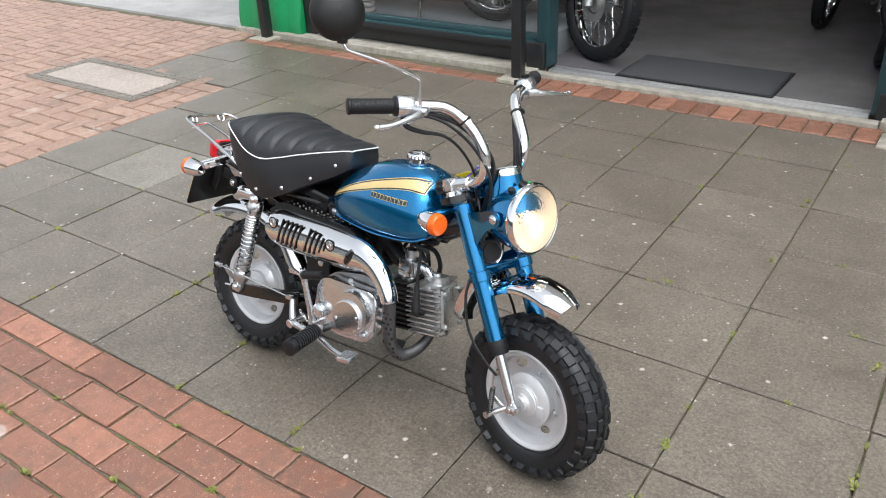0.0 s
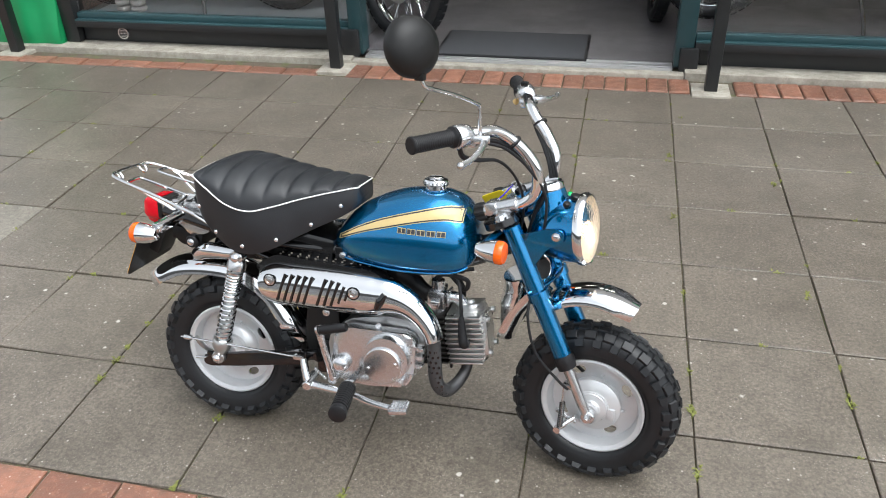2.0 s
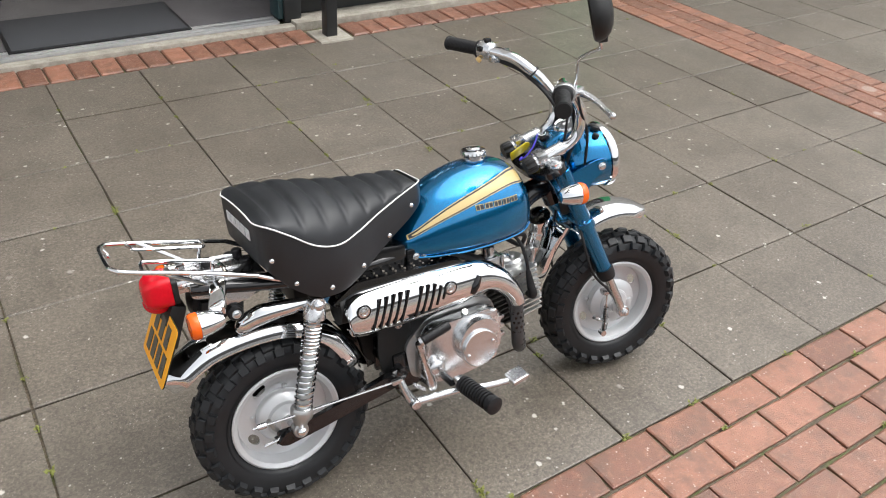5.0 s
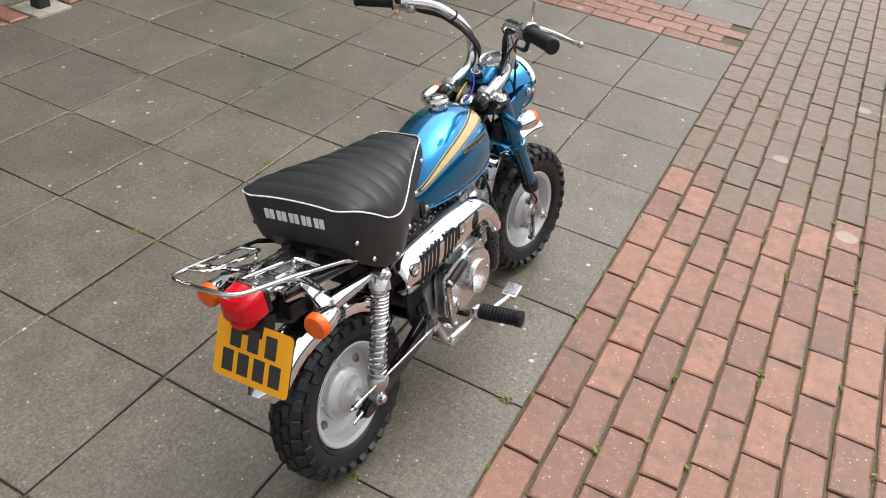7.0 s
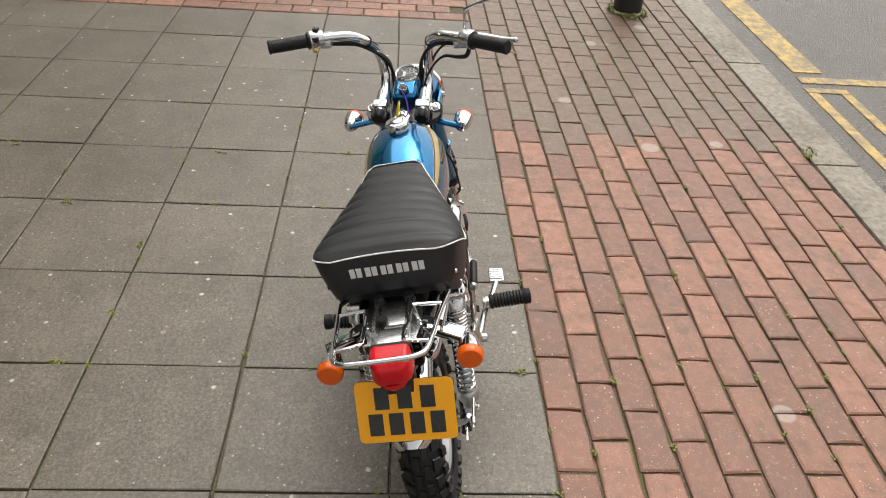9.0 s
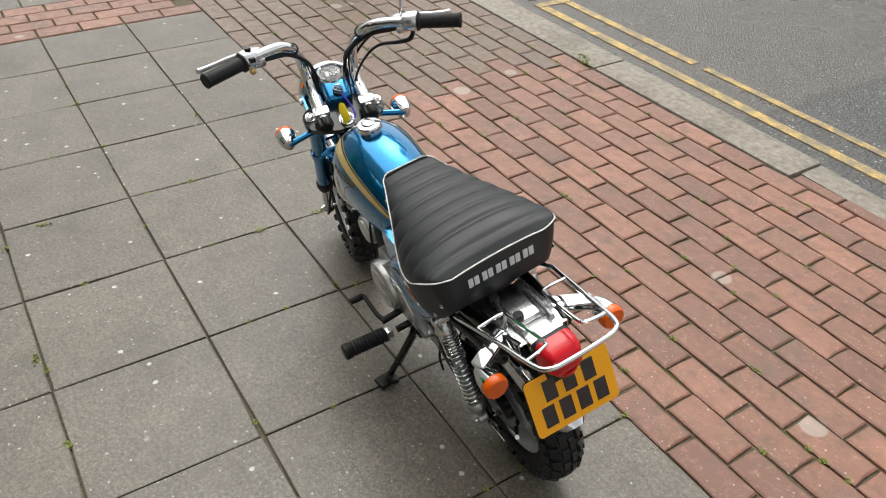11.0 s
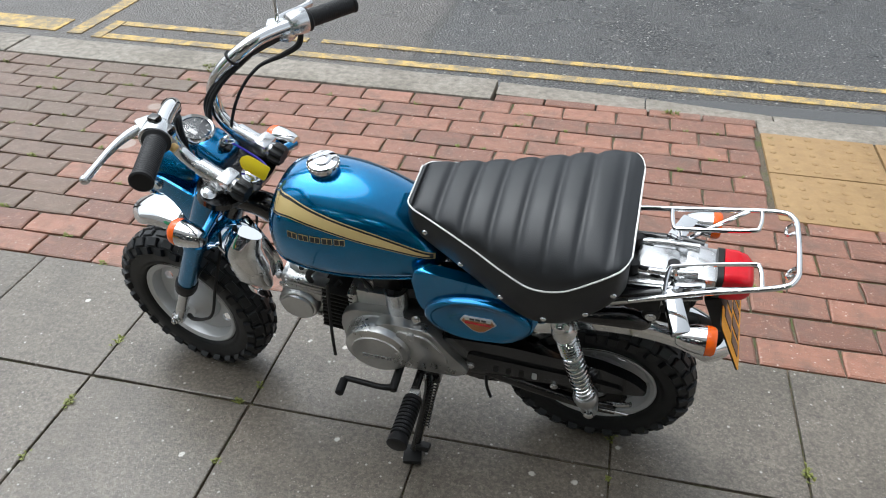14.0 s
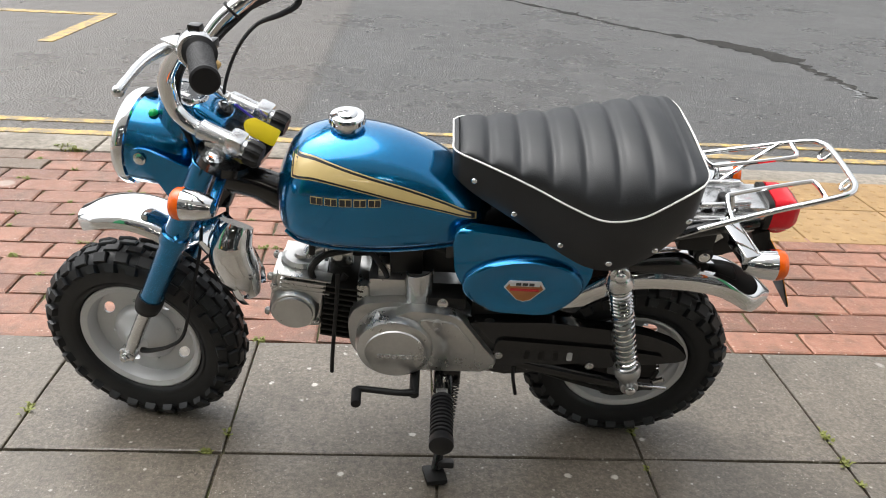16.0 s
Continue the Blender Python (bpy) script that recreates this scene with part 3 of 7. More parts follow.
# water along a broken joint far out in the road
wet = smooth_path([(-0.4, -7.9, 0), (-1.21, -6.8, 0), (-1.9, -5.6, 0), (-2.5, -4.9, 0), (-2.8, -4.3, 0), (-2.83, -3.6, 0), (-2.8, -3.1, 0)], 12)
bm = B()
rows = []
for i, p in enumerate(wet):
    d = (wet[min(i + 1, len(wet) - 1)] - wet[max(i - 1, 0)]).normalized()
    s = Vector((-d.y, d.x, 0))
    w = 0.02 + 0.07 * rng.random() ** 2 + (0.09 if 34 < i < 50 else 0)
    o = rng.uniform(-0.03, 0.03)
    rows.append([p + s * (o + w * k) + Vector((0, 0, ROAD_Z + 0.002 + 0.001 * (k == 0))) for k in (-1, 0, 1)])
loft(bm, rows, (False, False), wrap=False)
tagged(part("wet_joint", bm, m_water.mat), "rain water lying along a broken joint in the road", "puddle", kind="structure")

# bollard by the kerb
bol = top("bollard", label="black painted round iron bollard standing in the bricks", category="bollard", at=pose(3.2, -1.0, 0))
bm = B()
lathe(bm, [(0.088, 0.0), (0.088, 0.85), (0.075, 0.86), (0.075, 0.9), (0.088, 0.91), (0.085, 0.98), (0.05, 1.01), (0.0001, 1.02)], 28)
part("post", bm, SHOPBLACK, bol)
bm = B()
lathe(bm, [(0.1, -0.01), (0.1, 0.006), (0.09, 0.012)], 28)
part("collar", bm, SILL, bol)

# weeds in the joints
bm = B()
spots = [(0.0, 0.046, 1.0), (0.40, 2.02, 0.9), (0.8, 2.09, 0.8), (0.8, 1.55, 0.9), (1.2, 1.88, 0.9), (1.715, 0.42, 0.8), (0.549, 1.237, 0.8), (1.124, 1.229, 0.8),
         (-1.634, 0.404, 1.0), (-0.41, 0.32, 1.0), (-0.41, 0.25, 0.8), (-0.82, 0.33, 1.0), (-0.82, 0.41, 0.9), (0.82, 0.28, 1.0), (0.82, 0.5, 1.1), (-0.41, 1.64, 0.8), (0.86, 2.53, 0.6),
         (1.2, 1.1, 0.9), (0.41, 0.0, 0.7), (1.35, -1.37, 2.2), (1.42, -1.41, 2.0), (-0.55, -1.4, 1.5), (2.05, 0.82, 0.7), (1.23, 0.6, 0.8), (0.666, 0.0, 0.8), (0.0, 1.3, 0.7)]
for i in range(26):
    a = rng.uniform(0, 6.28)
    spots.append((3.2 + 0.11 * math.cos(a), -1.0 + 0.1 * math.sin(a), rng.uniform(1.2, 3.2)))
for i in range(150):
    if rng.random() < 0.45:
        spots.append((rng.randint(-5, 6) * PX, rng.uniform(0, 2.8), rng.uniform(0.25, 0.6)))
    elif rng.random() < 0.4:
        spots.append((rng.uniform(-2, 2.8), rng.randint(1, 6) * PY, rng.uniform(0.25, 0.6)))
    else:
        spots.append((rng.uniform(-1.0, 3.0), -rng.randint(1, 12) * BY, rng.uniform(0.3, 0.7)))
for i in range(75):
    spots.append((rng.uniform(-1.0, 3.2), -rng.randint(0, 12) * BY, rng.uniform(0.3, 0.7)))
for x, y, s in spots:
    along_x = abs(x / PX - round(x / PX)) * PX > abs(y / PY - round(y / PY)) * PY if y > -0.02 else True
    for k in range(int(16 * s) + 5):
        d = rng.gauss(0, 0.011 * s)
        c = Vector((x + (d if along_x else rng.gauss(0, 0.003)), y + (rng.gauss(0, 0.003) if along_x else d), -0.006))
        a, l, w = rng.uniform(0, 6.28), rng.uniform(0.006, 0.016) * (0.6 + 0.5 * s), rng.uniform(0.002, 0.0045)
        o, u = Vector((math.cos(a), math.sin(a), 0)), Vector((-math.sin(a), math.cos(a), 0))
        t1, t2 = c + o * l * 0.45 + Vector((0, 0, l * 0.8)), c + o * l + Vector((0, 0, l * 0.85))
        vs = [bm.verts.new(q) for q in (c - u * w * 0.4, c + u * w * 0.4, t1 + u * w, t2, t1 - u * w)]
        bm.faces.new(vs)
tagged(part("weeds", bm, GRASS, None, smooth=False), "tiny green weeds and moss growing in the joints", "weed", kind="stuff")

# ---- the shop front ----
WALL_Y = 3.17


def wall(name, x0, x1, y0, y1, z0, z1, mat, label, cat="wall"):
    bm = B()
    box(bm, ((x0 + x1) / 2, (y0 + y1) / 2, (z0 + z1) / 2), (x1 - x0, y1 - y0, z1 - z0), 0.004)
    return tagged(part(name, bm, mat), label, cat, kind="structure")


wall("sill_left", -3.5, -0.955, 3.06, WALL_Y + 0.2, -0.03, 0.03, SILL, "weathered pale concrete sill under the shop window", "sill")
wall("sill_right", 0.9, 2.74, 3.066, WALL_Y + 0.2, -0.03, 0.035, SILL, "weathered pale concrete sill under the shop window", "sill")
wall("sill_door", -0.95, 0.895, 3.066, 3.135, -0.03, 0.02, SILL, "pale concrete strip under the shop doorway", "sill")
thr = top("threshold", label="ridged bright aluminium door threshold strip", category="threshold", kind="structure")
for k in range(4):
    bm = B()
    box(bm, (-0.0275, 3.152 + k * 0.026, 0.016), (1.73, 0.022, 0.03 + 0.004 * (k % 2)), 0.004)
    part("ridge", bm, ALUM, thr)


def shop_window(no, x0, x1):
    w = top(f"window_{no}", label="shop window in a dark teal frame above a black stall riser", category="shop window", kind="structure")
    bm = B()
    box(bm, ((x0 + x1) / 2, WALL_Y + 0.07, 0.0825), (x1 - x0, 0.06, 0.095), 0.003)
    part("stall_riser", bm, SHOPBLACK, w)
    bm = B()
    box(bm, ((x0 + x1) / 2, WALL_Y + 0.04, 0.15), (x1 - x0, 0.12, 0.04), 0.006)
    part("window_sill", bm, SHOPBLACK, w)
    bm = B()
    box(bm, ((x0 + x1) / 2, WALL_Y + 0.05, 0.195), (x1 - x0, 0.07, 0.035), 0.006)
    box(bm, ((x0 + x1) / 2, WALL_Y + 0.03, 0.174), (x1 - x0, 0.1, 0.01), 0.003)
    part("window_frame", bm, TEAL, w, "dark teal painted bottom rail")
    bm = B()
    box(bm, ((x0 + x1) / 2, WALL_Y + 0.05, 2.35), (x1 - x0, 0.07, 0.08), 0.006)
    part("window_frame", bm, TEAL, w)
    bm = B()
    box(bm, ((x0 + x1) / 2, WALL_Y + 0.05, 1.262), (x1 - x0 - 0.002, 0.008, 2.094))
    g = part("pane", bm, GLASS, w, smooth=False)
    g.visible_shadow = False
    bm = B()
    box(bm, ((x0 + x1) / 2, WALL_Y + 0.44, 0.085), (x1 - x0, 0.66, 0.17), 0.003)
    part("display_floor", bm, plain("pale_display_board", (0.2, 0.22, 0.23), 0.4, 0, 0.1, 12) if no == 1 else VINYLFLOOR, w)
    return w


shop_window(1, -2.76, -0.99)
shop_window(2, 0.94, 2.6)


def jamb(x0, x1, mat, name="door_jamb"):
    wall(name, x0, x1, WALL_Y - 0.01, WALL_Y + 0.11, 0.035, 2.4, mat, "dark teal painted door jamb" if mat is TEAL else "black painted shopfront pilaster", "door frame")


jamb(-0.985, -0.905, TEAL)
jamb(0.84, 0.935, TEAL)
jamb(-2.86, -2.765, SHOPBLACK, "pilaster")
jamb(2.605, 2.72, SHOPBLACK, "pilaster")
for x, y in ((-1.012, 2.99), (1.02, 2.905), (-3.12, 3.02)):
    post = top("shutter_post", label="slim square black steel post on a concrete foot", category="post", group="black posts before the shop", at=pose(x, y, 0))
    bm = B()
    box(bm, (0, 0, 1.3), (0.062, 0.062, 2.6), 0.004)
    part("upright", bm, SHOPBLACK, post)
    bm = B()
    box(bm, (0, 0.0, -0.005), (0.19, 0.19, 0.03), 0.006)
    part("foot", bm, SILL, post)
bm = B()
box(bm, (-0.98, WALL_Y - 0.02, 0.1), (0.12, 0.03, 0.16), 0.012)
tagged(part("jamb_foot", bm, SHOPBLACK), "black kick plate at the foot of the jamb", "kick plate", kind="structure")
bm = B()
box(bm, (0.915, WALL_Y - 0.02, 0.08), (0.1, 0.03, 0.13), 0.012)
tagged(part("jamb_foot", bm, SHOPBLACK), "black kick plate at the foot of the jamb", "kick plate", kind="structure")
# round vent in the left stall riser
vent = top("vent", label="round metal air vent in the black stall riser", category="vent", at=pose(-2.48, WALL_Y + 0.038, 0.085, 90, 0, 0))
bm = B()
lathe(bm, [(0.036, 0), (0.036, 0.006), (0.028, 0.006), (0.028, 0.003)], 24, cap=(False, False))
part("ring", bm, STEEL, vent)
for k in range(5):
    bm = B()
    box(bm, (0, -0.02 + k * 0.01, 0.004), (0.05 - 0.008 * abs(k - 2), 0.004, 0.004))
    part("slat", bm, STEEL, vent)


def wrapped_pilaster(name, x0, x1):
    """A pilaster wrapped in green sheeting that bulges a little at its foot."""
    bm = B()
    rings = []
    for k in range(25):
        z = 0.03 + 2.5 * (k / 24) ** 1.6
        puff = 0.035 * math.exp(-((z - 0.08) / 0.14) ** 2)
        ring = []
        for i in range(24):
            s = i / 23
            x = x0 + (x1 - x0) * s
            y = WALL_Y - 0.02 - puff - 0.012 * math.sin(s * 3.1416) - 0.006 * math.sin(s * 21 + z * 4)
            ring.append((x + 0.01 * math.sin(z * 5), y, z))
        ring += [(x1, WALL_Y + 0.1, z), (x0, WALL_Y + 0.1, z)]
        rings.append(ring)
    loft(bm, rings)
    tagged(part(name, bm, GREEN), "pilaster wrapped in bright green sheeting", "pilaster", kind="structure")


wrapped_pilaster("pilaster_green_left", -3.5, -2.87)
wrapped_pilaster("pilaster_green_right", 2.73, 3.3)
wall("wall_front_upper", -3.5, 3.3, WALL_Y - 0.05, WALL_Y + 0.25, 2.401, 4.6, RENDER, "plain painted wall above the shop front")
wall("wall_front_side", 3.305, 20, WALL_Y, WALL_Y + 0.25, -0.03, 4.6, RENDER, "plain painted wall of the neighbouring shop")
wall("wall_side_left", -3.5, -3.3, WALL_Y + 0.26, 9.0, -0.03, 4.6, RENDER, "plain side wall of the shop")
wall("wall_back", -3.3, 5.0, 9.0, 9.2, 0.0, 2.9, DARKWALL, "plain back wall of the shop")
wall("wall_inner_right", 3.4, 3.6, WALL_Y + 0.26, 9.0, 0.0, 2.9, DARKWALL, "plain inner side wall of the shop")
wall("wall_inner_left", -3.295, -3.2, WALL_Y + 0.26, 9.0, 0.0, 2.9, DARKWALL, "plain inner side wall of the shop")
wall("floor", -3.2, 3.4, WALL_Y + 0.09, 9.0, -0.02, 0.028, VINYLFLOOR, "worn dark grey vinyl shop floor", "floor")
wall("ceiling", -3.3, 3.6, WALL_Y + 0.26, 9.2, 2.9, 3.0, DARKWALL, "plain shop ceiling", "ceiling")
# unseen wall, added to darken low reflections in paint, chrome and wet road
wall("wall_across", -50, 60, -24.2, -24.0, -0.05, 4.5, DARKWALL, "plain unseen wall added across the road for reflections")

# door mat on the shop floor
dm = top("door_mat", label="charcoal entrance mat with a black rubber border", category="door mat", at=pose(-0.06, 3.445, 0.029))
bm = B()
box(bm, (0, 0, 0.004), (0.87, 0.49, 0.008), 0.002)
part("rubber_border", bm, RUBBER, dm)
bm = B()
box(bm, (0, 0, 0.0075), (0.838, 0.458, 0.008), 0.002)
part("carpet", bm, MAT, dm)

# ceiling lamps of the shop
for x, y in ((-1.4, 5.0), (1.2, 5.0), (0, 7.4)):
    lamp = top("ceiling_lamp", label="bright white ceiling lamp panel in the shop", category="ceiling lamp", group="shop ceiling lamps", at=pose(x, y, 2.86))
    bm = B()
    box(bm, (0, 0, 0.02), (1.22, 0.3, 0.035), 0.004)
    part("housing", bm, ALUM, lamp)
    bm = B()
    box(bm, (0, 0, -0.004), (1.16, 0.24, 0.01), 0.002)
    part("diffuser", bm, glow("lamp_diffuser", (1.0, 0.93, 0.82), 6.0), lamp)

# ---- the motorbike: x ahead, y to its left, z up, leaning on its side stand ----
bike = top("motorbike", label="small metallic blue and chrome minibike leaning on its side stand", category="motorbike",
           at=pose(-0.355, 0.273, 0.0, 0, 0, -2.35) @ pose(0, 0, 0, -13.4, 0, 0) @ pose(0, 0.006, -0.002))
HEAD = Vector((0.705, 0, 0.60))
AXIS = Vector((-math.sin(radians(25)), 0, math.cos(radians(25))))
STEER = Matrix.Translation(HEAD) @ Matrix.Rotation(radians(-10.5), 4, AXIS) @ Matrix.Translation(-HEAD)


def P(name, bm, mat, parent=None, label="", steer=False, angle=38):
    return part(name, bm, mat, parent or bike, label, True, angle, STEER if steer else None)


BLOCKS = {}


def block_shape(y, w_arc, w_y, r0, r1, lean):
    """One rubber block of the tread, tapering outwards."""
    rows = []
    for rr, sc in ((r0, 1.0), (r1 - 0.0025, 0.93), (r1, 0.78)):
        ring = []
        for sx, sy in ((-1, -1), (1, -1), (1, 1), (-1, 1)):
            th = sx * w_arc * sc / 2 / 0.2
            yy = y + sy * w_y * sc / 2
            rad = rr - lean * (sy * 0.5 * w_y)
            ring.append((rad * math.cos(th), rad * math.sin(th), yy + (lean * (rr - r0))))
        rows.append(ring)
    return loft(B(), rows, (False, True))


def wheel(name, cx, cz, steer):
    """A pressed steel wheel with a knobbly tyre; its axle lies along y."""
    place = Matrix.Translation((cx, 0, cz)) @ pose(0, 0, 0, -90, 0, 0) @ Matrix.Diagonal((0.99, 0.99, 0.87, 1))
    mm = (STEER @ place) if steer else place
    bm = B()
    # rim, both flanges and well
    prof = [(0.121, 0.038), (0.1225, 0.0365), (0.121, 0.033), (0.112, 0.031), (0.108, 0.02), (0.106, 0.012), (0.106, -0.012), (0.108, -0.02), (0.112, -0.031), (0.121, -0.033), (0.1225, -0.0365), (0.121, -0.038)]
    inner = [(0.118, -0.039), (0.109, -0.034), (0.104, -0.02), (0.1025, 0.0), (0.104, 0.02), (0.109, 0.034), (0.118, 0.039)]
    lathe(bm, prof + inner + [prof[0]], 72, cap=(False, False))
    # web with four oval windows
    flat = B()
    edges = []

    def circle(pts):
        vs = [flat.verts.new((x, y, 0)) for x, y in pts]
        edges.extend(flat.edges.new((vs[i], vs[(i + 1) % len(vs)])) for i in range(len(vs)))
    circle([(0.1035 * math.cos(a), 0.1035 * math.sin(a)) for a in np.linspace(0, 2 * math.pi, 72, False)])
    circle([(0.04 * math.cos(a), 0.04 * math.sin(a)) for a in np.linspace(0, 2 * math.pi, 40, False)])
    for k in range(4):
        t = math.pi / 4 + k * math.pi / 2 + 0.25
        u, v = Vector((math.cos(t), math.sin(t))), Vector((-math.sin(t), math.cos(t)))
        circle([tuple(u * (0.083 + 0.0105 * math.cos(a)) + v * 0.0165 * math.sin(a)) for a in np.linspace(0, 2 * math.pi, 20, False)])
    bmesh.ops.triangle_fill(flat, edges=edges, use_beauty=True)
    for f in [f for f in flat.faces if any((f.calc_center_median().xy - Vector((math.cos(t), math.sin(t))) * 0.083).length < 0.008 for t in [math.pi / 4 + k * math.pi / 2 + 0.25 for k in range(4)])]:
        flat.faces.remove(f)
    r = bmesh.ops.extrude_face_region(flat, geom=list(flat.faces))
    bmesh.ops.translate(flat, vec=(0, 0, 0.005), verts=[g for g in r["geom"] if isinstance(g, bmesh.types.BMVert)])
    tmp = bpy.data.meshes.new("web")
    flat.to_mesh(tmp)
    flat.free()
    bm.from_mesh(tmp)
    bpy.data.meshes.remove(tmp)
    bm.transform(mm)
    w = part(name, bm, SILVER, bike, "silver pressed steel wheel with oval windows")
    # hub drum with a stepped brake plate
    bm = B()
    lathe(bm, [(0.02, -0.052), (0.024, -0.046), (0.04, -0.04), (0.043, -0.03), (0.058, -0.02), (0.062, -0.012), (0.062, 0.014), (0.057, 0.022), (0.05, 0.03), (0.03, 0.038), (0.022, 0.05)], 48)
    for k in range(4):
        a = k * math.pi / 2 + 0.2
        bolt(bm, (0.068 * math.cos(a), 0.068 * math.sin(a), 0.006), (0, 0, 1), 0.0045, 0.006)
        bolt(bm, (0.068 * math.cos(a), 0.068 * math.sin(a), -0.002), (0, 0, -1), 0.0045, 0.006)
    part("hub", bm, SILVER, w, m=mm)
    bm = B()
    side = 1 if not steer else -1
    lathe(bm, [(0.064, side * 0.018), (0.066, side * 0.026), (0.060, side * 0.032), (0.040, side * 0.036), (0.036, side * 0.044), (0.02, side * 0.048), (0.016, side * 0.062)], 40)
    box(bm, (0.046, 0.01, side * 0.036), (0.018, 0.03, 0.012), 0.004)
    rod(bm, (-0.03, 0.038, side * 0.03), (-0.03, 0.038, side * 0.06), 0.009)
    part("brake_panel", bm, SILVER, w, m=mm)
    bm = B()
    tube(bm, [(-0.03, 0.038, side * 0.055), (-0.05, 0.03, side * 0.06), (-0.075, 0.012, side * 0.066)], [0.007, 0.006, 0.006], 8)
    part("brake_lever", bm, STEEL, w, m=mm)
    bm = B()
    rod(bm, (0, 0, -0.09), (0, 0, 0.09), 0.006)
    bolt(bm, (0, 0, -0.089), (0, 0, -1), 0.009, 0.008)
    bolt(bm, (0, 0, 0.089), (0, 0, 1), 0.009, 0.008)
    part("axle", bm, STEEL, w, m=mm)
    # tyre carcass
    bm = B()
    n = 96
    prof = []
    for a in np.linspace(-2.62, 2.62, 30):
        c, s = math.cos(a), math.sin(a)
        prof.append((0.1545 + 0.0380 * math.copysign(abs(c) ** 0.75, c), 0.049 * math.copysign(abs(s) ** 0.8, s)))
    lathe(bm, prof, n, cap=(False, False))
    # tread blocks: pairs across the crown, lugs down each shoulder
    count = 27

    def block(ang, y, w_arc, w_y, r0, r1, lean):
        if (y, w_arc) not in BLOCKS:
            BLOCKS[(y, w_arc)] = link_mesh("tread_block", block_shape(y, w_arc, w_y, r0, r1, lean), TYRE, False)
        ob = new("tread_block", BLOCKS[(y, w_arc)])
        ob.parent = w
        ob.matrix_basis = mm @ pose(0, 0, 0, 0, 0, math.degrees(ang))

    for i in range(count):
        a = 2 * math.pi * i / count
        half = math.pi / count
        block(a, 0.0098, 0.0345, 0.0178, 0.184, 0.1975, 0.15)
        block(a + half, -0.0098, 0.0345, 0.0178, 0.184, 0.1975, -0.15)
        block(a + half * 0.7, 0.0300, 0.0315, 0.019, 0.178, 0.191, 0.6)
        block(a + half * 1.7, -0.0300, 0.0315, 0.019, 0.178, 0.191, -0.6)
        for sgn in (1, -1):
            block(a + half * (1.6 if sgn > 0 else 0.6), sgn * 0.0440, 0.026, 0.009, 0.168, 0.1752, sgn * 1.6)
    # raised rings on the sidewall
    for sgn in (1, -1):
        lathe(bm, [(0.128, sgn * 0.0445), (0.131, sgn * 0.0465), (0.134, sgn * 0.0475)], n, cap=(False, False))
    part("tyre", bm, TYRE, w, "black knobbly tyre", angle=30, m=mm)
    return w


wheel("rear_wheel", -0.005, 0.204, False)
wheel("front_wheel", 0.918, 0.204, True)

# ---- fuel tank ----
TX = [0.285, 0.30, 0.33, 0.38, 0.45, 0.52, 0.57, 0.60, 0.622, 0.632]
TT = [0.548, 0.572, 0.608, 0.642, 0.668, 0.676, 0.668, 0.650, 0.615, 0.585]
TB = [0.530, 0.512, 0.503, 0.498, 0.495, 0.497, 0.501, 0.508, 0.522, 0.546]
TW = [0.030, 0.056, 0.074, 0.088, 0.100, 0.104, 0.099, 0.090, 0.068, 0.035]


def tank_y(x, z):
    """Half the tank's width at x and height z."""
    zt, zb, w = (float(np.interp(x, TX, a)) for a in (TT, TB, TW))
    zw = zb + 0.36 * (zt - zb)
    if z > zw:
        u = min(1.0, (z - zw) / (zt - zw))
        return w * (1 - u ** 2.1) ** (1 / 2.1)
    u = min(1.0, (zw - z) / (zw - zb))
    return w * (1 - u ** 5.5) ** (1 / 5.5)


def smooth_table(xs, ys, x):
    """Smooth interpolation through a table."""
    n = len(xs)
    i = max(0, min(n - 2, int(np.searchsorted(xs, x)) - 1))
    d = [(ys[min(k + 1, n - 1)] - ys[max(k - 1, 0)]) / (xs[min(k + 1, n - 1)] - xs[max(k - 1, 0)]) for k in (i, i + 1)]
    h = xs[i + 1] - xs[i]
    t = (x - xs[i]) / h
    return (2 * t ** 3 - 3 * t * t + 1) * ys[i] + (t ** 3 - 2 * t * t + t) * h * d[0] + (-2 * t ** 3 + 3 * t * t) * ys[i + 1] + (t ** 3 - t * t) * h * d[1]


TXF = list(np.linspace(TX[0], TX[-1], 60))
TT, TB, TW = ([smooth_table(TX, a, x) for x in TXF] for a in (TT, TB, TW))
TX = TXF
rings = []
for x, zt, zb in zip(TX, TT, TB):
    zw = zb + 0.36 * (zt - zb)
    ring = []
    for k in range(48):
        a = 2 * math.pi * k / 48
        s, c = math.sin(a), math.cos(a)
        z = zw + (zt - zw) * math.copysign(abs(s) ** (2 / 2.1), s) if s >= 0 else zw - (zw - zb) * abs(s) ** (2 / 5.5)
        ring.append((x, math.copysign(tank_y(x, z), c) if abs(c) > 1e-6 else 0.0, z))
    rings.append(ring)
bm = B()
loft(bm, rings)
tank = P("fuel_tank", bm, BLUE, label="metallic blue teardrop fuel tank", angle=60)
# seam lip along the bottom
bm = B()
lip = [(x, tank_y(x, zb + 0.008) + 0.0006, zb + 0.010) for x, zb in zip(TX[2:-2:3], TB[2:-2:3])]
for sgn in (1, -1):
    tube(bm, [(x, sgn * y, z - 0.006) for x, y, z in lip], 0.0028, 8, k=3)
part("bottom_seam", bm, BLUE, tank)


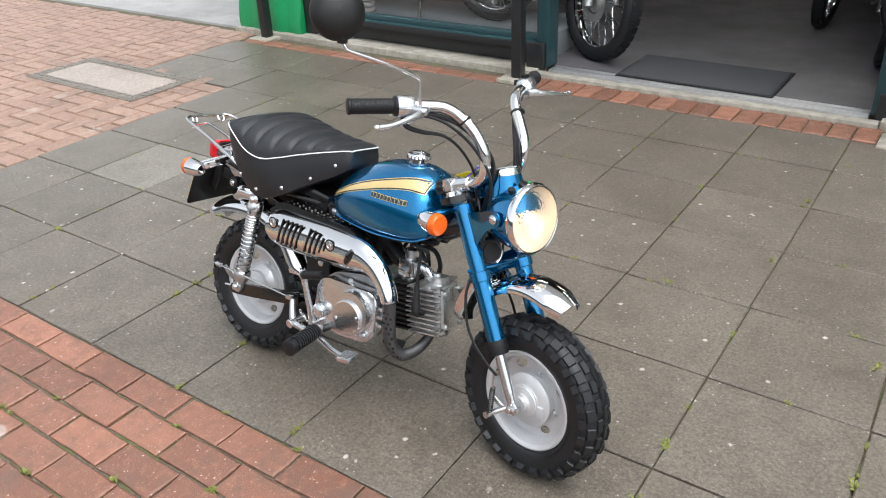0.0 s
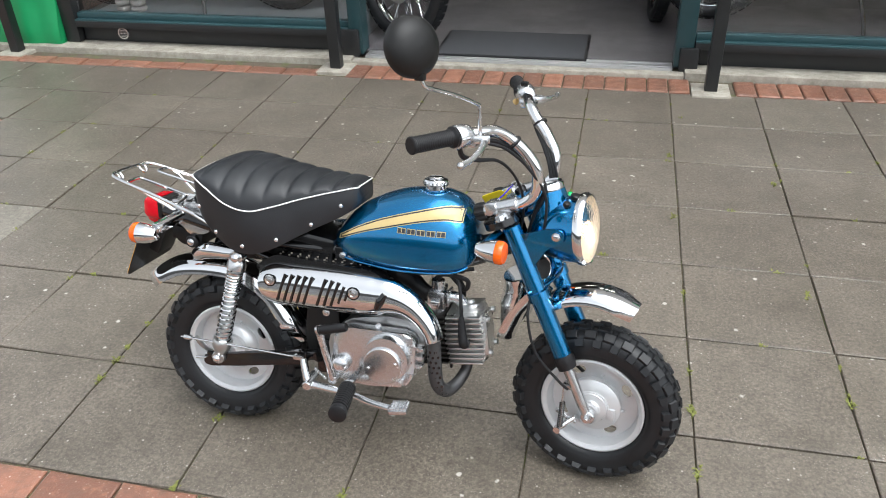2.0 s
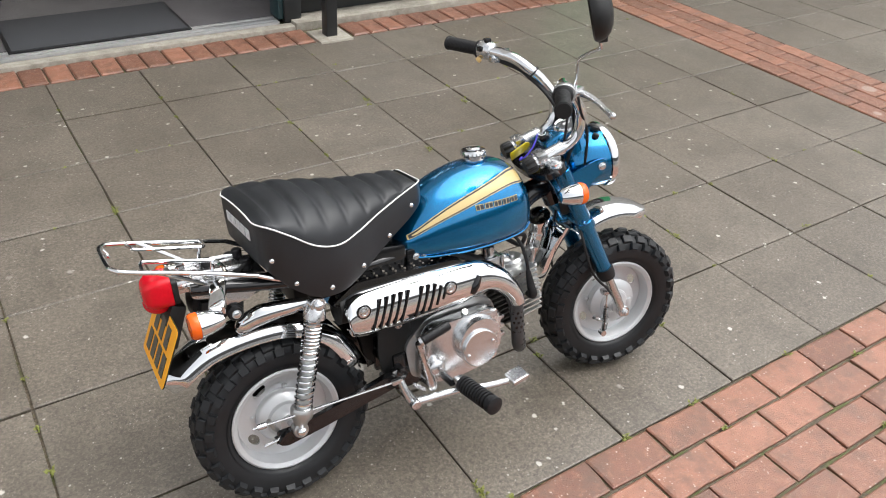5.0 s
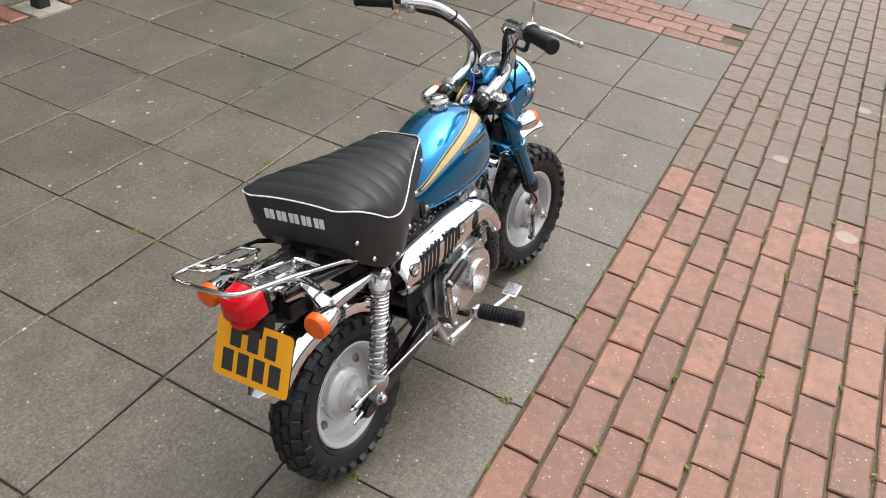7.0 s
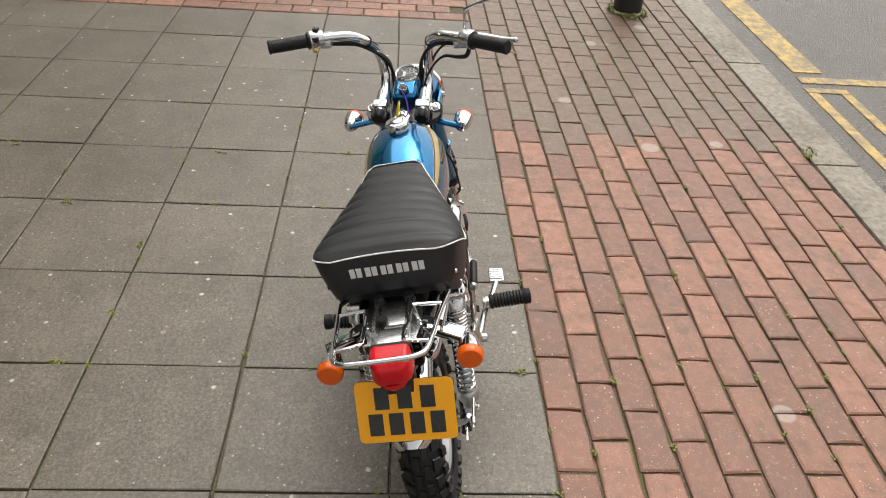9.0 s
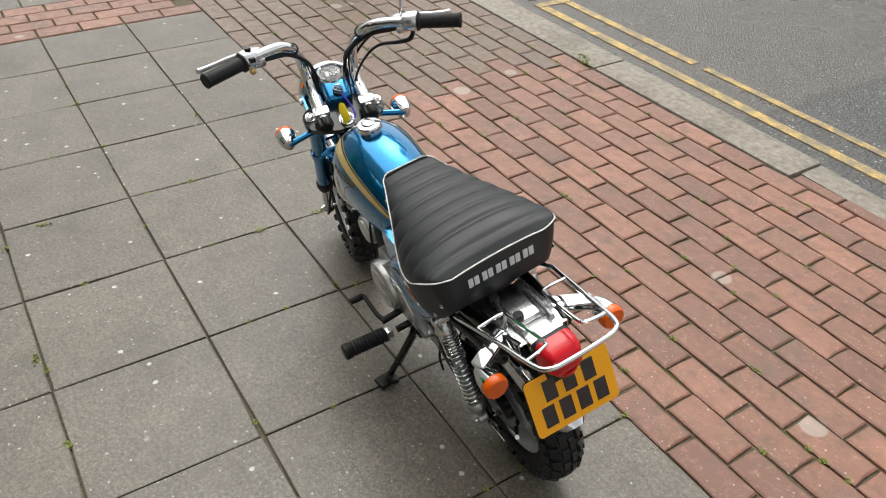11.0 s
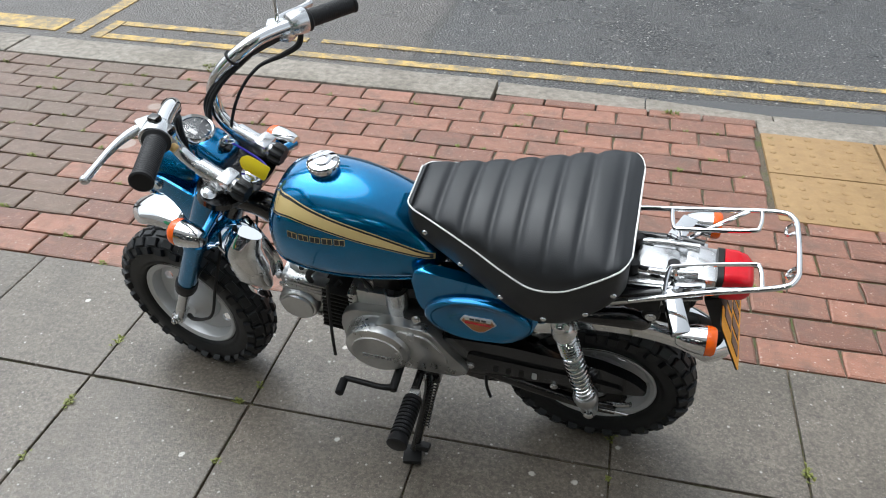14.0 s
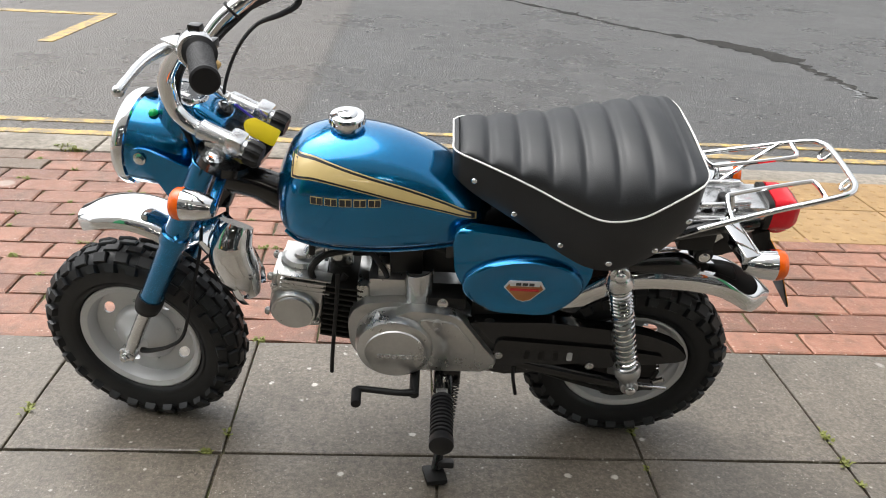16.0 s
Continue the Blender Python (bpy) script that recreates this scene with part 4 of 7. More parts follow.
def tank_patch(outline_lo, outline_hi, x0, x1, lift, n=40, side=1, k=6):
    """A thin sheet that follows the tank between two height curves."""
    bm = B()
    rows = []
    for i in range(n + 1):
        x = x0 + (x1 - x0) * i / n
        zl, zh = outline_lo(x), outline_hi(x)
        rows.append([(x, side * (tank_y(x, zl + (zh - zl) * j / k) + lift), zl + (zh - zl) * j / k) for j in range(k + 1)])
    loft(bm, rows, (False, False), wrap=False)
    return bm


def stripe_lo(x):
    return smooth_table([0.31, 0.36, 0.42, 0.50, 0.56, 0.60], [0.555, 0.577, 0.597, 0.619, 0.628, 0.624], x)


def stripe_hi(x):
    return smooth_table([0.31, 0.36, 0.42, 0.50, 0.56, 0.60], [0.557, 0.586, 0.612, 0.636, 0.648, 0.645], x)


for sgn in (1, -1):
    part("stripe_edge", tank_patch(lambda x: stripe_lo(x) - 0.0042, lambda x: stripe_hi(x) + 0.0042, 0.306, 0.5995, 0.0004, side=sgn), GOLD, tank)
    part("stripe_outline", tank_patch(lambda x: stripe_lo(x) - 0.0028, lambda x: stripe_hi(x) + 0.0028, 0.309, 0.598, 0.0008, side=sgn), DECAL, tank)
    part("stripe", tank_patch(stripe_lo, stripe_hi, 0.315, 0.596, 0.0012, side=sgn), GOLD, tank, "pale gold stripe edged in black")
    for k in range(5):
        x0 = 0.458 + k * 0.0225
        part("badge_mark", tank_patch(lambda x: 0.590, lambda x: 0.6025, x0, x0 + 0.0195, 0.0012, 6, sgn, 3), GOLD, tank)
        part("badge_mark", tank_patch(lambda x: 0.5912, lambda x: 0.6013, x0 + 0.001, x0 + 0.0088, 0.0018, 6, sgn, 3), DECAL, tank)
        part("badge_mark", tank_patch(lambda x: 0.5912, lambda x: 0.6013, x0 + 0.0102, x0 + 0.0185, 0.0018, 6, sgn, 3), DECAL, tank)
bm = B()
lathe(bm, [(0.024, -0.010), (0.024, 0.0), (0.029, 0.001), (0.029, 0.010), (0.0265, 0.0135), (0.016, 0.0155), (0.0001, 0.016)], 36, Matrix.Translation((0.518, 0, 0.682)))
for k in range(20):
    a = 2 * math.pi * k / 20
    box(bm, (0.518 + 0.029 * math.cos(a), 0.029 * math.sin(a), 0.6875), (0.0016, 0.003, 0.008), 0, pose(0, 0, 0, 0, 0, math.degrees(a)))
cap = part("filler_cap", bm, CHROME, tank, "chrome filler cap")
bm = B()
lathe(bm, [(0.0165, 0.0125), (0.0165, 0.0175), (0.014, 0.0195), (0.0001, 0.0197)], 30, Matrix.Translation((0.518, 0, 0.682)))
box(bm, (0.528, 0.0, 0.6985), (0.014, 0.006, 0.003), 0.001)
part("cap_lever", bm, CHROME, tank)

# ---- seat ----
SX = [-0.028, -0.022, -0.01, 0.024, 0.07, 0.12, 0.17, 0.22, 0.27, 0.31, 0.338, 0.349]
SW = [0.106, 0.124, 0.138, 0.148, 0.150, 0.143, 0.126, 0.105, 0.085, 0.069, 0.058, 0.046]
SP = [0.684, 0.684, 0.681, 0.661, 0.630, 0.617, 0.627, 0.642, 0.655, 0.664, 0.670, 0.670]
ST = [0.688, 0.692, 0.700, 0.710, 0.711, 0.704, 0.695, 0.688, 0.684, 0.682, 0.678, 0.672]
SBOT = [0.600, 0.594, 0.578, 0.541, 0.512, 0.508, 0.526, 0.554, 0.580, 0.600, 0.618, 0.626]
SWB = [0.096, 0.108, 0.116, 0.122, 0.127, 0.127, 0.115, 0.098, 0.082, 0.07, 0.06, 0.05]
NS = 170
rings, pipe_l, pipe_r = [], [], []
for i in range(NS + 1):
    x = SX[0] + (SX[-1] - SX[0]) * i / NS
    w, zp, zt, zb, wb = (smooth_table(SX, a, x) for a in (SW, SP, ST, SBOT, SWB))
    crease = ((x - 0.006 + 0.024) % 0.048 - 0.024) / 0.0075
    ridge = 1.0 - 0.85 * math.exp(-crease * crease) - 0.15 * math.cos(math.pi * (x - 0.006) / 0.048) ** 2 if 0.0 < x < 0.342 else 1.0
    ring = [(x, wb * 0.9, zb), (x, wb * 0.985, zb + 0.001), (x, wb, zb + 0.005)]
    for k in range(1, 6):
        s = k / 6
        ring.append((x, wb + (w - wb) * s + 0.004 * math.sin(s * math.pi), zb + (zp - zb) * s))
    for k in range(25):
        a = math.pi * k / 24
        c, s = math.cos(a), math.sin(a)
        fade = min(1.0, s * 2.2)
        y = w * math.copysign(abs(c) ** 0.86, c)
        z = zp + (zt - zp) * abs(s) ** 0.8 - (0.006 if x > 0.03 else 0.003) * (1 - ridge) * fade
        ring.append((x, y, z))
    for k in range(5, 0, -1):
        s = k / 6
        ring.append((x, -(wb + (w - wb) * s + 0.004 * math.sin(s * math.pi)), zb + (zp - zb) * s))
    ring += [(x, -wb, zb + 0.005), (x, -wb * 0.985, zb + 0.001), (x, -wb * 0.9, zb)]
    rings.append(ring)
    pipe_l.append((x, w + 0.0015, zp))
    pipe_r.append((x, -w - 0.0015, zp))
bm = B()
loft(bm, rings)
seat = P("seat", bm, VINYL, label="black ribbed vinyl seat with white piping", angle=50)
bm = B()
loop = pipe_l[::4] + [(SX[-1] + 0.001, y, 0.672) for y in np.linspace(0.045, -0.045, 6)] + pipe_r[::-4] + [(SX[0] - 0.001, y, 0.683 + 0.007 * (1 - (y / 0.11) ** 2)) for y in np.linspace(-0.1, 0.1, 9)]
tube(bm, loop, 0.0016, 8, closed=True, k=2)
part("piping", bm, PIPING, seat, "white edge piping")
for k in range(5):
    bm = B()
    y = 0.061 - k * 0.0305
    box(bm, (-0.0295, y + 0.0065, 0.651), (0.002, 0.0105, 0.021), 0.0008)
    box(bm, (-0.0295, y - 0.0065, 0.651), (0.002, 0.0105, 0.021), 0.0008)
    part("print_block", bm, WHITE, seat)
for x, z in ((-0.01, 0.612), (0.03, 0.555), (0.098, 0.529), (0.175, 0.548), (0.25, 0.585), (0.315, 0.63)):
    for sgn in (1, -1):
        w, wb, zb, zp = (smooth_table(SX, a, x) for a in (SW, SWB, SBOT, SP))
        s = max(0.02, (z - zb) / (zp - zb))
        bm = B()
        dome(bm, (x, sgn * (wb + (w - wb) * s + 0.0005 + 0.004 * math.sin(min(1, s) * math.pi)), z), (0, sgn, -0.1), 0.0055, 0.004)
        part("stud", bm, CHROME, seat)

# ---- frame ----
bm = B()
box(bm, (0.44, 0, 0.522), (0.32, 0.05, 0.055), 0.012, pose(0, 0, 0, 0, 6, 0))
tube(bm, [(0.722, 0, 0.568), (0.67, 0, 0.558), (0.60, 0, 0.53), (0.42, 0, 0.49), (0.30, 0, 0.42), (0.28, 0, 0.30)], [0.026, 0.028, 0.034, 0.034, 0.03, 0.026], 14)
for sgn in (1, -1):
    tube(bm, [(0.36, sgn * 0.05, 0.52), (0.22, sgn * 0.075, 0.52), (0.05, sgn * 0.085, 0.535), (-0.10, sgn * 0.07, 0.56), (-0.15, sgn * 0.06, 0.565)], 0.013, 10)
    tube(bm, [(0.30, sgn * 0.06, 0.45), (0.18, sgn * 0.08, 0.47), (0.07, sgn * 0.09, 0.51)], 0.011, 10)
    box(bm, (0.325, sgn * 0.072, 0.5), (0.055, 0.012, 0.06), 0.004)
    box(bm, (0.275, sgn * 0.06, 0.24), (0.06, 0.02, 0.09), 0.005)
frame_ob = P("frame", bm, BLACK, label="gloss black steel frame")
bm = B()
rod(bm, HEAD - AXIS * 0.085, HEAD + AXIS * 0.03, 0.024, n=24)
part("steering_head", bm, BLACK, frame_ob)
for sgn in (1, -1):
    for x, z in ((0.318, 0.512), (0.338, 0.512)):
        bm = B()
        bolt(bm, (x, sgn * 0.079, z), (0, sgn, 0), 0.006, 0.006)
        part("frame_bolt", bm, STEEL, frame_ob)
bm = B()
box(bm, (0.365, -0.01, 0.455), (0.09, 0.09, 0.10), 0.012)
P("tool_box", bm, MATT)
bm = B()
box(bm, (0.235, -0.005, 0.525), (0.12, 0.15, 0.06), 0.012, pose(0, 0, 0, 0, 8, 0))
P("battery_cover", bm, BLACK)
# battery box and electrics under the seat tail
bm = B()
box(bm, (0.11, 0, 0.50), (0.13, 0.11, 0.07), 0.008)
P("battery_box", bm, MATT)
bm = B()
box(bm, (-0.06, 0.03, 0.53), (0.06, 0.07, 0.045), 0.006)
P("regulator", bm, MATT)

# ---- swing arm, chain case, shocks ----
bm = B()
for sgn in (1, -1):
    tube(bm, [(0.25, sgn * 0.075, 0.245), (0.15, sgn * 0.088, 0.23), (0.02, sgn * 0.094, 0.206), (-0.05, sgn * 0.094, 0.198)], [0.014, 0.014, 0.013, 0.009], 10)
    box(bm, (-0.01, sgn * 0.094, 0.204), (0.07, 0.008, 0.03), 0.004)
rod(bm, (0.255, -0.09, 0.245), (0.255, 0.09, 0.245), 0.014)
prism(bm, rounded([(0.23, 0.266), (0.235, 0.232), (0.05, 0.198), (-0.03, 0.186), (-0.052, 0.196), (-0.03, 0.216), (0.05, 0.232)], 0.01), -0.112, -0.098, 0.004)
arm = P("swing_arm", bm, BLACK, label="black tubular swing arm")
for sgn in (1, -1):
    bm = B()
    prism(bm, rounded([(0.225, 0.400), (0.298, 0.400), (0.302, 0.215), (0.262, 0.203), (0.222, 0.236), (0.212, 0.30)], 0.014), sgn * 0.054, sgn * 0.062, 0.002)
    part("pivot_plate", bm, MATT, arm)
    bm = B()
    bolt(bm, (0.255, sgn * 0.062, 0.245), (0, sgn, 0), 0.011, 0.008)
    bolt(bm, (0.268, sgn * 0.062, 0.355), (0, sgn, 0), 0.007, 0.006)
    part("pivot_nut", bm, STEEL, arm)
for sgn in (1, -1):
    bm = B()
    rod(bm, (-0.075, sgn * 0.099, 0.198), (-0.01, sgn * 0.101, 0.206), 0.0035, n=8)
    box(bm, (-0.005, sgn * 0.103, 0.206), (0.02, 0.006, 0.018), 0.004)
    part("chain_adjuster", bm, STEEL, arm)
bm = B()
case = rounded([(0.31, 0.335), (0.16, 0.342), (-0.01, 0.325), (-0.075, 0.30), (-0.105, 0.268), (-0.09, 0.258), (0.06, 0.232), (0.18, 0.215), (0.25, 0.205), (0.30, 0.25)], 0.02)
prism(bm, case, 0.062, 0.088, 0.006)
prism(bm, rounded([(0.25, 0.300), (0.05, 0.290), (-0.05, 0.277), (-0.06, 0.268), (0.05, 0.256), (0.19, 0.236), (0.26, 0.232)], 0.012), 0.087, 0.094, 0.003)
chain_case = P("chain_case", bm, BLACK, label="gloss black pressed chain case")
# solid slot pieces; silver paints in the lit opening, black the shaded ones
for k in range(4):
    bm = B()
    prism(bm, rounded([(0.11 + k * 0.026, 0.256), (0.12 + k * 0.026, 0.256), (0.12 + k * 0.026, 0.276), (0.11 + k * 0.026, 0.276)], 0.004), 0.0935, 0.0955)
    part("slot", bm, SOOT if k else SILVER, chain_case)
for x, z in ((0.245, 0.262), (0.075, 0.245)):
    bm = B()
    bolt(bm, (x, 0.094, z), (0, 1, 0), 0.006, 0.006)
    part("case_bolt", bm, STEEL, chain_case)
bm = B()
lathe(bm, [(0.064, 0.0), (0.064, 0.004), (0.03, 0.005), (0.03, 0.0)], 30, Matrix.Translation((0, 0.052, 0.204)) @ pose(0, 0, 0, -90, 0, 0), cap=(False, False))
for k in range(34):
    a = 2 * math.pi * k / 34
    box(bm, (0.066 * math.cos(a), 0.054, 0.204 + 0.066 * math.sin(a)), (0.006, 0.004, 0.005), 0, pose(0, 0, 0, 0, -math.degrees(a), 0))
P("sprocket", bm, SOOT)
bm = B()
tube(bm, [(0.0, 0.056, 0.137), (0.10, 0.056, 0.170), (0.22, 0.056, 0.215)], 0.005, 6)
tube(bm, [(-0.066, 0.056, 0.204), (-0.05, 0.056, 0.16), (0.0, 0.056, 0.137), (0.03, 0.056, 0.142)], 0.005, 6)
P("chain", bm, SOOT)

for sgn in (1, -1):
    t0, b0 = Vector((0.070, sgn * 0.106, 0.492)), Vector((0.0, sgn * 0.098, 0.218))
    d = (b0 - t0).normalized()
    bm = B()
    rod(bm, t0 + d * 0.02, b0 - d * 0.02, 0.0135, n=18)
    shock = P("rear_shock", bm, SATIN, label="chrome coil-over rear shock absorber")
    bm = B()
    tube(bm, helix(t0 + d * 0.035, t0 + d * 0.09, 0.0178, 7.0), 0.0026, 6, raw=True)
    tube(bm, helix(t0 + d * 0.09, b0 - d * 0.05, 0.0178, 11), 0.0027, 6, raw=True)
    part("spring", bm, CHROME, shock)
    bm = B()
    lathe(bm, [(0.012, 0.0), (0.018, 0.008), (0.022, 0.018), (0.0235, 0.03), (0.019, 0.033)], 22, along(t0, b0))
    rod(bm, t0 + Vector((0, -0.014, 0)), t0 + Vector((0, 0.014, 0)), 0.0165, bevel=0.002)
    part("upper_mount", bm, STEEL, shock)
    bm = B()
    L0 = (b0 - t0).length
    lathe(bm, [(0.022, L0 - 0.052), (0.025, L0 - 0.046), (0.023, L0 - 0.03), (0.015, L0 - 0.016), (0.013, L0)], 22, along(t0, b0))
    rod(bm, b0 + Vector((0, -0.012, 0)), b0 + Vector((0, 0.012, 0)), 0.0165, bevel=0.002)
    part("lower_mount", bm, ALLOY, shock)
    for c in (t0, b0):
        bm = B()
        lathe(bm, [(0.010, 0), (0.010, 0.006), (0.0075, 0.009), (0.002, 0.0105)], 14, along(c + Vector((0, sgn * 0.013, 0)), c + Vector((0, sgn * 0.03, 0))))
        part("mount_nut", bm, CHROME, shock)


# ---- mudguards ----
def mudguard(path, half, drop, taper=1.0):
    """A rolled chrome guard along a side profile, with turned edges and real thickness."""
    pts = smooth_path([(x, 0, z) for x, z in path], 6)
    bm = B()
    rings = []
    for i, p in enumerate(pts):
        a, b = pts[max(i - 1, 0)], pts[min(i + 1, len(pts) - 1)]
        d = (b - a).normalized()
        nrm = Vector((-d.z, 0, d.x))
        if nrm.z < 0 and abs(nrm.z) > abs(nrm.x):
            nrm = -nrm
        s = i / (len(pts) - 1)
        h = half * (1 - (1 - taper) * max(0, abs(s - 0.5) * 2 - 0.75) * 4)
        outer = [p + Vector((0, h * math.sin(t), 0)) + nrm * (drop * (math.cos(t) ** 0.8 - 1) if abs(t) < 1.5 else -drop) for t in np.linspace(-1.5, 1.5, 19)]
        inner = [q - nrm * 0.003 for q in outer[::-1]]
        rings.append([outer[0] - nrm * 0.004] + outer + [outer[-1] - nrm * 0.004] + inner)
    loft(bm, rings)
    return bm


bm = mudguard([(-0.242, 0.381), (-0.208, 0.406), (-0.14, 0.440), (-0.04, 0.452), (0.05, 0.440), (0.128, 0.392), (0.178, 0.318), (0.205, 0.258)], 0.054, 0.04, 0.55)
rear_guard = P("rear_mudguard", bm, CHROME, label="chromed rear mudguard", angle=50)
for sgn in (1, -1):
    bm = B()
    tube(bm, [(0.07, sgn * 0.105, 0.492), (0.03, sgn * 0.09, 0.487), (-0.03, sgn * 0.075, 0.482), (-0.065, sgn * 0.064, 0.466), (-0.075, sgn * 0.055, 0.452)], [0.008, 0.016, 0.021, 0.018, 0.008], 16)
    part("guard_bracket", bm, BLACK if sgn > 0 else CHROME, rear_guard)
bm = mudguard([(0.998, 0.468), (0.957, 0.487), (0.90, 0.496), (0.84, 0.485), (0.785, 0.452), (0.745, 0.402), (0.722, 0.350), (0.715, 0.325)], 0.05, 0.028, 0.7)
P("front_mudguard", bm, CHROME, label="chromed front mudguard", steer=True, angle=50)

# ---- front fork ----
for sgn in (1, -1):
    def on(z, dy=0.0):
        return Vector((0.918 - (z - 0.204) * math.tan(radians(25)), sgn * (0.072 + dy), z))
    bm = B()
    rod(bm, on(0.345), on(0.632), 0.0205, n=28, bevel=0.001)
    leg = P("fork_leg", bm, BLUE, label="blue painted fork tube with a bright lower slider", steer=True)
    bm = B()
    lathe(bm, [(0.0225, 0), (0.0235, 0.006), (0.0235, 0.022), (0.021, 0.028), (0.0215, 0.033)], 24, along(on(0.348), on(0.30)))
    part("dust_seal", bm, RUBBER, leg, m=STEER)
    bm = B()
    rod(bm, on(0.335), on(0.235), 0.0125, n=20)
    tube(bm, [on(0.24), on(0.215), (0.922, sgn * 0.072, 0.2)], [0.0125, 0.011, 0.012], 14)
    rod(bm, (0.920, sgn * 0.062, 0.203), (0.920, sgn * 0.08, 0.203), 0.016, bevel=0.002)
    part("slider", bm, STEEL, leg, "bright steel fork slider", m=STEER)
    bm = B()
    bolt(bm, (0.920, sgn * 0.08, 0.203), (0, sgn, 0), 0.009, 0.01)
    rod(bm, (0.920, sgn * 0.084, 0.203), (0.920, sgn * 0.094, 0.203), 0.005)
    part("axle_nut", bm, STEEL, leg, m=STEER)
    # lamp ear
    bm = B()
    ear = rounded([(0.722, 0.610), (0.742, 0.548), (0.765, 0.532), (0.805, 0.598), (0.838, 0.612), (0.838, 0.642), (0.812, 0.644), (0.75, 0.622)], 0.012)
    prism(bm, ear, sgn * 0.0755, sgn * 0.0805, 0.0015)
    part("lamp_ear", bm, BLUE, leg, m=STEER)
    bm = B()
    bolt(bm, (0.822, sgn * 0.081, 0.627), (0, sgn, 0), 0.0075, 0.008)
    part("ear_bolt", bm, CHROME, leg, m=STEER)
bm = B()
box(bm, (0.776, 0, 0.490), (0.042, 0.15, 0.02), 0.006, pose(0, 0, 0, 0, 25, 0))
for sgn in (1, -1):
    lathe(bm, [(0.021, -0.012), (0.0245, -0.01), (0.0245, 0.01), (0.021, 0.012)], 26, along((0.789, sgn * 0.072, 0.482), (0.780, sgn * 0.072, 0.501)), (False, False))
tube(bm, [(0.772, -0.096, 0.492), (0.80, -0.06, 0.505), (0.812, 0, 0.508), (0.80, 0.06, 0.505), (0.772, 0.096, 0.492)], 0.004, 8)
P("lower_bridge", bm, BLUE, steer=True)
TILT_B = Matrix.Translation((0.705, 0, 0.644)) @ pose(0, 0, 0, 0, -24, 0) @ Matrix.Translation((-0.705, 0, -0.644))
bm = B()
plate = [(0.735, -0.055), (0.728, -0.084), (0.708, -0.104), (0.676, -0.103), (0.655, -0.08), (0.642, -0.03), (0.642, 0.03), (0.655, 0.08), (0.676, 0.103), (0.708, 0.104), (0.728, 0.084), (0.735, 0.055)]
loft(bm, [[(x, y, z) for x, y in rounded(plate, 0.015)] for z in (0.634, 0.637, 0.646, 0.649)])
bm.transform(TILT_B)
bridge = P("top_bridge", bm, BLACK, label="gloss black top fork bridge", steer=True)
for x, y, r in ((0.700, 0.086, 0.0105), (0.700, -0.086, 0.0105), (0.668, 0, 0.014)):
    bm = B()
    bolt(bm, (x, y, 0.649), (0, 0, 1), r, 0.011)
    part("bridge_nut", bm, CHROME, bridge, m=STEER @ TILT_B)

# ---- headlamp with the speedometer in its shell ----
hl = along((0.861, 0, 0.623), (0.871, 0, 0.6242)) @ Matrix.Diagonal((0.945, 0.945, 1, 1))
bm = B()
lathe(bm, [(0.0001, -0.118), (0.03, -0.115), (0.05, -0.102), (0.066, -0.078), (0.075, -0.045), (0.0785, -0.01), (0.0785, 0.0)], 48, hl, (True, False))
lathe(bm, [(0.052, 0.0), (0.047, 0.03), (0.041, 0.055), (0.037, 0.08)], 32, along((0.795, 0, 0.625), (0.772, 0, 0.712)))
lamp_shell = P("headlamp", bm, BLUE, label="blue headlamp shell with a chrome rim, lamp lit", steer=True)
bm = B()
lathe(bm, [(0.0785, -0.008), (0.083, -0.006), (0.0855, 0.001), (0.0845, 0.008), (0.081, 0.013), (0.079, 0.012)], 56, hl, (False, False))
part("rim", bm, CHROME, lamp_shell, "chrome headlamp rim", m=STEER)
bm = B()
lathe(bm, [(0.075, 0.008), (0.07, -0.006), (0.055, -0.026), (0.035, -0.04), (0.012, -0.046)], 40, hl, (False, False))
part("reflector", bm, REFLECTOR, lamp_shell, m=STEER)
bm = B()
lathe(bm, [(0.0001, -0.012), (0.008, -0.014), (0.0105, -0.024), (0.008, -0.04)], 16, hl)
part("bulb", bm, BULB, lamp_shell, "lit warm bulb", m=STEER)
bm = B()
lathe(bm, [(0.0805, 0.009), (0.079, 0.012), (0.062, 0.019), (0.036, 0.0245), (0.0001, 0.026)], 48, hl, (False, False))
m_lens = Nodes("ribbed_lamp_glass")
m_lens.put("Base Color", (1, 1, 1)).put("Transmission Weight", 1.0).put("Roughness", 0.18)
m_lens.bump(m_lens.voronoi(150, vec=m_lens.local()), 0.4, 0.004)
lens = part("lens", bm, m_lens.mat, lamp_shell, m=STEER)
lens.visible_shadow = False
sp = along((0.777, 0, 0.698), (0.768, 0, 0.728))
bm = B()
lathe(bm, [(0.033, -0.006), (0.0355, 0.002), (0.0355, 0.014), (0.032, 0.019), (0.0285, 0.016)], 40, sp, (False, False))
part("speedometer", bm, CHROME, lamp_shell, "round speedometer in a chrome bezel", m=STEER)
bm = B()
lathe(bm, [(0.0285, 0.008), (0.0001, 0.008)], 36, sp, (False, False))
# dark dial greyed: the sky glare on its glass is put into the colour
part("dial", bm, plain("glare_greyed_dial", (0.07, 0.074, 0.08), 0.45, 0, 0.05), lamp_shell, m=STEER)
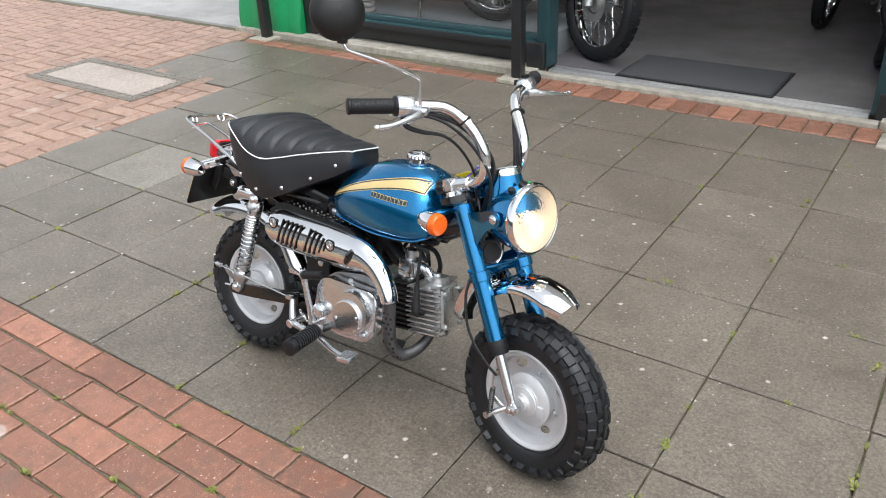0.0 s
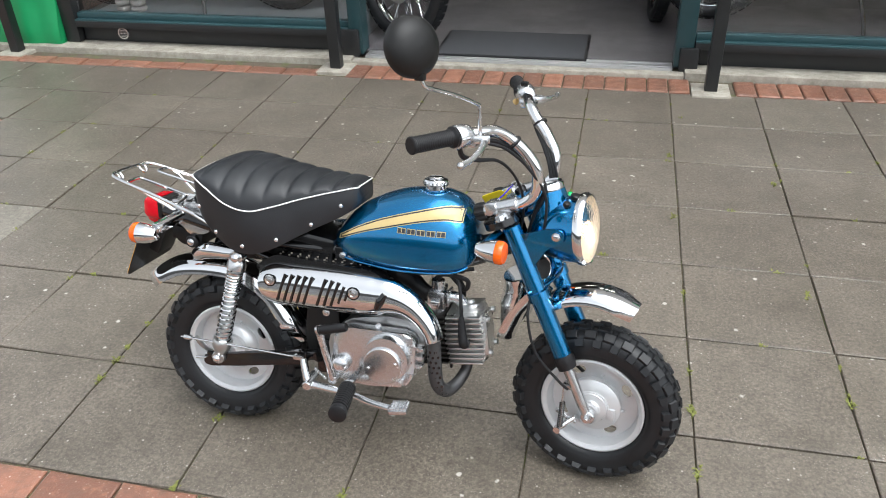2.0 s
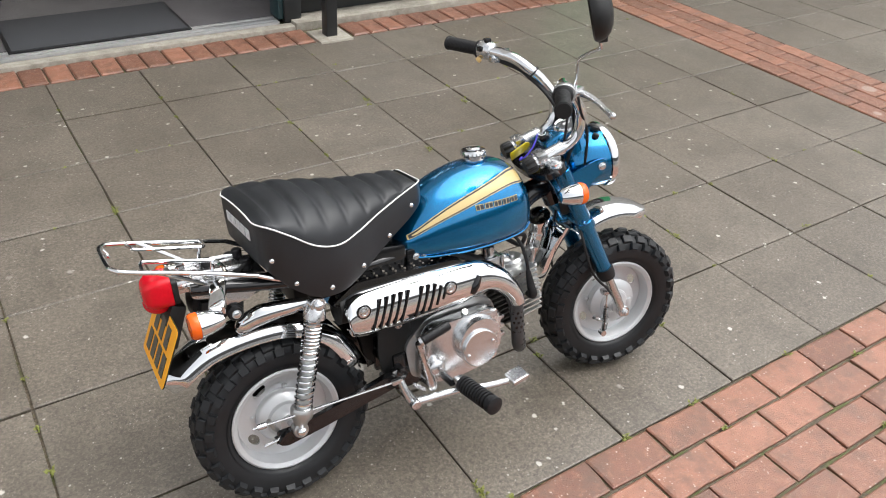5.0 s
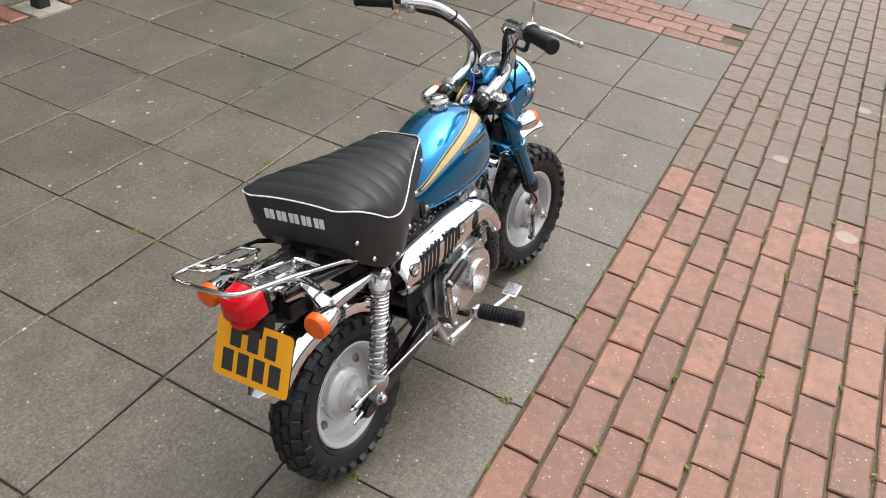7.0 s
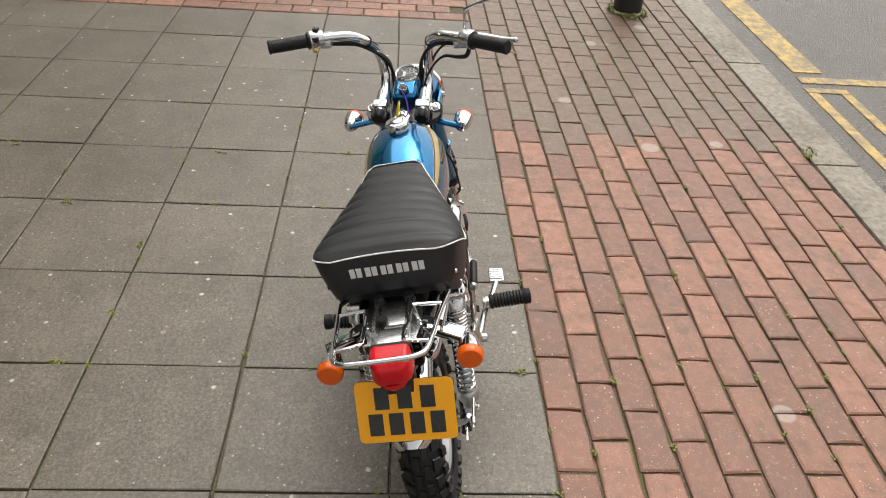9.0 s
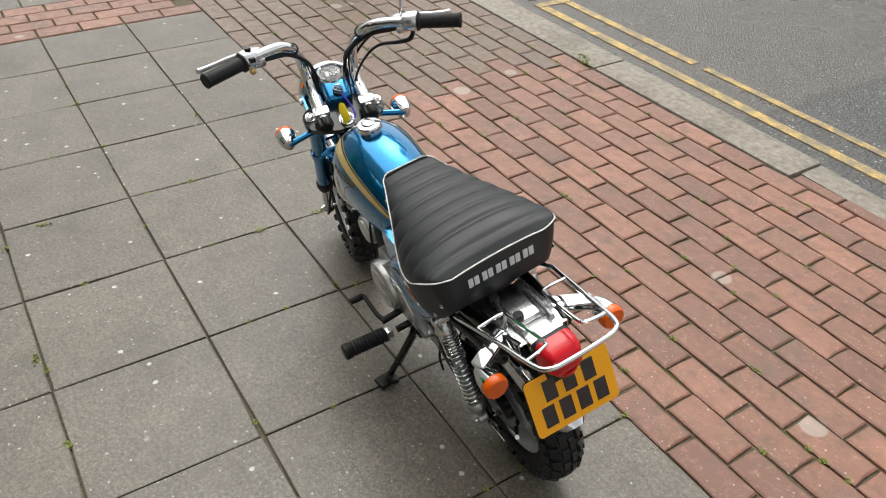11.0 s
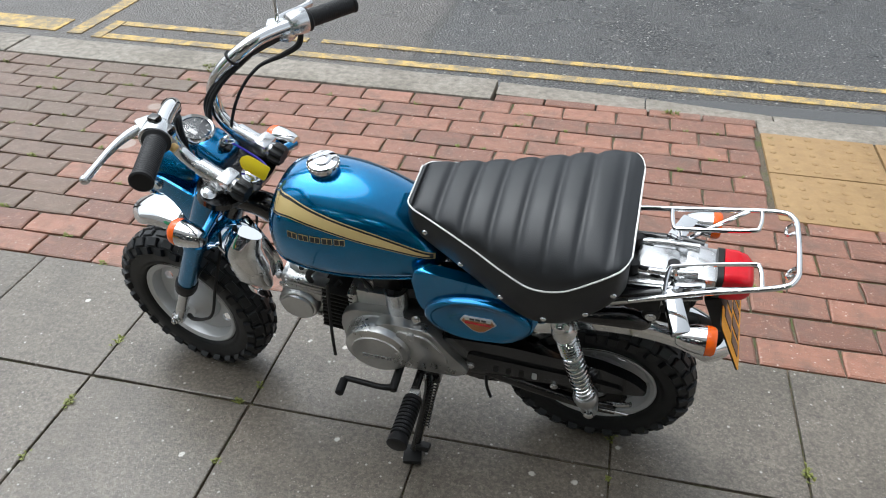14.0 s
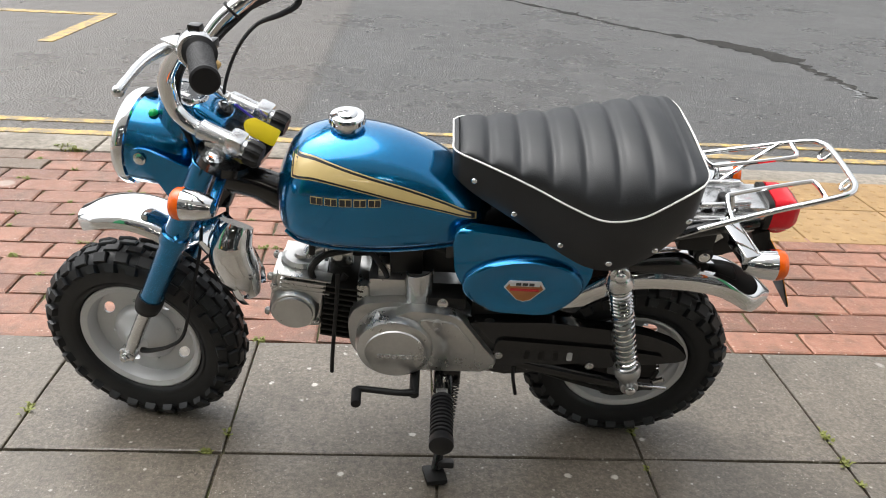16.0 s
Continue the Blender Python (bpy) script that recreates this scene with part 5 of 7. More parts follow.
for k in range(9):
    bm = B()
    a = radians(-220 + k * 32.5)
    q = sp @ pose(0, 0, 0.0088) @ pose(0, 0, 0, 0, 0, math.degrees(a))
    bmesh.ops.create_cube(bm, size=1, matrix=q @ pose(0.022, 0, 0) @ Matrix.Diagonal((0.006, 0.0014, 0.0006, 1)))
    part("dial_mark", bm, WHITE, lamp_shell, m=STEER)
bm = B()
bmesh.ops.create_cube(bm, size=1, matrix=sp @ pose(0.0, 0, 0.0092) @ pose(0, 0, 0, 0, 0, 140) @ pose(0.009, 0, 0) @ Matrix.Diagonal((0.02, 0.0016, 0.0006, 1)))
part("needle", bm, WHITE, lamp_shell, m=STEER)
bm = B()
bmesh.ops.create_cube(bm, size=1, matrix=sp @ pose(-0.008, 0.0, 0.0088) @ Matrix.Diagonal((0.008, 0.016, 0.0006, 1)))
part("odometer", bm, WHITE, lamp_shell, m=STEER)
bm = B()
lathe(bm, [(0.0288, 0.015), (0.02, 0.018), (0.0001, 0.0195)], 36, sp, (False, False))
g = part("dial_glass", bm, GLASS, lamp_shell, m=STEER)
g.visible_shadow = False
bm = B()
dome(bm, (0.815, 0.034, 0.683), (0.1, 0.25, 1), 0.008, 0.008)
part("green_telltale", bm, plain("green_lens", (0.01, 0.4, 0.1), 0.15), lamp_shell, m=STEER)
bm = B()
rod(bm, (0.838, -0.012, 0.690), (0.842, -0.012, 0.702), 0.012, bevel=0.003)
part("rubber_plug", bm, RUBBER, lamp_shell, m=STEER)
bm = B()
rod(bm, (0.826, -0.036, 0.681), (0.83, -0.037, 0.691), 0.008, bevel=0.002)
part("rubber_plug", bm, RUBBER, lamp_shell, m=STEER)
# ignition switch behind the speedometer, with the key
bm = B()
box(bm, (0.738, 0, 0.670), (0.06, 0.068, 0.052), 0.014, pose(0, 0, 0, 0, -30, 0), 3)
part("switch_panel", bm, BLUE, lamp_shell, m=STEER)
bm = B()
rod(bm, (0.720, 0, 0.68), (0.708, 0, 0.696), 0.0135, bevel=0.002)
part("ignition_switch", bm, BLACK, lamp_shell, m=STEER)
bm = B()
ring_c = Vector((0.702, 0, 0.702))
tube(bm, [ring_c + Vector((0.011 * math.cos(a), 0.011 * math.sin(a), 0.004 * math.sin(a))) for a in np.linspace(0, 2 * math.pi, 12, False)], 0.0011, 6, closed=True, k=3)
box(bm, ring_c + Vector((0.002, 0, 0.004)), (0.004, 0.012, 0.016), 0.001)
key = P("key", bm, STEEL, label="ignition key on a ring with a yellow tag", steer=True)
bm = B()
prism(bm, rounded([(-0.03, -0.0143), (0.016, -0.0143), (0.026, -0.005), (0.026, 0.005), (0.016, 0.0143), (-0.03, 0.0143)], 0.004), -0.0008, 0.0008, 0.0003)
bm.transform(Matrix.Translation((0.654, 0.006, 0.664)) @ pose(0, 0, 0, 25, -25, 5))
part("key_tag", bm, TAGY, key, "yellow plastic key tag", m=STEER)
bm = B()
tube(bm, [(0.694, 0.0, 0.70), (0.676, -0.014, 0.676), (0.652, -0.02, 0.655), (0.642, -0.014, 0.648), (0.65, -0.008, 0.652)], 0.002, 6)
part("key_cord", bm, TAGB, key, m=STEER)

# ---- handlebars ----
for sgn in (1, -1):
    def v(x, y, z):
        return Vector((x, sgn * y, z + sgn * 0.007 * min(1, max(0, (y - 0.06) / 0.2))))
    bm = B()
    tube(bm, [v(0.708, 0.058, 0.671), v(0.742, 0.058, 0.684), v(0.766, 0.060, 0.711), v(0.768, 0.065, 0.758), v(0.743, 0.074, 0.800), v(0.712, 0.090, 0.830), v(0.690, 0.115, 0.848), v(0.672, 0.150, 0.853), v(0.648, 0.192, 0.855), v(0.597, 0.285, 0.857)], 0.0128, 16, k=8)
    bar = P("handlebar", bm, CHROME, label="chrome folding handlebar half", steer=True)
    bm = B()
    rod(bm, v(0.654, 0.058, 0.652), v(0.730, 0.058, 0.680), 0.0165, n=20, bevel=0.003)
    box(bm, v(0.700, 0.058, 0.652), (0.036, 0.034, 0.036), 0.008)
    box(bm, v(0.672, 0.058, 0.664), (0.026, 0.04, 0.03), 0.006, pose(0, 0, 0, 0, -20, 0))
    part("bar_clamp", bm, ALLOY2, bar, "bright cast handlebar clamp", m=STEER)
    bm = B()
    mm = along(v(0.657, 0.058, 0.653), v(0.634, 0.058, 0.645))
    ring = [(0.0205 if k % 4 < 2 else 0.0165) for k in range(32)]
    loft(bm, [[mm @ Vector((ring[k] * s * math.cos(2 * math.pi * k / 32), ring[k] * s * math.sin(2 * math.pi * k / 32), h)) for k in range(32)] for h, s in ((0, 0.9), (0.004, 1), (0.02, 1), (0.025, 0.85))])
    part("clamp_knob", bm, MATT, bar, "black fluted clamp knob", m=STEER)
    g0, g1 = v(0.640, 0.205, 0.8555), v(0.591, 0.297, 0.857)
    bm = B()
    prof = [(0.0145, 0.0), (0.021, 0.001), (0.0215, 0.005), (0.0165, 0.009)]
    L0 = (g1 - g0).length
    for k in range(20):
        h = 0.012 + (L0 - 0.02) * k / 20
        prof += [(0.0158, h), (0.0163, h + 0.001), (0.0163, h + 0.0035), (0.0158, h + 0.0045)]
    prof += [(0.0175, L0 - 0.006), (0.0175, L0 - 0.002), (0.015, L0), (0.0001, L0)]
    lathe(bm, prof, 28, along(g0, g1))
    part("grip", bm, RUBBER, bar, "black rubber grip", m=STEER)
    bm = B()
    a0, a1 = v(0.660, 0.174, 0.855), v(0.643, 0.208, 0.8555)
    lathe(bm, [(0.014, 0), (0.0195, 0.003), (0.0225, 0.012), (0.024, 0.034), (0.022, 0.038)], 26, along(a0, a1))
    box(bm, v(0.662, 0.170, 0.84), (0.03, 0.03, 0.02), 0.006)
    box(bm, v(0.685, 0.176, 0.85), (0.035, 0.028, 0.018), 0.006, pose(0, 0, 0, 0, 0, -sgn * 28))
    part("switch_housing", bm, ALLOY2, bar, "bright alloy switch housing and lever perch", m=STEER)
    bm = B()
    tube(bm, [v(0.690, 0.172, 0.848), v(0.700, 0.198, 0.846), v(0.704, 0.232, 0.842), v(0.702, 0.270, 0.836), v(0.697, 0.300, 0.834)], [0.0085, 0.0075, 0.006, 0.0055, 0.0065], 12)
    bmesh.ops.create_uvsphere(bm, u_segments=12, v_segments=8, radius=0.0075, matrix=Matrix.Translation(v(0.6965, 0.303, 0.834)))
    part("lever", bm, ALLOY2, bar, "alloy brake lever" if sgn < 0 else "alloy lever", m=STEER)
    # cables bound to the bar
    for k in range(3):
        bm = B()
        tube(bm, [v(0.668, 0.165, 0.840 - 0.003 * k), v(0.692, 0.116, 0.829 - 0.002 * k), v(0.716 + 0.004 * k, 0.083, 0.806), v(0.741 + 0.006 * k, 0.060, 0.778), v(0.762 + 0.006 * k, 0.043, 0.742),
                  v(0.770 + 0.005 * k, 0.036 + 0.004 * k, 0.70), v(0.758, 0.038, 0.65), v(0.745, 0.035, 0.60)], 0.0044 - 0.0006 * k, 8)
        part("cable", bm, RUBBER, bar, m=STEER)
    bm = B()
    lathe(bm, [(0.0165, 0), (0.0165, 0.004)], 16, along(v(0.722, 0.086, 0.822), v(0.735, 0.079, 0.808)))
    part("cable_tie", bm, RUBBER, bar, m=STEER)
    if sgn > 0:
        bm = B()
        box(bm, v(0.650, 0.188, 0.880), (0.016, 0.014, 0.01), 0.002)
        part("switch_button", bm, BLACK, bar, m=STEER)
        bm = B()
        box(bm, v(0.630, 0.186, 0.862), (0.01, 0.016, 0.012), 0.002)
        part("switch_button", bm, BLACK, bar, m=STEER)
        bm = B()
        rod(bm, v(0.632, 0.190, 0.838), v(0.624, 0.190, 0.832), 0.007, bevel=0.002)
        part("horn_button", bm, plain("amber_button", (0.6, 0.4, 0.15), 0.4), bar, m=STEER)
    else:
        # throttle cable that loops forward under the grip
        bm = B()
        tube(bm, [v(0.648, 0.196, 0.835), v(0.652, 0.186, 0.812), v(0.672, 0.160, 0.800), v(0.700, 0.120, 0.790), v(0.722, 0.085, 0.755), v(0.735, 0.055, 0.70), v(0.735, 0.045, 0.64), v(0.72, 0.04, 0.56)], [0.005, 0.006, 0.005, 0.0035, 0.003, 0.003, 0.003, 0.003], 8)
        part("throttle_cable", bm, RUBBER, bar, m=STEER)
        bm = B()
        tube(bm, [v(0.690, 0.165, 0.838), v(0.72, 0.13, 0.82), v(0.755, 0.085, 0.77), v(0.79, 0.062, 0.70), v(0.785, 0.062, 0.60), v(0.775, 0.072, 0.50), v(0.775, 0.1, 0.44), v(0.80, 0.108, 0.36), v(0.85, 0.1, 0.30), v(0.872, 0.084, 0.27)], 0.0032, 8)
        part("brake_cable", bm, RUBBER, bar, m=STEER)

# mirror on the right bar
mir = P("mirror", tube(B(), [(0.684, -0.178, 0.855), (0.684, -0.182, 0.872), (0.684, -0.184, 0.905), (0.682, -0.192, 0.916), (0.666, -0.258, 0.944), (0.644, -0.328, 0.968), (0.640, -0.337, 0.974), (0.637, -0.340, 0.982), (0.634, -0.342, 0.992)], 0.0038, 10), CHROME,
        label="round black backed mirror on a chrome stalk", steer=True)
mc = Vector((0.622, -0.341, 1.038))
face = along(mc + Vector((-0.006, 0.0, 0)), mc + Vector((0.244, -0.135, 0.0625)))
bm = B()
lathe(bm, [(0.048, -0.006), (0.0525, -0.003), (0.0535, 0.004), (0.051, 0.014), (0.043, 0.024), (0.03, 0.031), (0.014, 0.0345), (0.0001, 0.0355)], 44, face, (False, False))
box(bm, mc + Vector((0.014, -0.003, -0.044)), (0.018, 0.016, 0.022), 0.004)
part("mirror_shell", bm, MATT, mir, "matt black mirror shell", m=STEER)
bm = B()
lathe(bm, [(0.051, -0.0035), (0.0001, -0.0035)], 40, face, (False, False))
m_mirror = Nodes("mirror_glass")
m_mirror.put("Base Color", (0.9, 0.9, 0.9)).put("Metallic", 1.0).put("Roughness", 0.02)
part("mirror_glass", bm, m_mirror.mat, mir, m=STEER)


# ---- indicators ----
def indicator(x, y, z, sgn, front):
    """A bullet indicator: chrome body, amber lens towards its end of the bike, arm to the frame."""
    d = 1 if front else -1
    mm = along((x - d * 0.04, y, z), (x + d * 0.03, y, z)) @ Matrix.Scale(0.92, 4)
    bm = B()
    lathe(bm, [(0.010, 0.0), (0.0145, 0.001), (0.0185, 0.008), (0.0245, 0.028), (0.027, 0.046), (0.0275, 0.05)], 28, mm)
    ob = P("indicator", bm, CHROME, label="chrome bullet indicator with an amber lens", steer=front)
    bm = B()
    lathe(bm, [(0.0272, 0.0505), (0.0275, 0.056), (0.0265, 0.064), (0.0235, 0.068), (0.0001, 0.070)], 28, mm)
    part("amber_lens", bm, AMBER, ob, m=STEER if front else None)
    bm = B()
    if front:
        rod(bm, (x - 0.035, y, z), (x - 0.02, sgn * 0.074, z + 0.012), 0.008)
    else:
        box(bm, ((x - d * 0.03 + -0.115) / 2 + 0.01, sgn * 0.092, z + 0.022), (0.03, 0.085, 0.02), 0.004, pose(0, 0, 0, sgn * -14, 0, sgn * 20))
    part("arm", bm, BLUE if front else CHROME, ob, m=STEER if front else None)


for sgn in (1, -1):
    indicator(0.712, sgn * 0.153, 0.602, sgn, True)
    indicator(-0.158, sgn * 0.132 - 0.008, 0.534, sgn, False)

# ---- tail: bracket, lamp, plate, rack ----
bm = B()
box(bm, (-0.08, 0, 0.568), (0.15, 0.104, 0.004), 0.0015, pose(0, 0, 0, 0, 4, 0))
box(bm, (-0.148, 0, 0.569), (0.058, 0.076, 0.028), 0.008)
box(bm, (-0.075, 0, 0.574), (0.07, 0.05, 0.012), 0.005)
for sgn in (1, -1):
    flange = rounded([(-0.012, 0.560), (-0.012, 0.545), (-0.04, 0.520), (-0.085, 0.512), (-0.105, 0.535), (-0.152, 0.548), (-0.152, 0.576)], 0.008)
    prism(bm, flange, sgn * 0.052, sgn * 0.0555, 0.001)
    tube(bm, [(-0.03, sgn * 0.03, 0.578), (-0.08, sgn * 0.034, 0.581), (-0.14, sgn * 0.03, 0.586)], 0.006, 10)
tail = P("tail_bracket", bm, STEEL, label="folded chrome tail bracket")
bm = B()
box(bm, (-0.075, 0, 0.548), (0.15, 0.098, 0.008), 0.003, pose(0, 0, 0, 0, 4, 0))
part("undertray", bm, BLACK, tail)
bm = B()
box(bm, (-0.098, 0, 0.508), (0.085, 0.1, 0.036), 0.008, pose(0, 0, 0, 0, 10, 0))
part("rubber_block", bm, MATT, tail)
for sgn in (1, -1):
    bm = B()
    rod(bm, (-0.078, sgn * 0.05, 0.498), (-0.078, sgn * 0.066, 0.498), 0.016, bevel=0.003)
    part("rubber_mount", bm, RUBBER, tail)
    bm = B()
    bolt(bm, (-0.078, sgn * 0.066, 0.498), (0, sgn, 0), 0.007, 0.006)
    part("mount_bolt", bm, CHROME, tail)
    bm = B()
    dome(bm, (-0.045, sgn * 0.0555, 0.54), (0, sgn, 0), 0.0055, 0.004)
    dome(bm, (-0.13, sgn * 0.0555, 0.562), (0, sgn, 0), 0.0055, 0.004)
    part("flange_screw", bm, STEEL, tail)
for x, y in ((-0.1, 0.018), (-0.035, 0.03), (-0.035, -0.03)):
    bm = B()
    rod(bm, (x, y, 0.568), (x, y, 0.592), 0.0105, bevel=0.002)
    part("rubber_mount", bm, RUBBER, tail)
bm = B()
tube(bm, [(-0.03, 0.02, 0.575), (-0.05, 0.035, 0.585), (-0.07, 0.03, 0.575), (-0.09, 0.04, 0.56), (-0.12, 0.03, 0.55)], 0.004, 8)
part("tail_wire", bm, RUBBER, tail)
bm = B()
tube(bm, [(-0.02, -0.02, 0.575), (-0.04, -0.04, 0.583), (-0.07, -0.03, 0.56)], 0.004, 8)
part("tail_wire", bm, RUBBER, tail)
bm = B()
loft(bm, [[(x, y * w, 0.562 + z * h) for y, z in rounded([(-1, -0.7), (-0.75, -1), (0.75, -1), (1, -0.7), (1, 0.75), (0.8, 1), (-0.8, 1), (-1, 0.75)], 0.25)] for x, w, h in ((-0.17, 0.040, 0.028), (-0.18, 0.040, 0.028))])
base = P("tail_lamp", bm, MATT, label="red tail lamp on a black base")
bm = B()
sect = rounded([(-1, -0.6), (-0.7, -1), (0.7, -1), (1, -0.6), (0.92, 0.8), (0.7, 1), (-0.7, 1), (-0.92, 0.8)], 0.25)
loft(bm, [[(x, y * w, 0.562 + dz + z * h) for y, z in sect] for x, w, h, dz in ((-0.1805, 0.04, 0.031, 0), (-0.2, 0.04, 0.031, 0), (-0.217, 0.037, 0.028, -0.001), (-0.228, 0.029, 0.021, -0.003), (-0.232, 0.016, 0.011, -0.004))])
dome(bm, (-0.207, 0, 0.535), (-0.25, 0, -1), 0.027, 0.02)
part("red_lens", bm, REDLENS, base, "red plastic lens")
for sgn in (1, -1):
    bm = B()
    dome(bm, (-0.219, sgn * 0.026, 0.562), (-1, 0, 0), 0.005, 0.004)
    part("lens_screw", bm, CHROME, base)
pl = Matrix.Translation((-0.2175, -0.008, 0.462)) @ pose(0, 0, 0, 3, 24, 0)
bm = B()
loft(bm, [[(x, y, z) for y, z in rounded([(-0.0925, -0.0605), (0.0925, -0.0605), (0.0925, 0.0605), (-0.0925, 0.0605)], 0.012, 6)] for x in (-0.0012, -0.0003)])
nplate = P("number_plate", bm, PLATE, label="yellow reflective rear number plate with black marks")
nplate.data.transform(pl)
for z, ys in ((0.026, (0.043, 0.0, -0.043)), (-0.025, (0.058, 0.0195, -0.0195, -0.058))):
    for y in ys:
        bm = B()
        box(bm, (-0.0019, y, z), (0.0012, 0.027, 0.043), 0.0004, seg=1)
        bm.transform(pl)
        part("plate_bar", bm, DECAL, nplate)
bm = B()
loft(bm, [[(x, y, z) for y, z in rounded([(-0.0928, -0.0608), (0.0928, -0.0608), (0.0928, 0.0608), (-0.0928, 0.0608)], 0.012, 6)] for x in (-0.0002, 0.0022)])
bm.transform(pl)
part("plate_backing", bm, MATT, nplate)
bm = B()
box(bm, (-0.19, 0, 0.49), (0.03, 0.07, 0.09), 0.006, pose(0, 0, 0, 0, 22, 0))
part("plate_bracket", bm, MATT, nplate)
bm = B()
lathe(bm, [(0.04, -0.03), (0.045, 0.0), (0.04, 0.03)], 20, Matrix.Translation((-0.11, 0.0, 0.515)) @ pose(0, 0, 0, 90, 0, 0))
part("inner_guard", bm, MATT, nplate)
bm = B()
rr = 0.0047
rack_loop = [(-0.035, -0.108, 0.583), (-0.15, -0.094, 0.616), (-0.251, -0.083, 0.642), (-0.276, -0.066, 0.648), (-0.281, -0.035, 0.649), (-0.281, 0.035, 0.649), (-0.276, 0.066, 0.648), (-0.251, 0.083, 0.642), (-0.15, 0.094, 0.616), (-0.035, 0.108, 0.583)]
tube(bm, rack_loop, rr, 10, k=6)
rack = P("luggage_rack", bm, CHROME, label="small chromed tube luggage rack")
for sgn in (1, -1):
    bm = B()
    tube(bm, [(-0.228, sgn * 0.087, 0.636), (-0.229, sgn * 0.075, 0.637), (-0.225, sgn * 0.045, 0.639), (-0.21, sgn * 0.037, 0.635), (-0.11, sgn * 0.042, 0.612), (-0.092, sgn * 0.05, 0.607), (-0.088, sgn * 0.098, 0.60)], 0.0038, 8, k=5)
    part("rack_hoop", bm, CHROME, rack)
    bm = B()
    tube(bm, [(-0.21, sgn * 0.087, 0.632), (-0.17, sgn * 0.075, 0.606), (-0.115, sgn * 0.058, 0.568)], 0.0042, 8)
    part("rack_stay", bm, CHROME, rack)
    bm = B()
    tube(bm, [(-0.10, sgn * 0.046, 0.609), (-0.105, sgn * 0.05, 0.585), (-0.10, sgn * 0.05, 0.568)], 0.0038, 8)
    part("rack_foot", bm, CHROME, rack)
    bm = B()
    tube(bm, [(-0.035, sgn * 0.108, 0.583), (0.0, sgn * 0.105, 0.565), (0.04, sgn * 0.1, 0.548)], 0.005, 8)
    part("rack_foot", bm, CHROME, rack)
for sgn in (1, -1):
    bm = B()
    tube(bm, [(-0.274, sgn * 0.055, 0.646), (-0.268, sgn * 0.054, 0.636), (-0.267, sgn * 0.046, 0.631), (-0.271, sgn * 0.039, 0.636), (-0.279, sgn * 0.038, 0.646)], 0.003, 8)
    part("rack_hook", bm, CHROME, rack)

# ---- engine ----
bm = B()
prism(bm, rounded([(0.285, 0.212), (0.47, 0.205), (0.515, 0.25), (0.52, 0.33), (0.495, 0.362), (0.43, 0.372), (0.33, 0.352), (0.275, 0.30)], 0.02), -0.072, 0.082, 0.006)
engine = P("engine", bm, ALLOY, label="cast alloy horizontal single-cylinder engine")
bm = B()
box(bm, (0.450, 0.01, 0.383), (0.066, 0.1, 0.045), 0.008)
box(bm, (0.456, 0.03, 0.412), (0.022, 0.04, 0.04), 0.004)
box(bm, (0.493, 0.0, 0.345), (0.022, 0.12, 0.085), 0.005)
part("upper_crankcase", bm, CASTING, engine)
bm = B()
tabs = [[(0.394 + 0.024 * math.cos(a), 0.062 + 0.022 * math.sin(a), z) for a in np.linspace(-0.2, math.pi + 0.2, 14)] for z in (0.352, 0.425)]
tabs = [r + [(p[0] * 0.86 + 0.394 * 0.14, p[1] * 0.86 + 0.062 * 0.14, p[2]) for p in r[::-1]] for r in tabs]
tabs[1] = [(x, y, z + 0.012 * (0.418 - x) / 0.048) for x, y, z in tabs[1]]
loft(bm, tabs)
part("sprocket_guard", bm, ALLOY2, engine)
bm = B()
box(bm, (0.418, 0.012, 0.45), (0.06, 0.075, 0.08), 0.008)
part("air_box", bm, MATT, engine)
bm = B()
box(bm, (0.345, 0.06, 0.372), (0.07, 0.05, 0.03), 0.008)
part("rear_casting", bm, MATT, engine)
bm = B()
bolt(bm, (0.352, 0.086, 0.376), (0, 1, 0.3), 0.007, 0.008)
part("case_bolt", bm, STEEL, engine)
bm = B()
prism(bm, rounded([(0.297, 0.225), (0.33, 0.208), (0.392, 0.203), (0.480, 0.212), (0.503, 0.235), (0.508, 0.332), (0.488, 0.349), (0.34, 0.347), (0.309, 0.332)], 0.014), -0.102, -0.071, 0.008, 3)
lathe(bm, [(0.062, 0.07), (0.058, 0.1), (0.054, 0.122)], 44, Matrix.Translation((0.440, 0, 0.286)) @ pose(0, 0, 0, 90, 0, 0))
for k in range(3):
    prism(bm, rounded([(0.49, 0.262 + k * 0.022), (0.522, 0.264 + k * 0.022), (0.522, 0.272 + k * 0.022), (0.49, 0.272 + k * 0.022)], 0.003), -0.095, -0.075, 0.002)
rod(bm, (0.475, -0.104, 0.232), (0.475, -0.112, 0.232), 0.007)
rod(bm, (0.415, -0.09, 0.352), (0.415, -0.098, 0.36), 0.007)
part("clutch_cover", bm, ALLOY2, engine, "bright cast clutch cover")
for x, z in ((0.405, 0.340), (0.495, 0.245), (0.33, 0.335), (0.315, 0.228), (0.46, 0.217)):
    bm = B()
    bolt(bm, (x, -0.102, z), (0, -1, 0), 0.0055, 0.006)
    part("cover_bolt", bm, STEEL, engine)
bm = B()
lathe(bm, [(0.0455, 0.120), (0.0455, 0.127), (0.043, 0.129), (0.0001, 0.129)], 44, Matrix.Translation((0.434, 0, 0.272)) @ pose(0, 0, 0, 90, 0, 0))
part("cover_disc", bm, STEEL, engine, m=None)
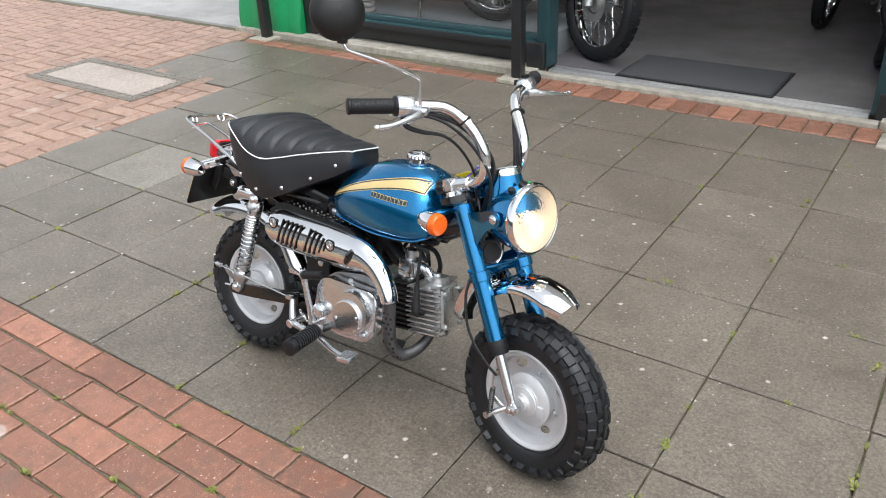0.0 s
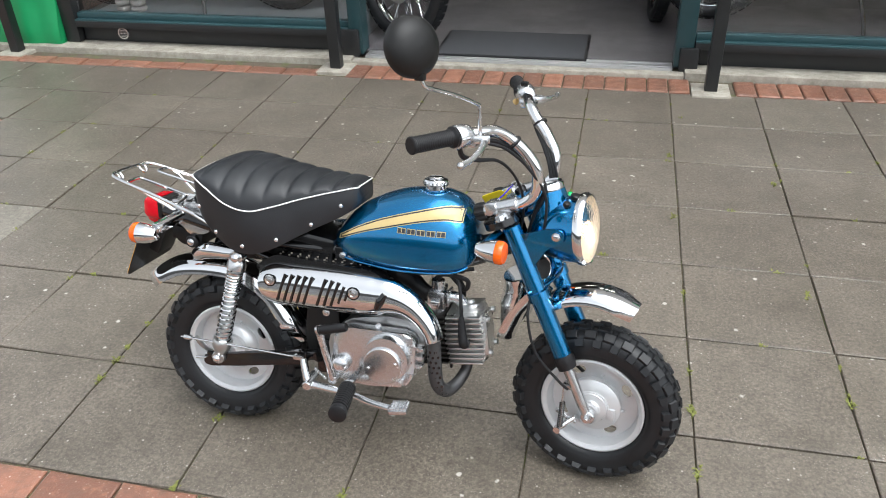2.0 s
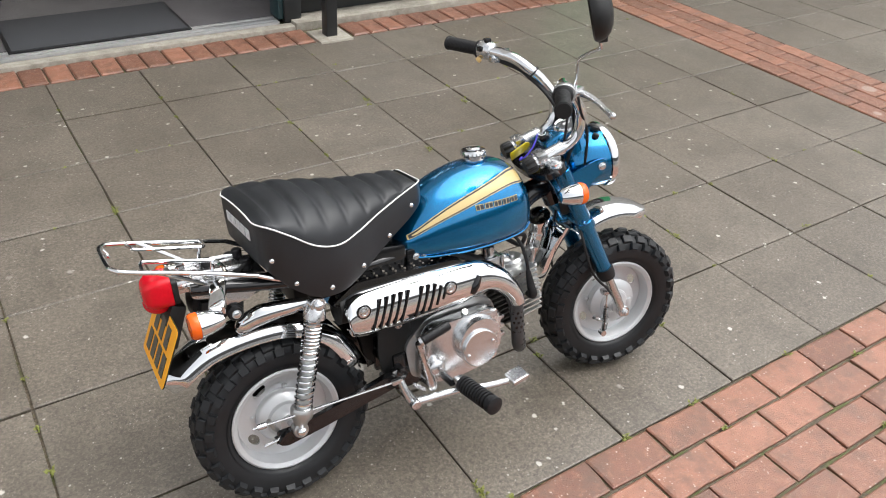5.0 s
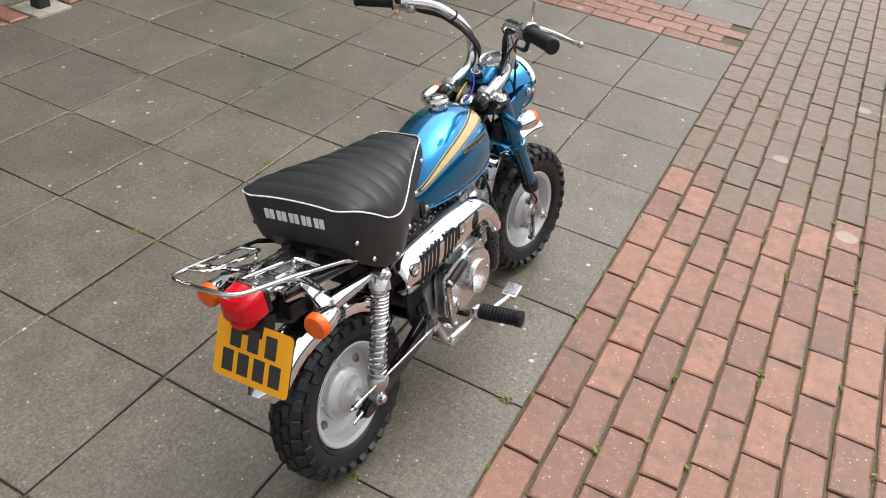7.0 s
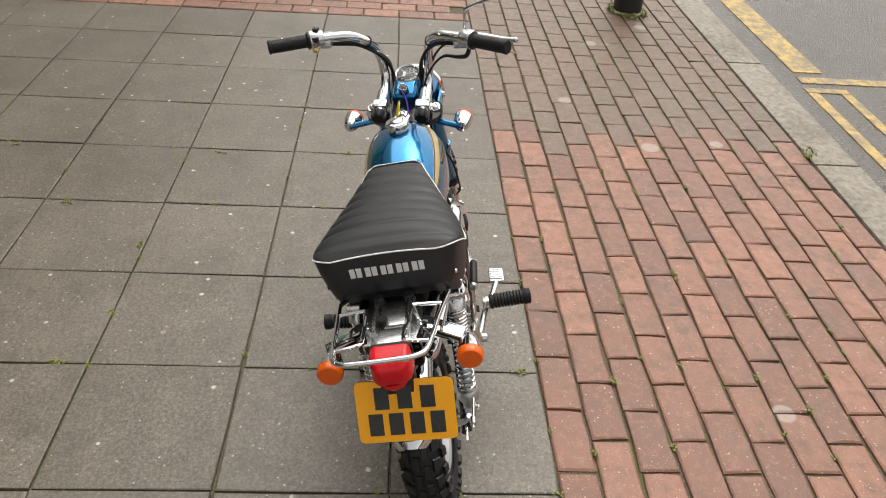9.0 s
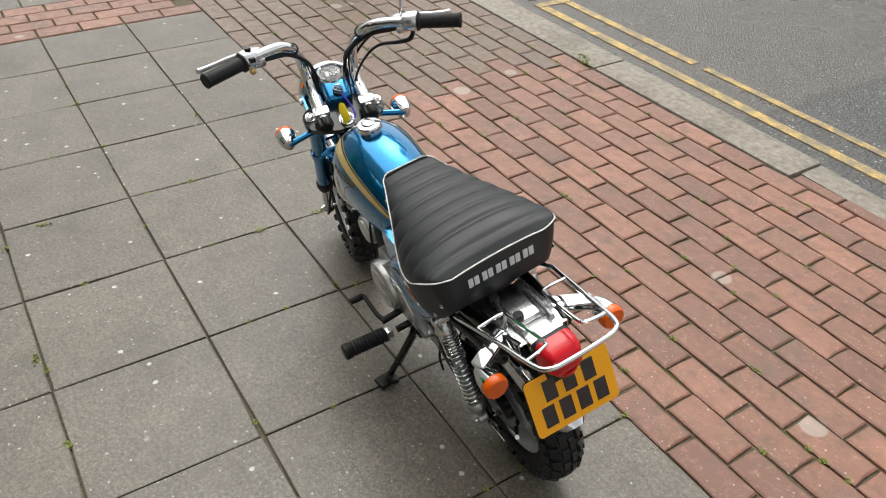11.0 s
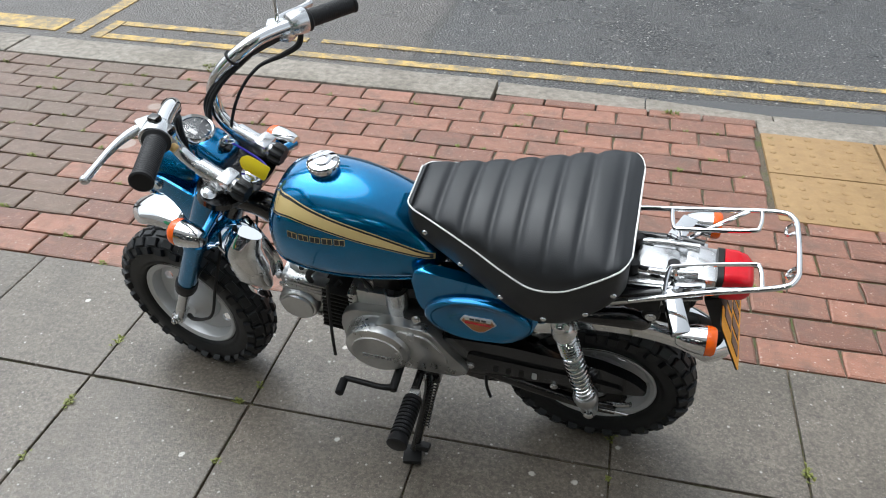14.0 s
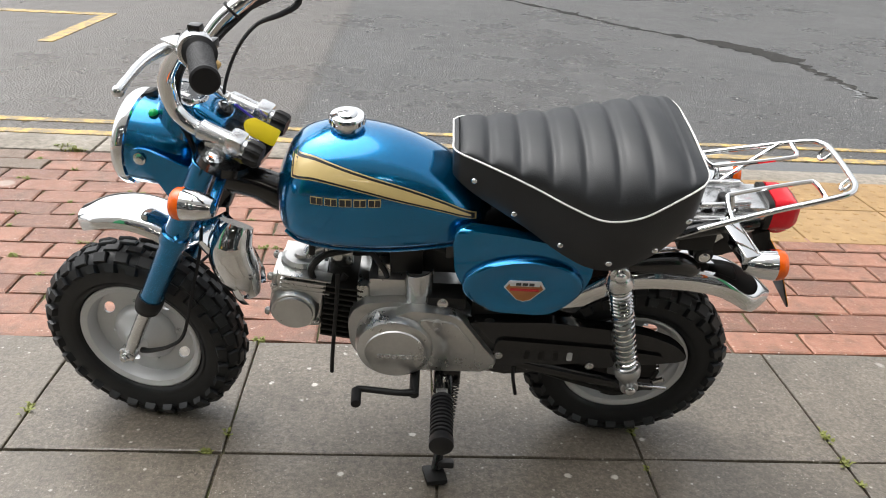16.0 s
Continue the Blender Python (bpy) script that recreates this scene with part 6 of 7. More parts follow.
for a in (0.3, 3.4):
    bm = B()
    lathe(bm, [(0.0042, 0), (0.0042, 0.002), (0.003, 0.003)], 14, along((0.434 + 0.034 * math.cos(a), -0.129, 0.272 + 0.034 * math.sin(a)), (0.434 + 0.034 * math.cos(a), -0.2, 0.272 + 0.034 * math.sin(a))))
    part("disc_screw", bm, STEEL, engine)
bm = B()
lathe(bm, [(0.013, 0.1), (0.02, 0.108), (0.0195, 0.116), (0.013, 0.121), (0.0001, 0.121)], 24, Matrix.Translation((0.325, 0, 0.252)) @ pose(0, 0, 0, 90, 0, 0))
part("oil_filler_cap", bm, ALLOY2, engine)
# magneto side
bm = B()
prism(bm, rounded([(0.405, 0.368), (0.325, 0.362), (0.272, 0.285), (0.246, 0.248), (0.262, 0.226), (0.42, 0.222), (0.49, 0.252), (0.49, 0.33)], 0.014), 0.08, 0.108, 0.006, 3)
lathe(bm, [(0.072, 0.08), (0.070, 0.110), (0.066, 0.123), (0.058, 0.128)], 52, Matrix.Translation((0.434, 0, 0.285)) @ pose(0, 0, 0, -90, 0, 0))
prism(bm, rounded([(0.392, 0.352), (0.330, 0.347), (0.288, 0.286), (0.292, 0.245), (0.37, 0.236)], 0.012), 0.107, 0.113, 0.003)
prism(bm, rounded([(0.352, 0.332), (0.368, 0.332), (0.368, 0.352), (0.352, 0.352)], 0.006), 0.107, 0.118, 0.003)
RAISE = Matrix.Translation((0, 0, 0.003))
part("magneto_cover", bm, CASTING, engine, "cast magneto cover with a raised disc", m=RAISE)
bm = B()
lathe(bm, [(0.055, 0.127), (0.053, 0.131), (0.0001, 0.1315)], 44, Matrix.Translation((0.432, 0, 0.282)) @ pose(0, 0, 0, -90, 0, 0))
part("magneto_disc", bm, CASTING, engine, m=RAISE)
for k in range(5):
    bm = B()
    box(bm, (0.458 - k * 0.013, 0.1318, 0.276), (0.0105, 0.0012, 0.009), 0.0003, seg=1)
    part("cast_mark", bm, ALLOY2, engine, m=RAISE)
# cylinder and head lie along a slightly rising axis
cyl = Matrix.Translation((0.500, 0.0, 0.316)) @ pose(0, 0, 0, 0, -8, 0)
for k in range(10):
    bm = B()
    box(bm, (0.034, 0, -0.0585 + k * 0.013), (0.066, 0.122, 0.0045), 0.0015)
    part("cylinder_fin", bm, SOOT, engine, m=cyl)
bm = B()
box(bm, (0.034, 0, 0), (0.07, 0.09, 0.105), 0.01)
part("cylinder", bm, SOOT, engine, "blackened finned cylinder", m=cyl)
bm = B()
box(bm, (0.112, 0.0, 0.002), (0.09, 0.092, 0.118), 0.012)
box(bm, (0.154, 0.0, 0.002), (0.02, 0.08, 0.1), 0.008)
box(bm, (0.108, 0.02, 0.032), (0.078, 0.07, 0.05), 0.01)
for z in (-0.04, 0.044):
    for y in (-0.036, 0.036):
        lathe(bm, [(0.008, 0), (0.008, 0.006), (0.005, 0.009)], 8, Matrix.Translation((0.163, y, z)) @ pose(0, 0, 0, 0, 90, 0))
part("cylinder_head", bm, CASTING, engine, "cast alloy finned cylinder head", m=cyl)
for z, s in ((0.058, 1), (-0.055, -1)):
    bm = B()
    lathe(bm, [(0.034, 0.0), (0.034, 0.012), (0.028, 0.018), (0.012, 0.018), (0.010, 0.024), (0.0001, 0.024)], 20, Matrix.Translation((0.12, 0, z)) @ pose(0, 0, 0, 0 if s > 0 else 180, 0, 0))
    part("tappet_cap", bm, CASTING, engine, m=cyl)
for k in range(10):
    bm = B()
    box(bm, (0.112, -0.052, -0.056 + k * 0.0125), (0.094 - 0.003 * abs(k - 4.5), 0.034, 0.0042), 0.0015)
    part("head_fin", bm, CASTING, engine, m=cyl)
for k in range(4):
    bm = B()
    box(bm, (0.103, 0.042, 0.036 + k * 0.0095), (0.088, 0.03, 0.0035), 0.0012)
    part("head_fin", bm, CASTING, engine, m=cyl)
bm = B()
lathe(bm, [(0.044, 0.04), (0.043, 0.062), (0.039, 0.068)], 40, cyl @ Matrix.Translation((0.118, 0, -0.008)) @ pose(0, 0, 0, -90, 0, 0))
lathe(bm, [(0.036, 0.066), (0.034, 0.073), (0.0001, 0.075)], 40, cyl @ Matrix.Translation((0.118, 0, -0.008)) @ pose(0, 0, 0, -90, 0, 0))
part("cam_cover", bm, CASTING, engine, "round cast cam cover")
for x, z in ((0.078, -0.04), (0.076, 0.025), (0.158, 0.03)):
    bm = B()
    bolt(bm, cyl @ Vector((x, 0.045, z)), (0, 1, 0), 0.005, 0.006)
    part("cover_bolt", bm, STEEL, engine)
# spark plug cap and lead
bm = B()
tube(bm, [(0.617, -0.07, 0.33), (0.615, -0.094, 0.336), (0.61, -0.092, 0.362), (0.606, -0.088, 0.40)], [0.009, 0.0115, 0.010, 0.006], 10)
tube(bm, [(0.606, -0.088, 0.40), (0.603, -0.085, 0.43), (0.595, -0.07, 0.47), (0.575, -0.05, 0.495), (0.54, -0.03, 0.505)], 0.0042, 8)
part("plug_lead", bm, RUBBER, engine)
# carburettor, inlet and hoses
bm = B()
box(bm, (0.535, -0.02, 0.415), (0.042, 0.05, 0.046), 0.006)
rod(bm, (0.535, -0.02, 0.435), (0.535, -0.02, 0.462), 0.0165, bevel=0.002)
rod(bm, (0.535, -0.02, 0.375), (0.535, -0.02, 0.396), 0.019, bevel=0.003)
rod(bm, (0.525, -0.05, 0.412), (0.545, -0.05, 0.412), 0.007)
rod(bm, (0.540, 0.004, 0.42), (0.540, 0.018, 0.421), 0.009, n=10)
rod(bm, (0.522, 0.004, 0.405), (0.522, 0.012, 0.405), 0.005, n=8)
box(bm, (0.562, -0.018, 0.42), (0.008, 0.055, 0.035), 0.003)
part("carburettor", bm, ALLOY2, engine, "small cast carburettor")
bm = B()
tube(bm, [(0.555, -0.018, 0.42), (0.575, -0.016, 0.420), (0.592, -0.01, 0.408), (0.602, -0.002, 0.38)], [0.015, 0.014, 0.0145, 0.019], 14)
part("inlet_pipe", bm, ALLOY2, engine)
bm = B()
tube(bm, [(0.515, -0.02, 0.42), (0.49, -0.015, 0.43), (0.46, 0.0, 0.445), (0.43, 0.0, 0.455)], [0.018, 0.022, 0.027, 0.03], 14)
part("intake_hose", bm, RUBBER, engine)
for pts, r in (([(0.535, -0.02, 0.462), (0.545, -0.035, 0.478), (0.575, -0.06, 0.488), (0.612, -0.065, 0.482), (0.606, -0.055, 0.456), (0.58, -0.045, 0.472), (0.555, -0.03, 0.49)], 0.0055),
               ([(0.515, 0.02, 0.44), (0.53, 0.045, 0.452), (0.56, 0.056, 0.448), (0.583, 0.052, 0.415), (0.575, 0.045, 0.38), (0.545, 0.042, 0.372), (0.525, 0.03, 0.39)], 0.0062),
               ([(0.535, 0.07, 0.42), (0.538, 0.082, 0.36), (0.548, 0.085, 0.25), (0.552, 0.085, 0.19)], 0.0038),
               ([(0.573, 0.08, 0.505), (0.575, 0.082, 0.47)], 0.0055),
               ([(0.215, 0.085, 0.235), (0.212, 0.098, 0.205), (0.204, 0.1, 0.165)], 0.0035)):
    bm = B()
    tube(bm, pts, r, 8)
    part("rubber_hose", bm, RUBBER, engine)
for pts in ([(0.62, 0.02, 0.50), (0.52, 0.04, 0.488), (0.42, 0.045, 0.485), (0.34, 0.06, 0.47)], [(0.62, -0.03, 0.50), (0.5, -0.06, 0.485), (0.4, -0.055, 0.49), (0.33, -0.06, 0.5)], [(0.60, 0.03, 0.49), (0.5, 0.05, 0.475), (0.46, 0.055, 0.43), (0.45, 0.05, 0.40)]):
    bm = B()
    tube(bm, pts, 0.005, 8)
    part("wiring_loom", bm, RUBBER, engine)
bm = B()
lathe(bm, [(0.028, 0), (0.03, 0.01), (0.03, 0.03), (0.022, 0.045)], 24, along((0.744, -0.026, 0.5175), (0.787, -0.054, 0.5295)))
part("horn", bm, MATT, engine)
bm = B()
lathe(bm, [(0.03, 0.0), (0.033, 0.004), (0.03, 0.01), (0.024, 0.006)], 26, along((0.768, -0.0415, 0.5242), (0.790, -0.0558, 0.5303)), (False, False))
part("horn_rim", bm, CHROME, engine)

# ---- exhaust ----
bm = B()
tube(bm, [(0.612, -0.005, 0.275), (0.611, -0.02, 0.245), (0.598, -0.050, 0.218), (0.577, -0.086, 0.207), (0.559, -0.110, 0.234), (0.553, -0.118, 0.29), (0.548, -0.120, 0.345), (0.525, -0.118, 0.392), (0.48, -0.108, 0.428), (0.42, -0.1, 0.438)], [0.0125, 0.013, 0.0145, 0.0165, 0.0168, 0.0165, 0.017, 0.021, 0.024, 0.028], 18)
exhaust = P("exhaust", bm, HOTBLACK, label="high level exhaust with a slotted chrome heat shield")
bm = B()
prism(bm, rounded([(-0.028, 0), (0, 0.021), (0.028, 0), (0, -0.021)], 0.01), -0.003, 0.003, 0.001)
bm.transform(Matrix.Translation((0.6115, -0.009, 0.263)) @ pose(0, 0, 0, 90, 0, 35))
part("header_flange", bm, MATT, exhaust)
for sgn in (1, -1):
    bm = B()
    bolt(bm, (0.6115 + sgn * 0.018, -0.009 + sgn * 0.0126, 0.26), (0, 0, -1), 0.006, 0.009)
    part("flange_nut", bm, STEEL, exhaust)
bm = B()
tube(bm, [(0.44, -0.088, 0.440), (0.40, -0.085, 0.442), (0.20, -0.085, 0.448), (0.12, -0.088, 0.45)], [0.03, 0.037, 0.038, 0.034], 20)
part("silencer", bm, SOOT, exhaust, "black silencer body")
# black discs paint in the lower heat guard's dark holes, down the pipe and round its bend
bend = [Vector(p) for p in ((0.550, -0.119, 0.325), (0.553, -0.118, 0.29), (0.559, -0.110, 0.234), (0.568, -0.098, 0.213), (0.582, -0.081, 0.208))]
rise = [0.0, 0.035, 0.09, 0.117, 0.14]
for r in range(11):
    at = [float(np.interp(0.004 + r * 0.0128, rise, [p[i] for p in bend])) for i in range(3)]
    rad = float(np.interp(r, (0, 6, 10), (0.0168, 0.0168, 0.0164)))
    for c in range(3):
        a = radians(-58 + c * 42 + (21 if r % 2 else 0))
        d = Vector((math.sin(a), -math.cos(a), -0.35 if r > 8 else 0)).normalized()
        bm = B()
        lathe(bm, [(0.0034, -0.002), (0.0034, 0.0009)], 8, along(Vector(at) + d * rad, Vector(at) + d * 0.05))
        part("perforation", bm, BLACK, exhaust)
# chrome shield: a bowed plate along the pipe
SH = [(0.128, 0.432, 0.025), (0.138, 0.433, 0.044), (0.167, 0.433, 0.053), (0.25, 0.433, 0.054), (0.33, 0.433, 0.053), (0.40, 0.433, 0.050), (0.45, 0.435, 0.043), (0.49, 0.424, 0.034), (0.522, 0.399, 0.028), (0.542, 0.371, 0.0235), (0.5515, 0.345, 0.0205)]
path = smooth_path([(x, 0, z) for x, z, h in SH], 6)
hs = [float(np.interp(i / (len(path) - 1) * (len(SH) - 1), range(len(SH)), [h for _, _, h in SH])) for i in range(len(path))]
rings = []
for i, p in enumerate(path):
    a, b = path[max(i - 1, 0)], path[min(i + 1, len(path) - 1)]
    d = (b - a).normalized()
    nrm = Vector((-d.z, 0, d.x))
    outer = []
    for t in np.linspace(-1, 1, 17):
        bow = 0.148 - 0.032 * abs(t) ** 3.0 - (0.004 if i in (0, 1, len(path) - 1) else 0)
        outer.append(p + nrm * (hs[i] * (t if abs(t) < 0.95 else math.copysign(0.97, t))) + Vector((0, -bow, 0)))
    inner = [q + Vector((0, 0.003, 0)) for q in outer[::-1]]
    rings.append(outer + inner)
bm = B()
loft(bm, rings)
part("heat_shield", bm, CHROME, exhaust, "chrome heat shield with slanted slots", angle=50)
# solid black bars laid on the shield paint the dark of its slots
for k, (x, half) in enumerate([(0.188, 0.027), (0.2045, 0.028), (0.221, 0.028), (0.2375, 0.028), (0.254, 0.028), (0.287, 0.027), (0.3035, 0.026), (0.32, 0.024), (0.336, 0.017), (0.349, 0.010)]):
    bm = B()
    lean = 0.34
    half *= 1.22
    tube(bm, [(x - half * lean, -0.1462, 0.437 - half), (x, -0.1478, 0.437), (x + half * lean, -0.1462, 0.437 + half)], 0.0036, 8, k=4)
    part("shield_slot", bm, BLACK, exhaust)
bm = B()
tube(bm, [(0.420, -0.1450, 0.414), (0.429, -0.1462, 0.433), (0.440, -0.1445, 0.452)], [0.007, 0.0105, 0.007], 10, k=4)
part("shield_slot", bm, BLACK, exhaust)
for x, z in ((0.160, 0.452), (0.365, 0.445)):
    bm = B()
    lathe(bm, [(0.012, 0.0), (0.0125, 0.002), (0.008, 0.003), (0.0065, 0.001)], 20, along((x, -0.147, z), (x, -0.2, z)))
    bolt(bm, (x, -0.1475, z), (0, -1, 0), 0.005, 0.003)
    part("shield_screw", bm, STEEL, exhaust)
    bm = B()
    lathe(bm, [(0.0128, 0.0), (0.0158, 0.0016), (0.0128, 0.0022)], 22, along((x, -0.1468, z), (x, -0.2, z)), (False, False))
    part("screw_ring", bm, BLACK, exhaust)
bm = B()
prism(bm, rounded([(0.10, 0.465), (0.16, 0.505), (0.40, 0.492), (0.47, 0.455), (0.45, 0.44), (0.16, 0.46)], 0.015), -0.112, -0.075, 0.006)
part("upper_shroud", bm, BLACK, exhaust, "gloss black perforated upper shroud")
# small grey pegs drawn as the holes of the shroud
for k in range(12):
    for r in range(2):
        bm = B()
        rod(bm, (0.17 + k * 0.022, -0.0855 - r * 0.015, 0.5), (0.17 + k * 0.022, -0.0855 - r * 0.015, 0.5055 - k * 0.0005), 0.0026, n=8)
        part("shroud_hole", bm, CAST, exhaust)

# ---- side cover on the left ----
bm = B()
prism(bm, rounded([(0.345, 0.555), (0.335, 0.455), (0.30, 0.41), (0.27, 0.382), (0.17, 0.378), (0.125, 0.42), (0.108, 0.475), (0.115, 0.51), (0.17, 0.53), (0.25, 0.545)], 0.03, 6), 0.085, 0.112, 0.01, 3)
side = P("side_cover", bm, BLUE, label="blue side cover with a raised oval")
bm = B()
ov = []
for s, y in ((1.0, 0.108), (0.985, 0.120), (0.93, 0.1255), (0.82, 0.125), (0.72, 0.121), (0.4, 0.122), (0.05, 0.1225)):
    ov.append([(0.222 + 0.102 * s * math.cos(a), y, 0.447 + 0.058 * s * math.sin(a) - 0.04 * 0.1 * math.cos(a)) for a in np.linspace(0, 2 * math.pi, 48, False)])
loft(bm, ov)
part("raised_oval", bm, BLUE, side, angle=60)
bc = (0.219, 0.1235, 0.441)
for s, y, mat, nm in ((1.0, 0.0, WHITE, "badge"), (0.9, 0.0009, COPPER, "badge_foil")):
    bm = B()
    prism(bm, [(bc[0] + dx * s, bc[2] + dz * s) for dx, dz in ((-0.026, 0.021), (0.026, 0.021), (0.0345, 0.006), (0.012, -0.020), (0.0, -0.024), (-0.012, -0.020), (-0.0345, 0.006))], bc[1] + y - 0.002, bc[1] + y, 0.0)
    part(nm, bm, mat, side, "pale shield badge with a copper foil field" if nm == "badge" else "")
bm = B()
box(bm, (bc[0], bc[1] + 0.001, bc[2] + 0.0155), (0.05, 0.0016, 0.0095), 0.0002, seg=1)
part("badge_band", bm, WHITE, side)
for k in range(3):
    bm = B()
    box(bm, (bc[0] + 0.011 - 0.011 * k, bc[1] + 0.0022, bc[2] + 0.0155), (0.0085, 0.0008, 0.0055), 0.0)
    part("badge_bar", bm, DECAL, side)
bm = B()
box(bm, (bc[0], bc[1] + 0.0015, bc[2] + 0.003), (0.048, 0.0008, 0.005), 0.0)
part("badge_bar", bm, REDPAINT, side)

# ---- controls low down ----
bm = B()
rod(bm, (0.352, -0.15, 0.212), (0.352, 0.15, 0.212), 0.009)
box(bm, (0.345, 0, 0.205), (0.07, 0.09, 0.016), 0.005)
pegs = P("footrest_bar", bm, BLACK, label="black footrest bar with ribbed rubber pegs")
for a, b in (((0.362, -0.180, 0.222), (0.378, -0.305, 0.213)), ((0.345, 0.185, 0.226), (0.345, 0.318, 0.240))):
    a, b = Vector(a), Vector(b)
    L0 = (b - a).length
    prof = [(0.013, 0.0), (0.0195, 0.003)]
    for k in range(10):
        h = 0.008 + (L0 - 0.03) * k / 10
        prof += [(0.02, h), (0.02, h + 0.0048), (0.0165, h + 0.0058), (0.0165, h + 0.0075)]
    prof += [(0.0208, L0 - 0.018), (0.0208, L0 - 0.002), (0.018, L0), (0.0001, L0)]
    bm = B()
    lathe(bm, prof, 26, along(a, b))
    part("footpeg", bm, RUBBER, pegs, "ribbed black rubber footpeg")
    bm = B()
    box(bm, a - (b - a).normalized() * 0.008, (0.022, 0.022, 0.024), 0.004)
    rod(bm, a + Vector((-0.014, 0, -0.01)), a + Vector((0.014, 0, -0.01)), 0.005)
    part("peg_hinge", bm, STEEL, pegs)
# brake pedal
bm = B()
tube(bm, [(0.232, -0.115, 0.255), (0.24, -0.122, 0.225), (0.252, -0.126, 0.2), (0.285, -0.13, 0.196), (0.36, -0.145, 0.198), (0.42, -0.165, 0.196), (0.47, -0.178, 0.198)], [0.008, 0.009, 0.011, 0.0095, 0.0085, 0.008, 0.008], 12)
rod(bm, (0.252, -0.145, 0.198), (0.252, -0.09, 0.205), 0.012, bevel=0.002)
pedal = P("brake_pedal", bm, ALLOY2, label="bright steel brake pedal")
bm = B()
box(bm, (0.494, -0.18, 0.203), (0.045, 0.04, 0.012), 0.005, pose(0, 0, 0, 8, -12, 0))
for k in range(6):
    box(bm, (0.478 + k * 0.0062, -0.18, 0.2065 + 0.0013 * k), (0.0022, 0.034, 0.007), 0.0, pose(0, 0, 0, 8, -12, 0))
part("pedal_pad", bm, ALLOY2, pedal)
bm = B()
rod(bm, (0.228, -0.117, 0.258), (-0.098, -0.108, 0.262), 0.0028, n=8)
box(bm, (0.222, -0.117, 0.258), (0.026, 0.01, 0.012), 0.002)
rod(bm, (-0.07, -0.108, 0.2615), (-0.088, -0.108, 0.262), 0.007, n=12)
part("brake_rod", bm, STEEL, pedal)
bm = B()
tube(bm, [(-0.062, -0.1, 0.262), (-0.05, -0.09, 0.235), (-0.04, -0.07, 0.215)], 0.006, 8)
part("brake_arm", bm, ALLOY, pedal)
bm = B()
tube(bm, helix((0.262, -0.118, 0.236), (0.29, -0.115, 0.21), 0.0042, 9), 0.0011, 5, raw=True)
part("return_spring", bm, STEEL, pedal)
# kick starter
bm = B()
rod(bm, (0.308, -0.085, 0.215), (0.308, -0.140, 0.213), 0.012, bevel=0.002)
tube(bm, [(0.308, -0.132, 0.213), (0.30, -0.136, 0.25), (0.288, -0.142, 0.30), (0.280, -0.145, 0.338)], [0.0115, 0.009, 0.0085, 0.010], 12)
kick = P("kick_starter", bm, STEEL, label="chromed kick start lever")
bm = B()
rod(bm, (0.280, -0.15, 0.342), (0.286, -0.152, 0.345), 0.013)
part("kick_joint", bm, STEEL, kick)
bm = B()
lathe(bm, [(0.0085, 0), (0.0115, 0.003), (0.0115, 0.066), (0.0095, 0.07), (0.0001, 0.0705)], 18, along((0.284, -0.152, 0.344), (0.345, -0.156, 0.362)))
part("kick_rubber", bm, RUBBER, kick)
# gear lever
bm = B()
rod(bm, (0.395, 0.085, 0.222), (0.395, 0.150, 0.218), 0.009, bevel=0.002)
tube(bm, [(0.395, 0.142, 0.22), (0.42, 0.150, 0.225), (0.485, 0.150, 0.231), (0.497, 0.152, 0.231)], [0.008, 0.006, 0.006, 0.007], 10)
gear = P("gear_lever", bm, MATT, label="dark steel gear lever with a rubber toe peg")
bm = B()
lathe(bm, [(0.0065, 0), (0.009, 0.003), (0.009, 0.034), (0.0085, 0.037), (0.0001, 0.038)], 16, along((0.497, 0.152, 0.231), (0.494, 0.20, 0.236)))
part("toe_peg", bm, RUBBER, gear)
# side stand
bm = B()
box(bm, (0.335, 0.09, 0.205), (0.05, 0.03, 0.05), 0.008)
tube(bm, [(0.335, 0.098, 0.205), (0.332, 0.13, 0.175), (0.342, 0.19, 0.105), (0.348, 0.222, 0.068)], [0.012, 0.0095, 0.009, 0.01], 12)
stand = P("side_stand", bm, BLACK, label="black side stand, folded out")
bm = B()
box(bm, (0.350, 0.232, 0.062), (0.04, 0.055, 0.012), 0.005, pose(0, 0, 0, 13, 0, 12))
box(bm, (0.330, 0.214, 0.077), (0.03, 0.03, 0.014), 0.005, pose(0, 0, 0, 30, 0, 0))
part("stand_foot", bm, MATT, stand)
bm = B()
tube(bm, helix((0.318, 0.112, 0.2), (0.328, 0.185, 0.118), 0.006, 16, 10), 0.0014, 5, raw=True)
part("stand_spring", bm, SOOT, stand)
bm = B()
bolt(bm, (0.343, 0.106, 0.2), (0, 1, 0), 0.009, 0.008)
part("pivot_bolt", bm, STEEL, stand)
# front brake arm with its spring, and the speedometer drive on the other side
bm = B()
tube(bm, [(0.885, -0.055, 0.178), (0.868, -0.072, 0.168), (0.855, -0.084, 0.158)], [0.007, 0.007, 0.006], 10)
rod(bm, (0.855, -0.092, 0.158), (0.855, -0.076, 0.158), 0.008)
box(bm, (0.872, -0.064, 0.268), (0.03, 0.02, 0.014), 0.004)
rod(bm, (0.860, -0.084, 0.155), (0.862, -0.082, 0.27), 0.0022, n=8)
fb = P("front_brake_arm", bm, STEEL, label="front drum brake arm and cable end", steer=True)
bm = B()
tube(bm, helix((0.860, -0.084, 0.166), (0.862, -0.082, 0.232), 0.0058, 13, 10), 0.0013, 5, raw=True)
part("return_spring", bm, BLACK, fb, m=STEER)
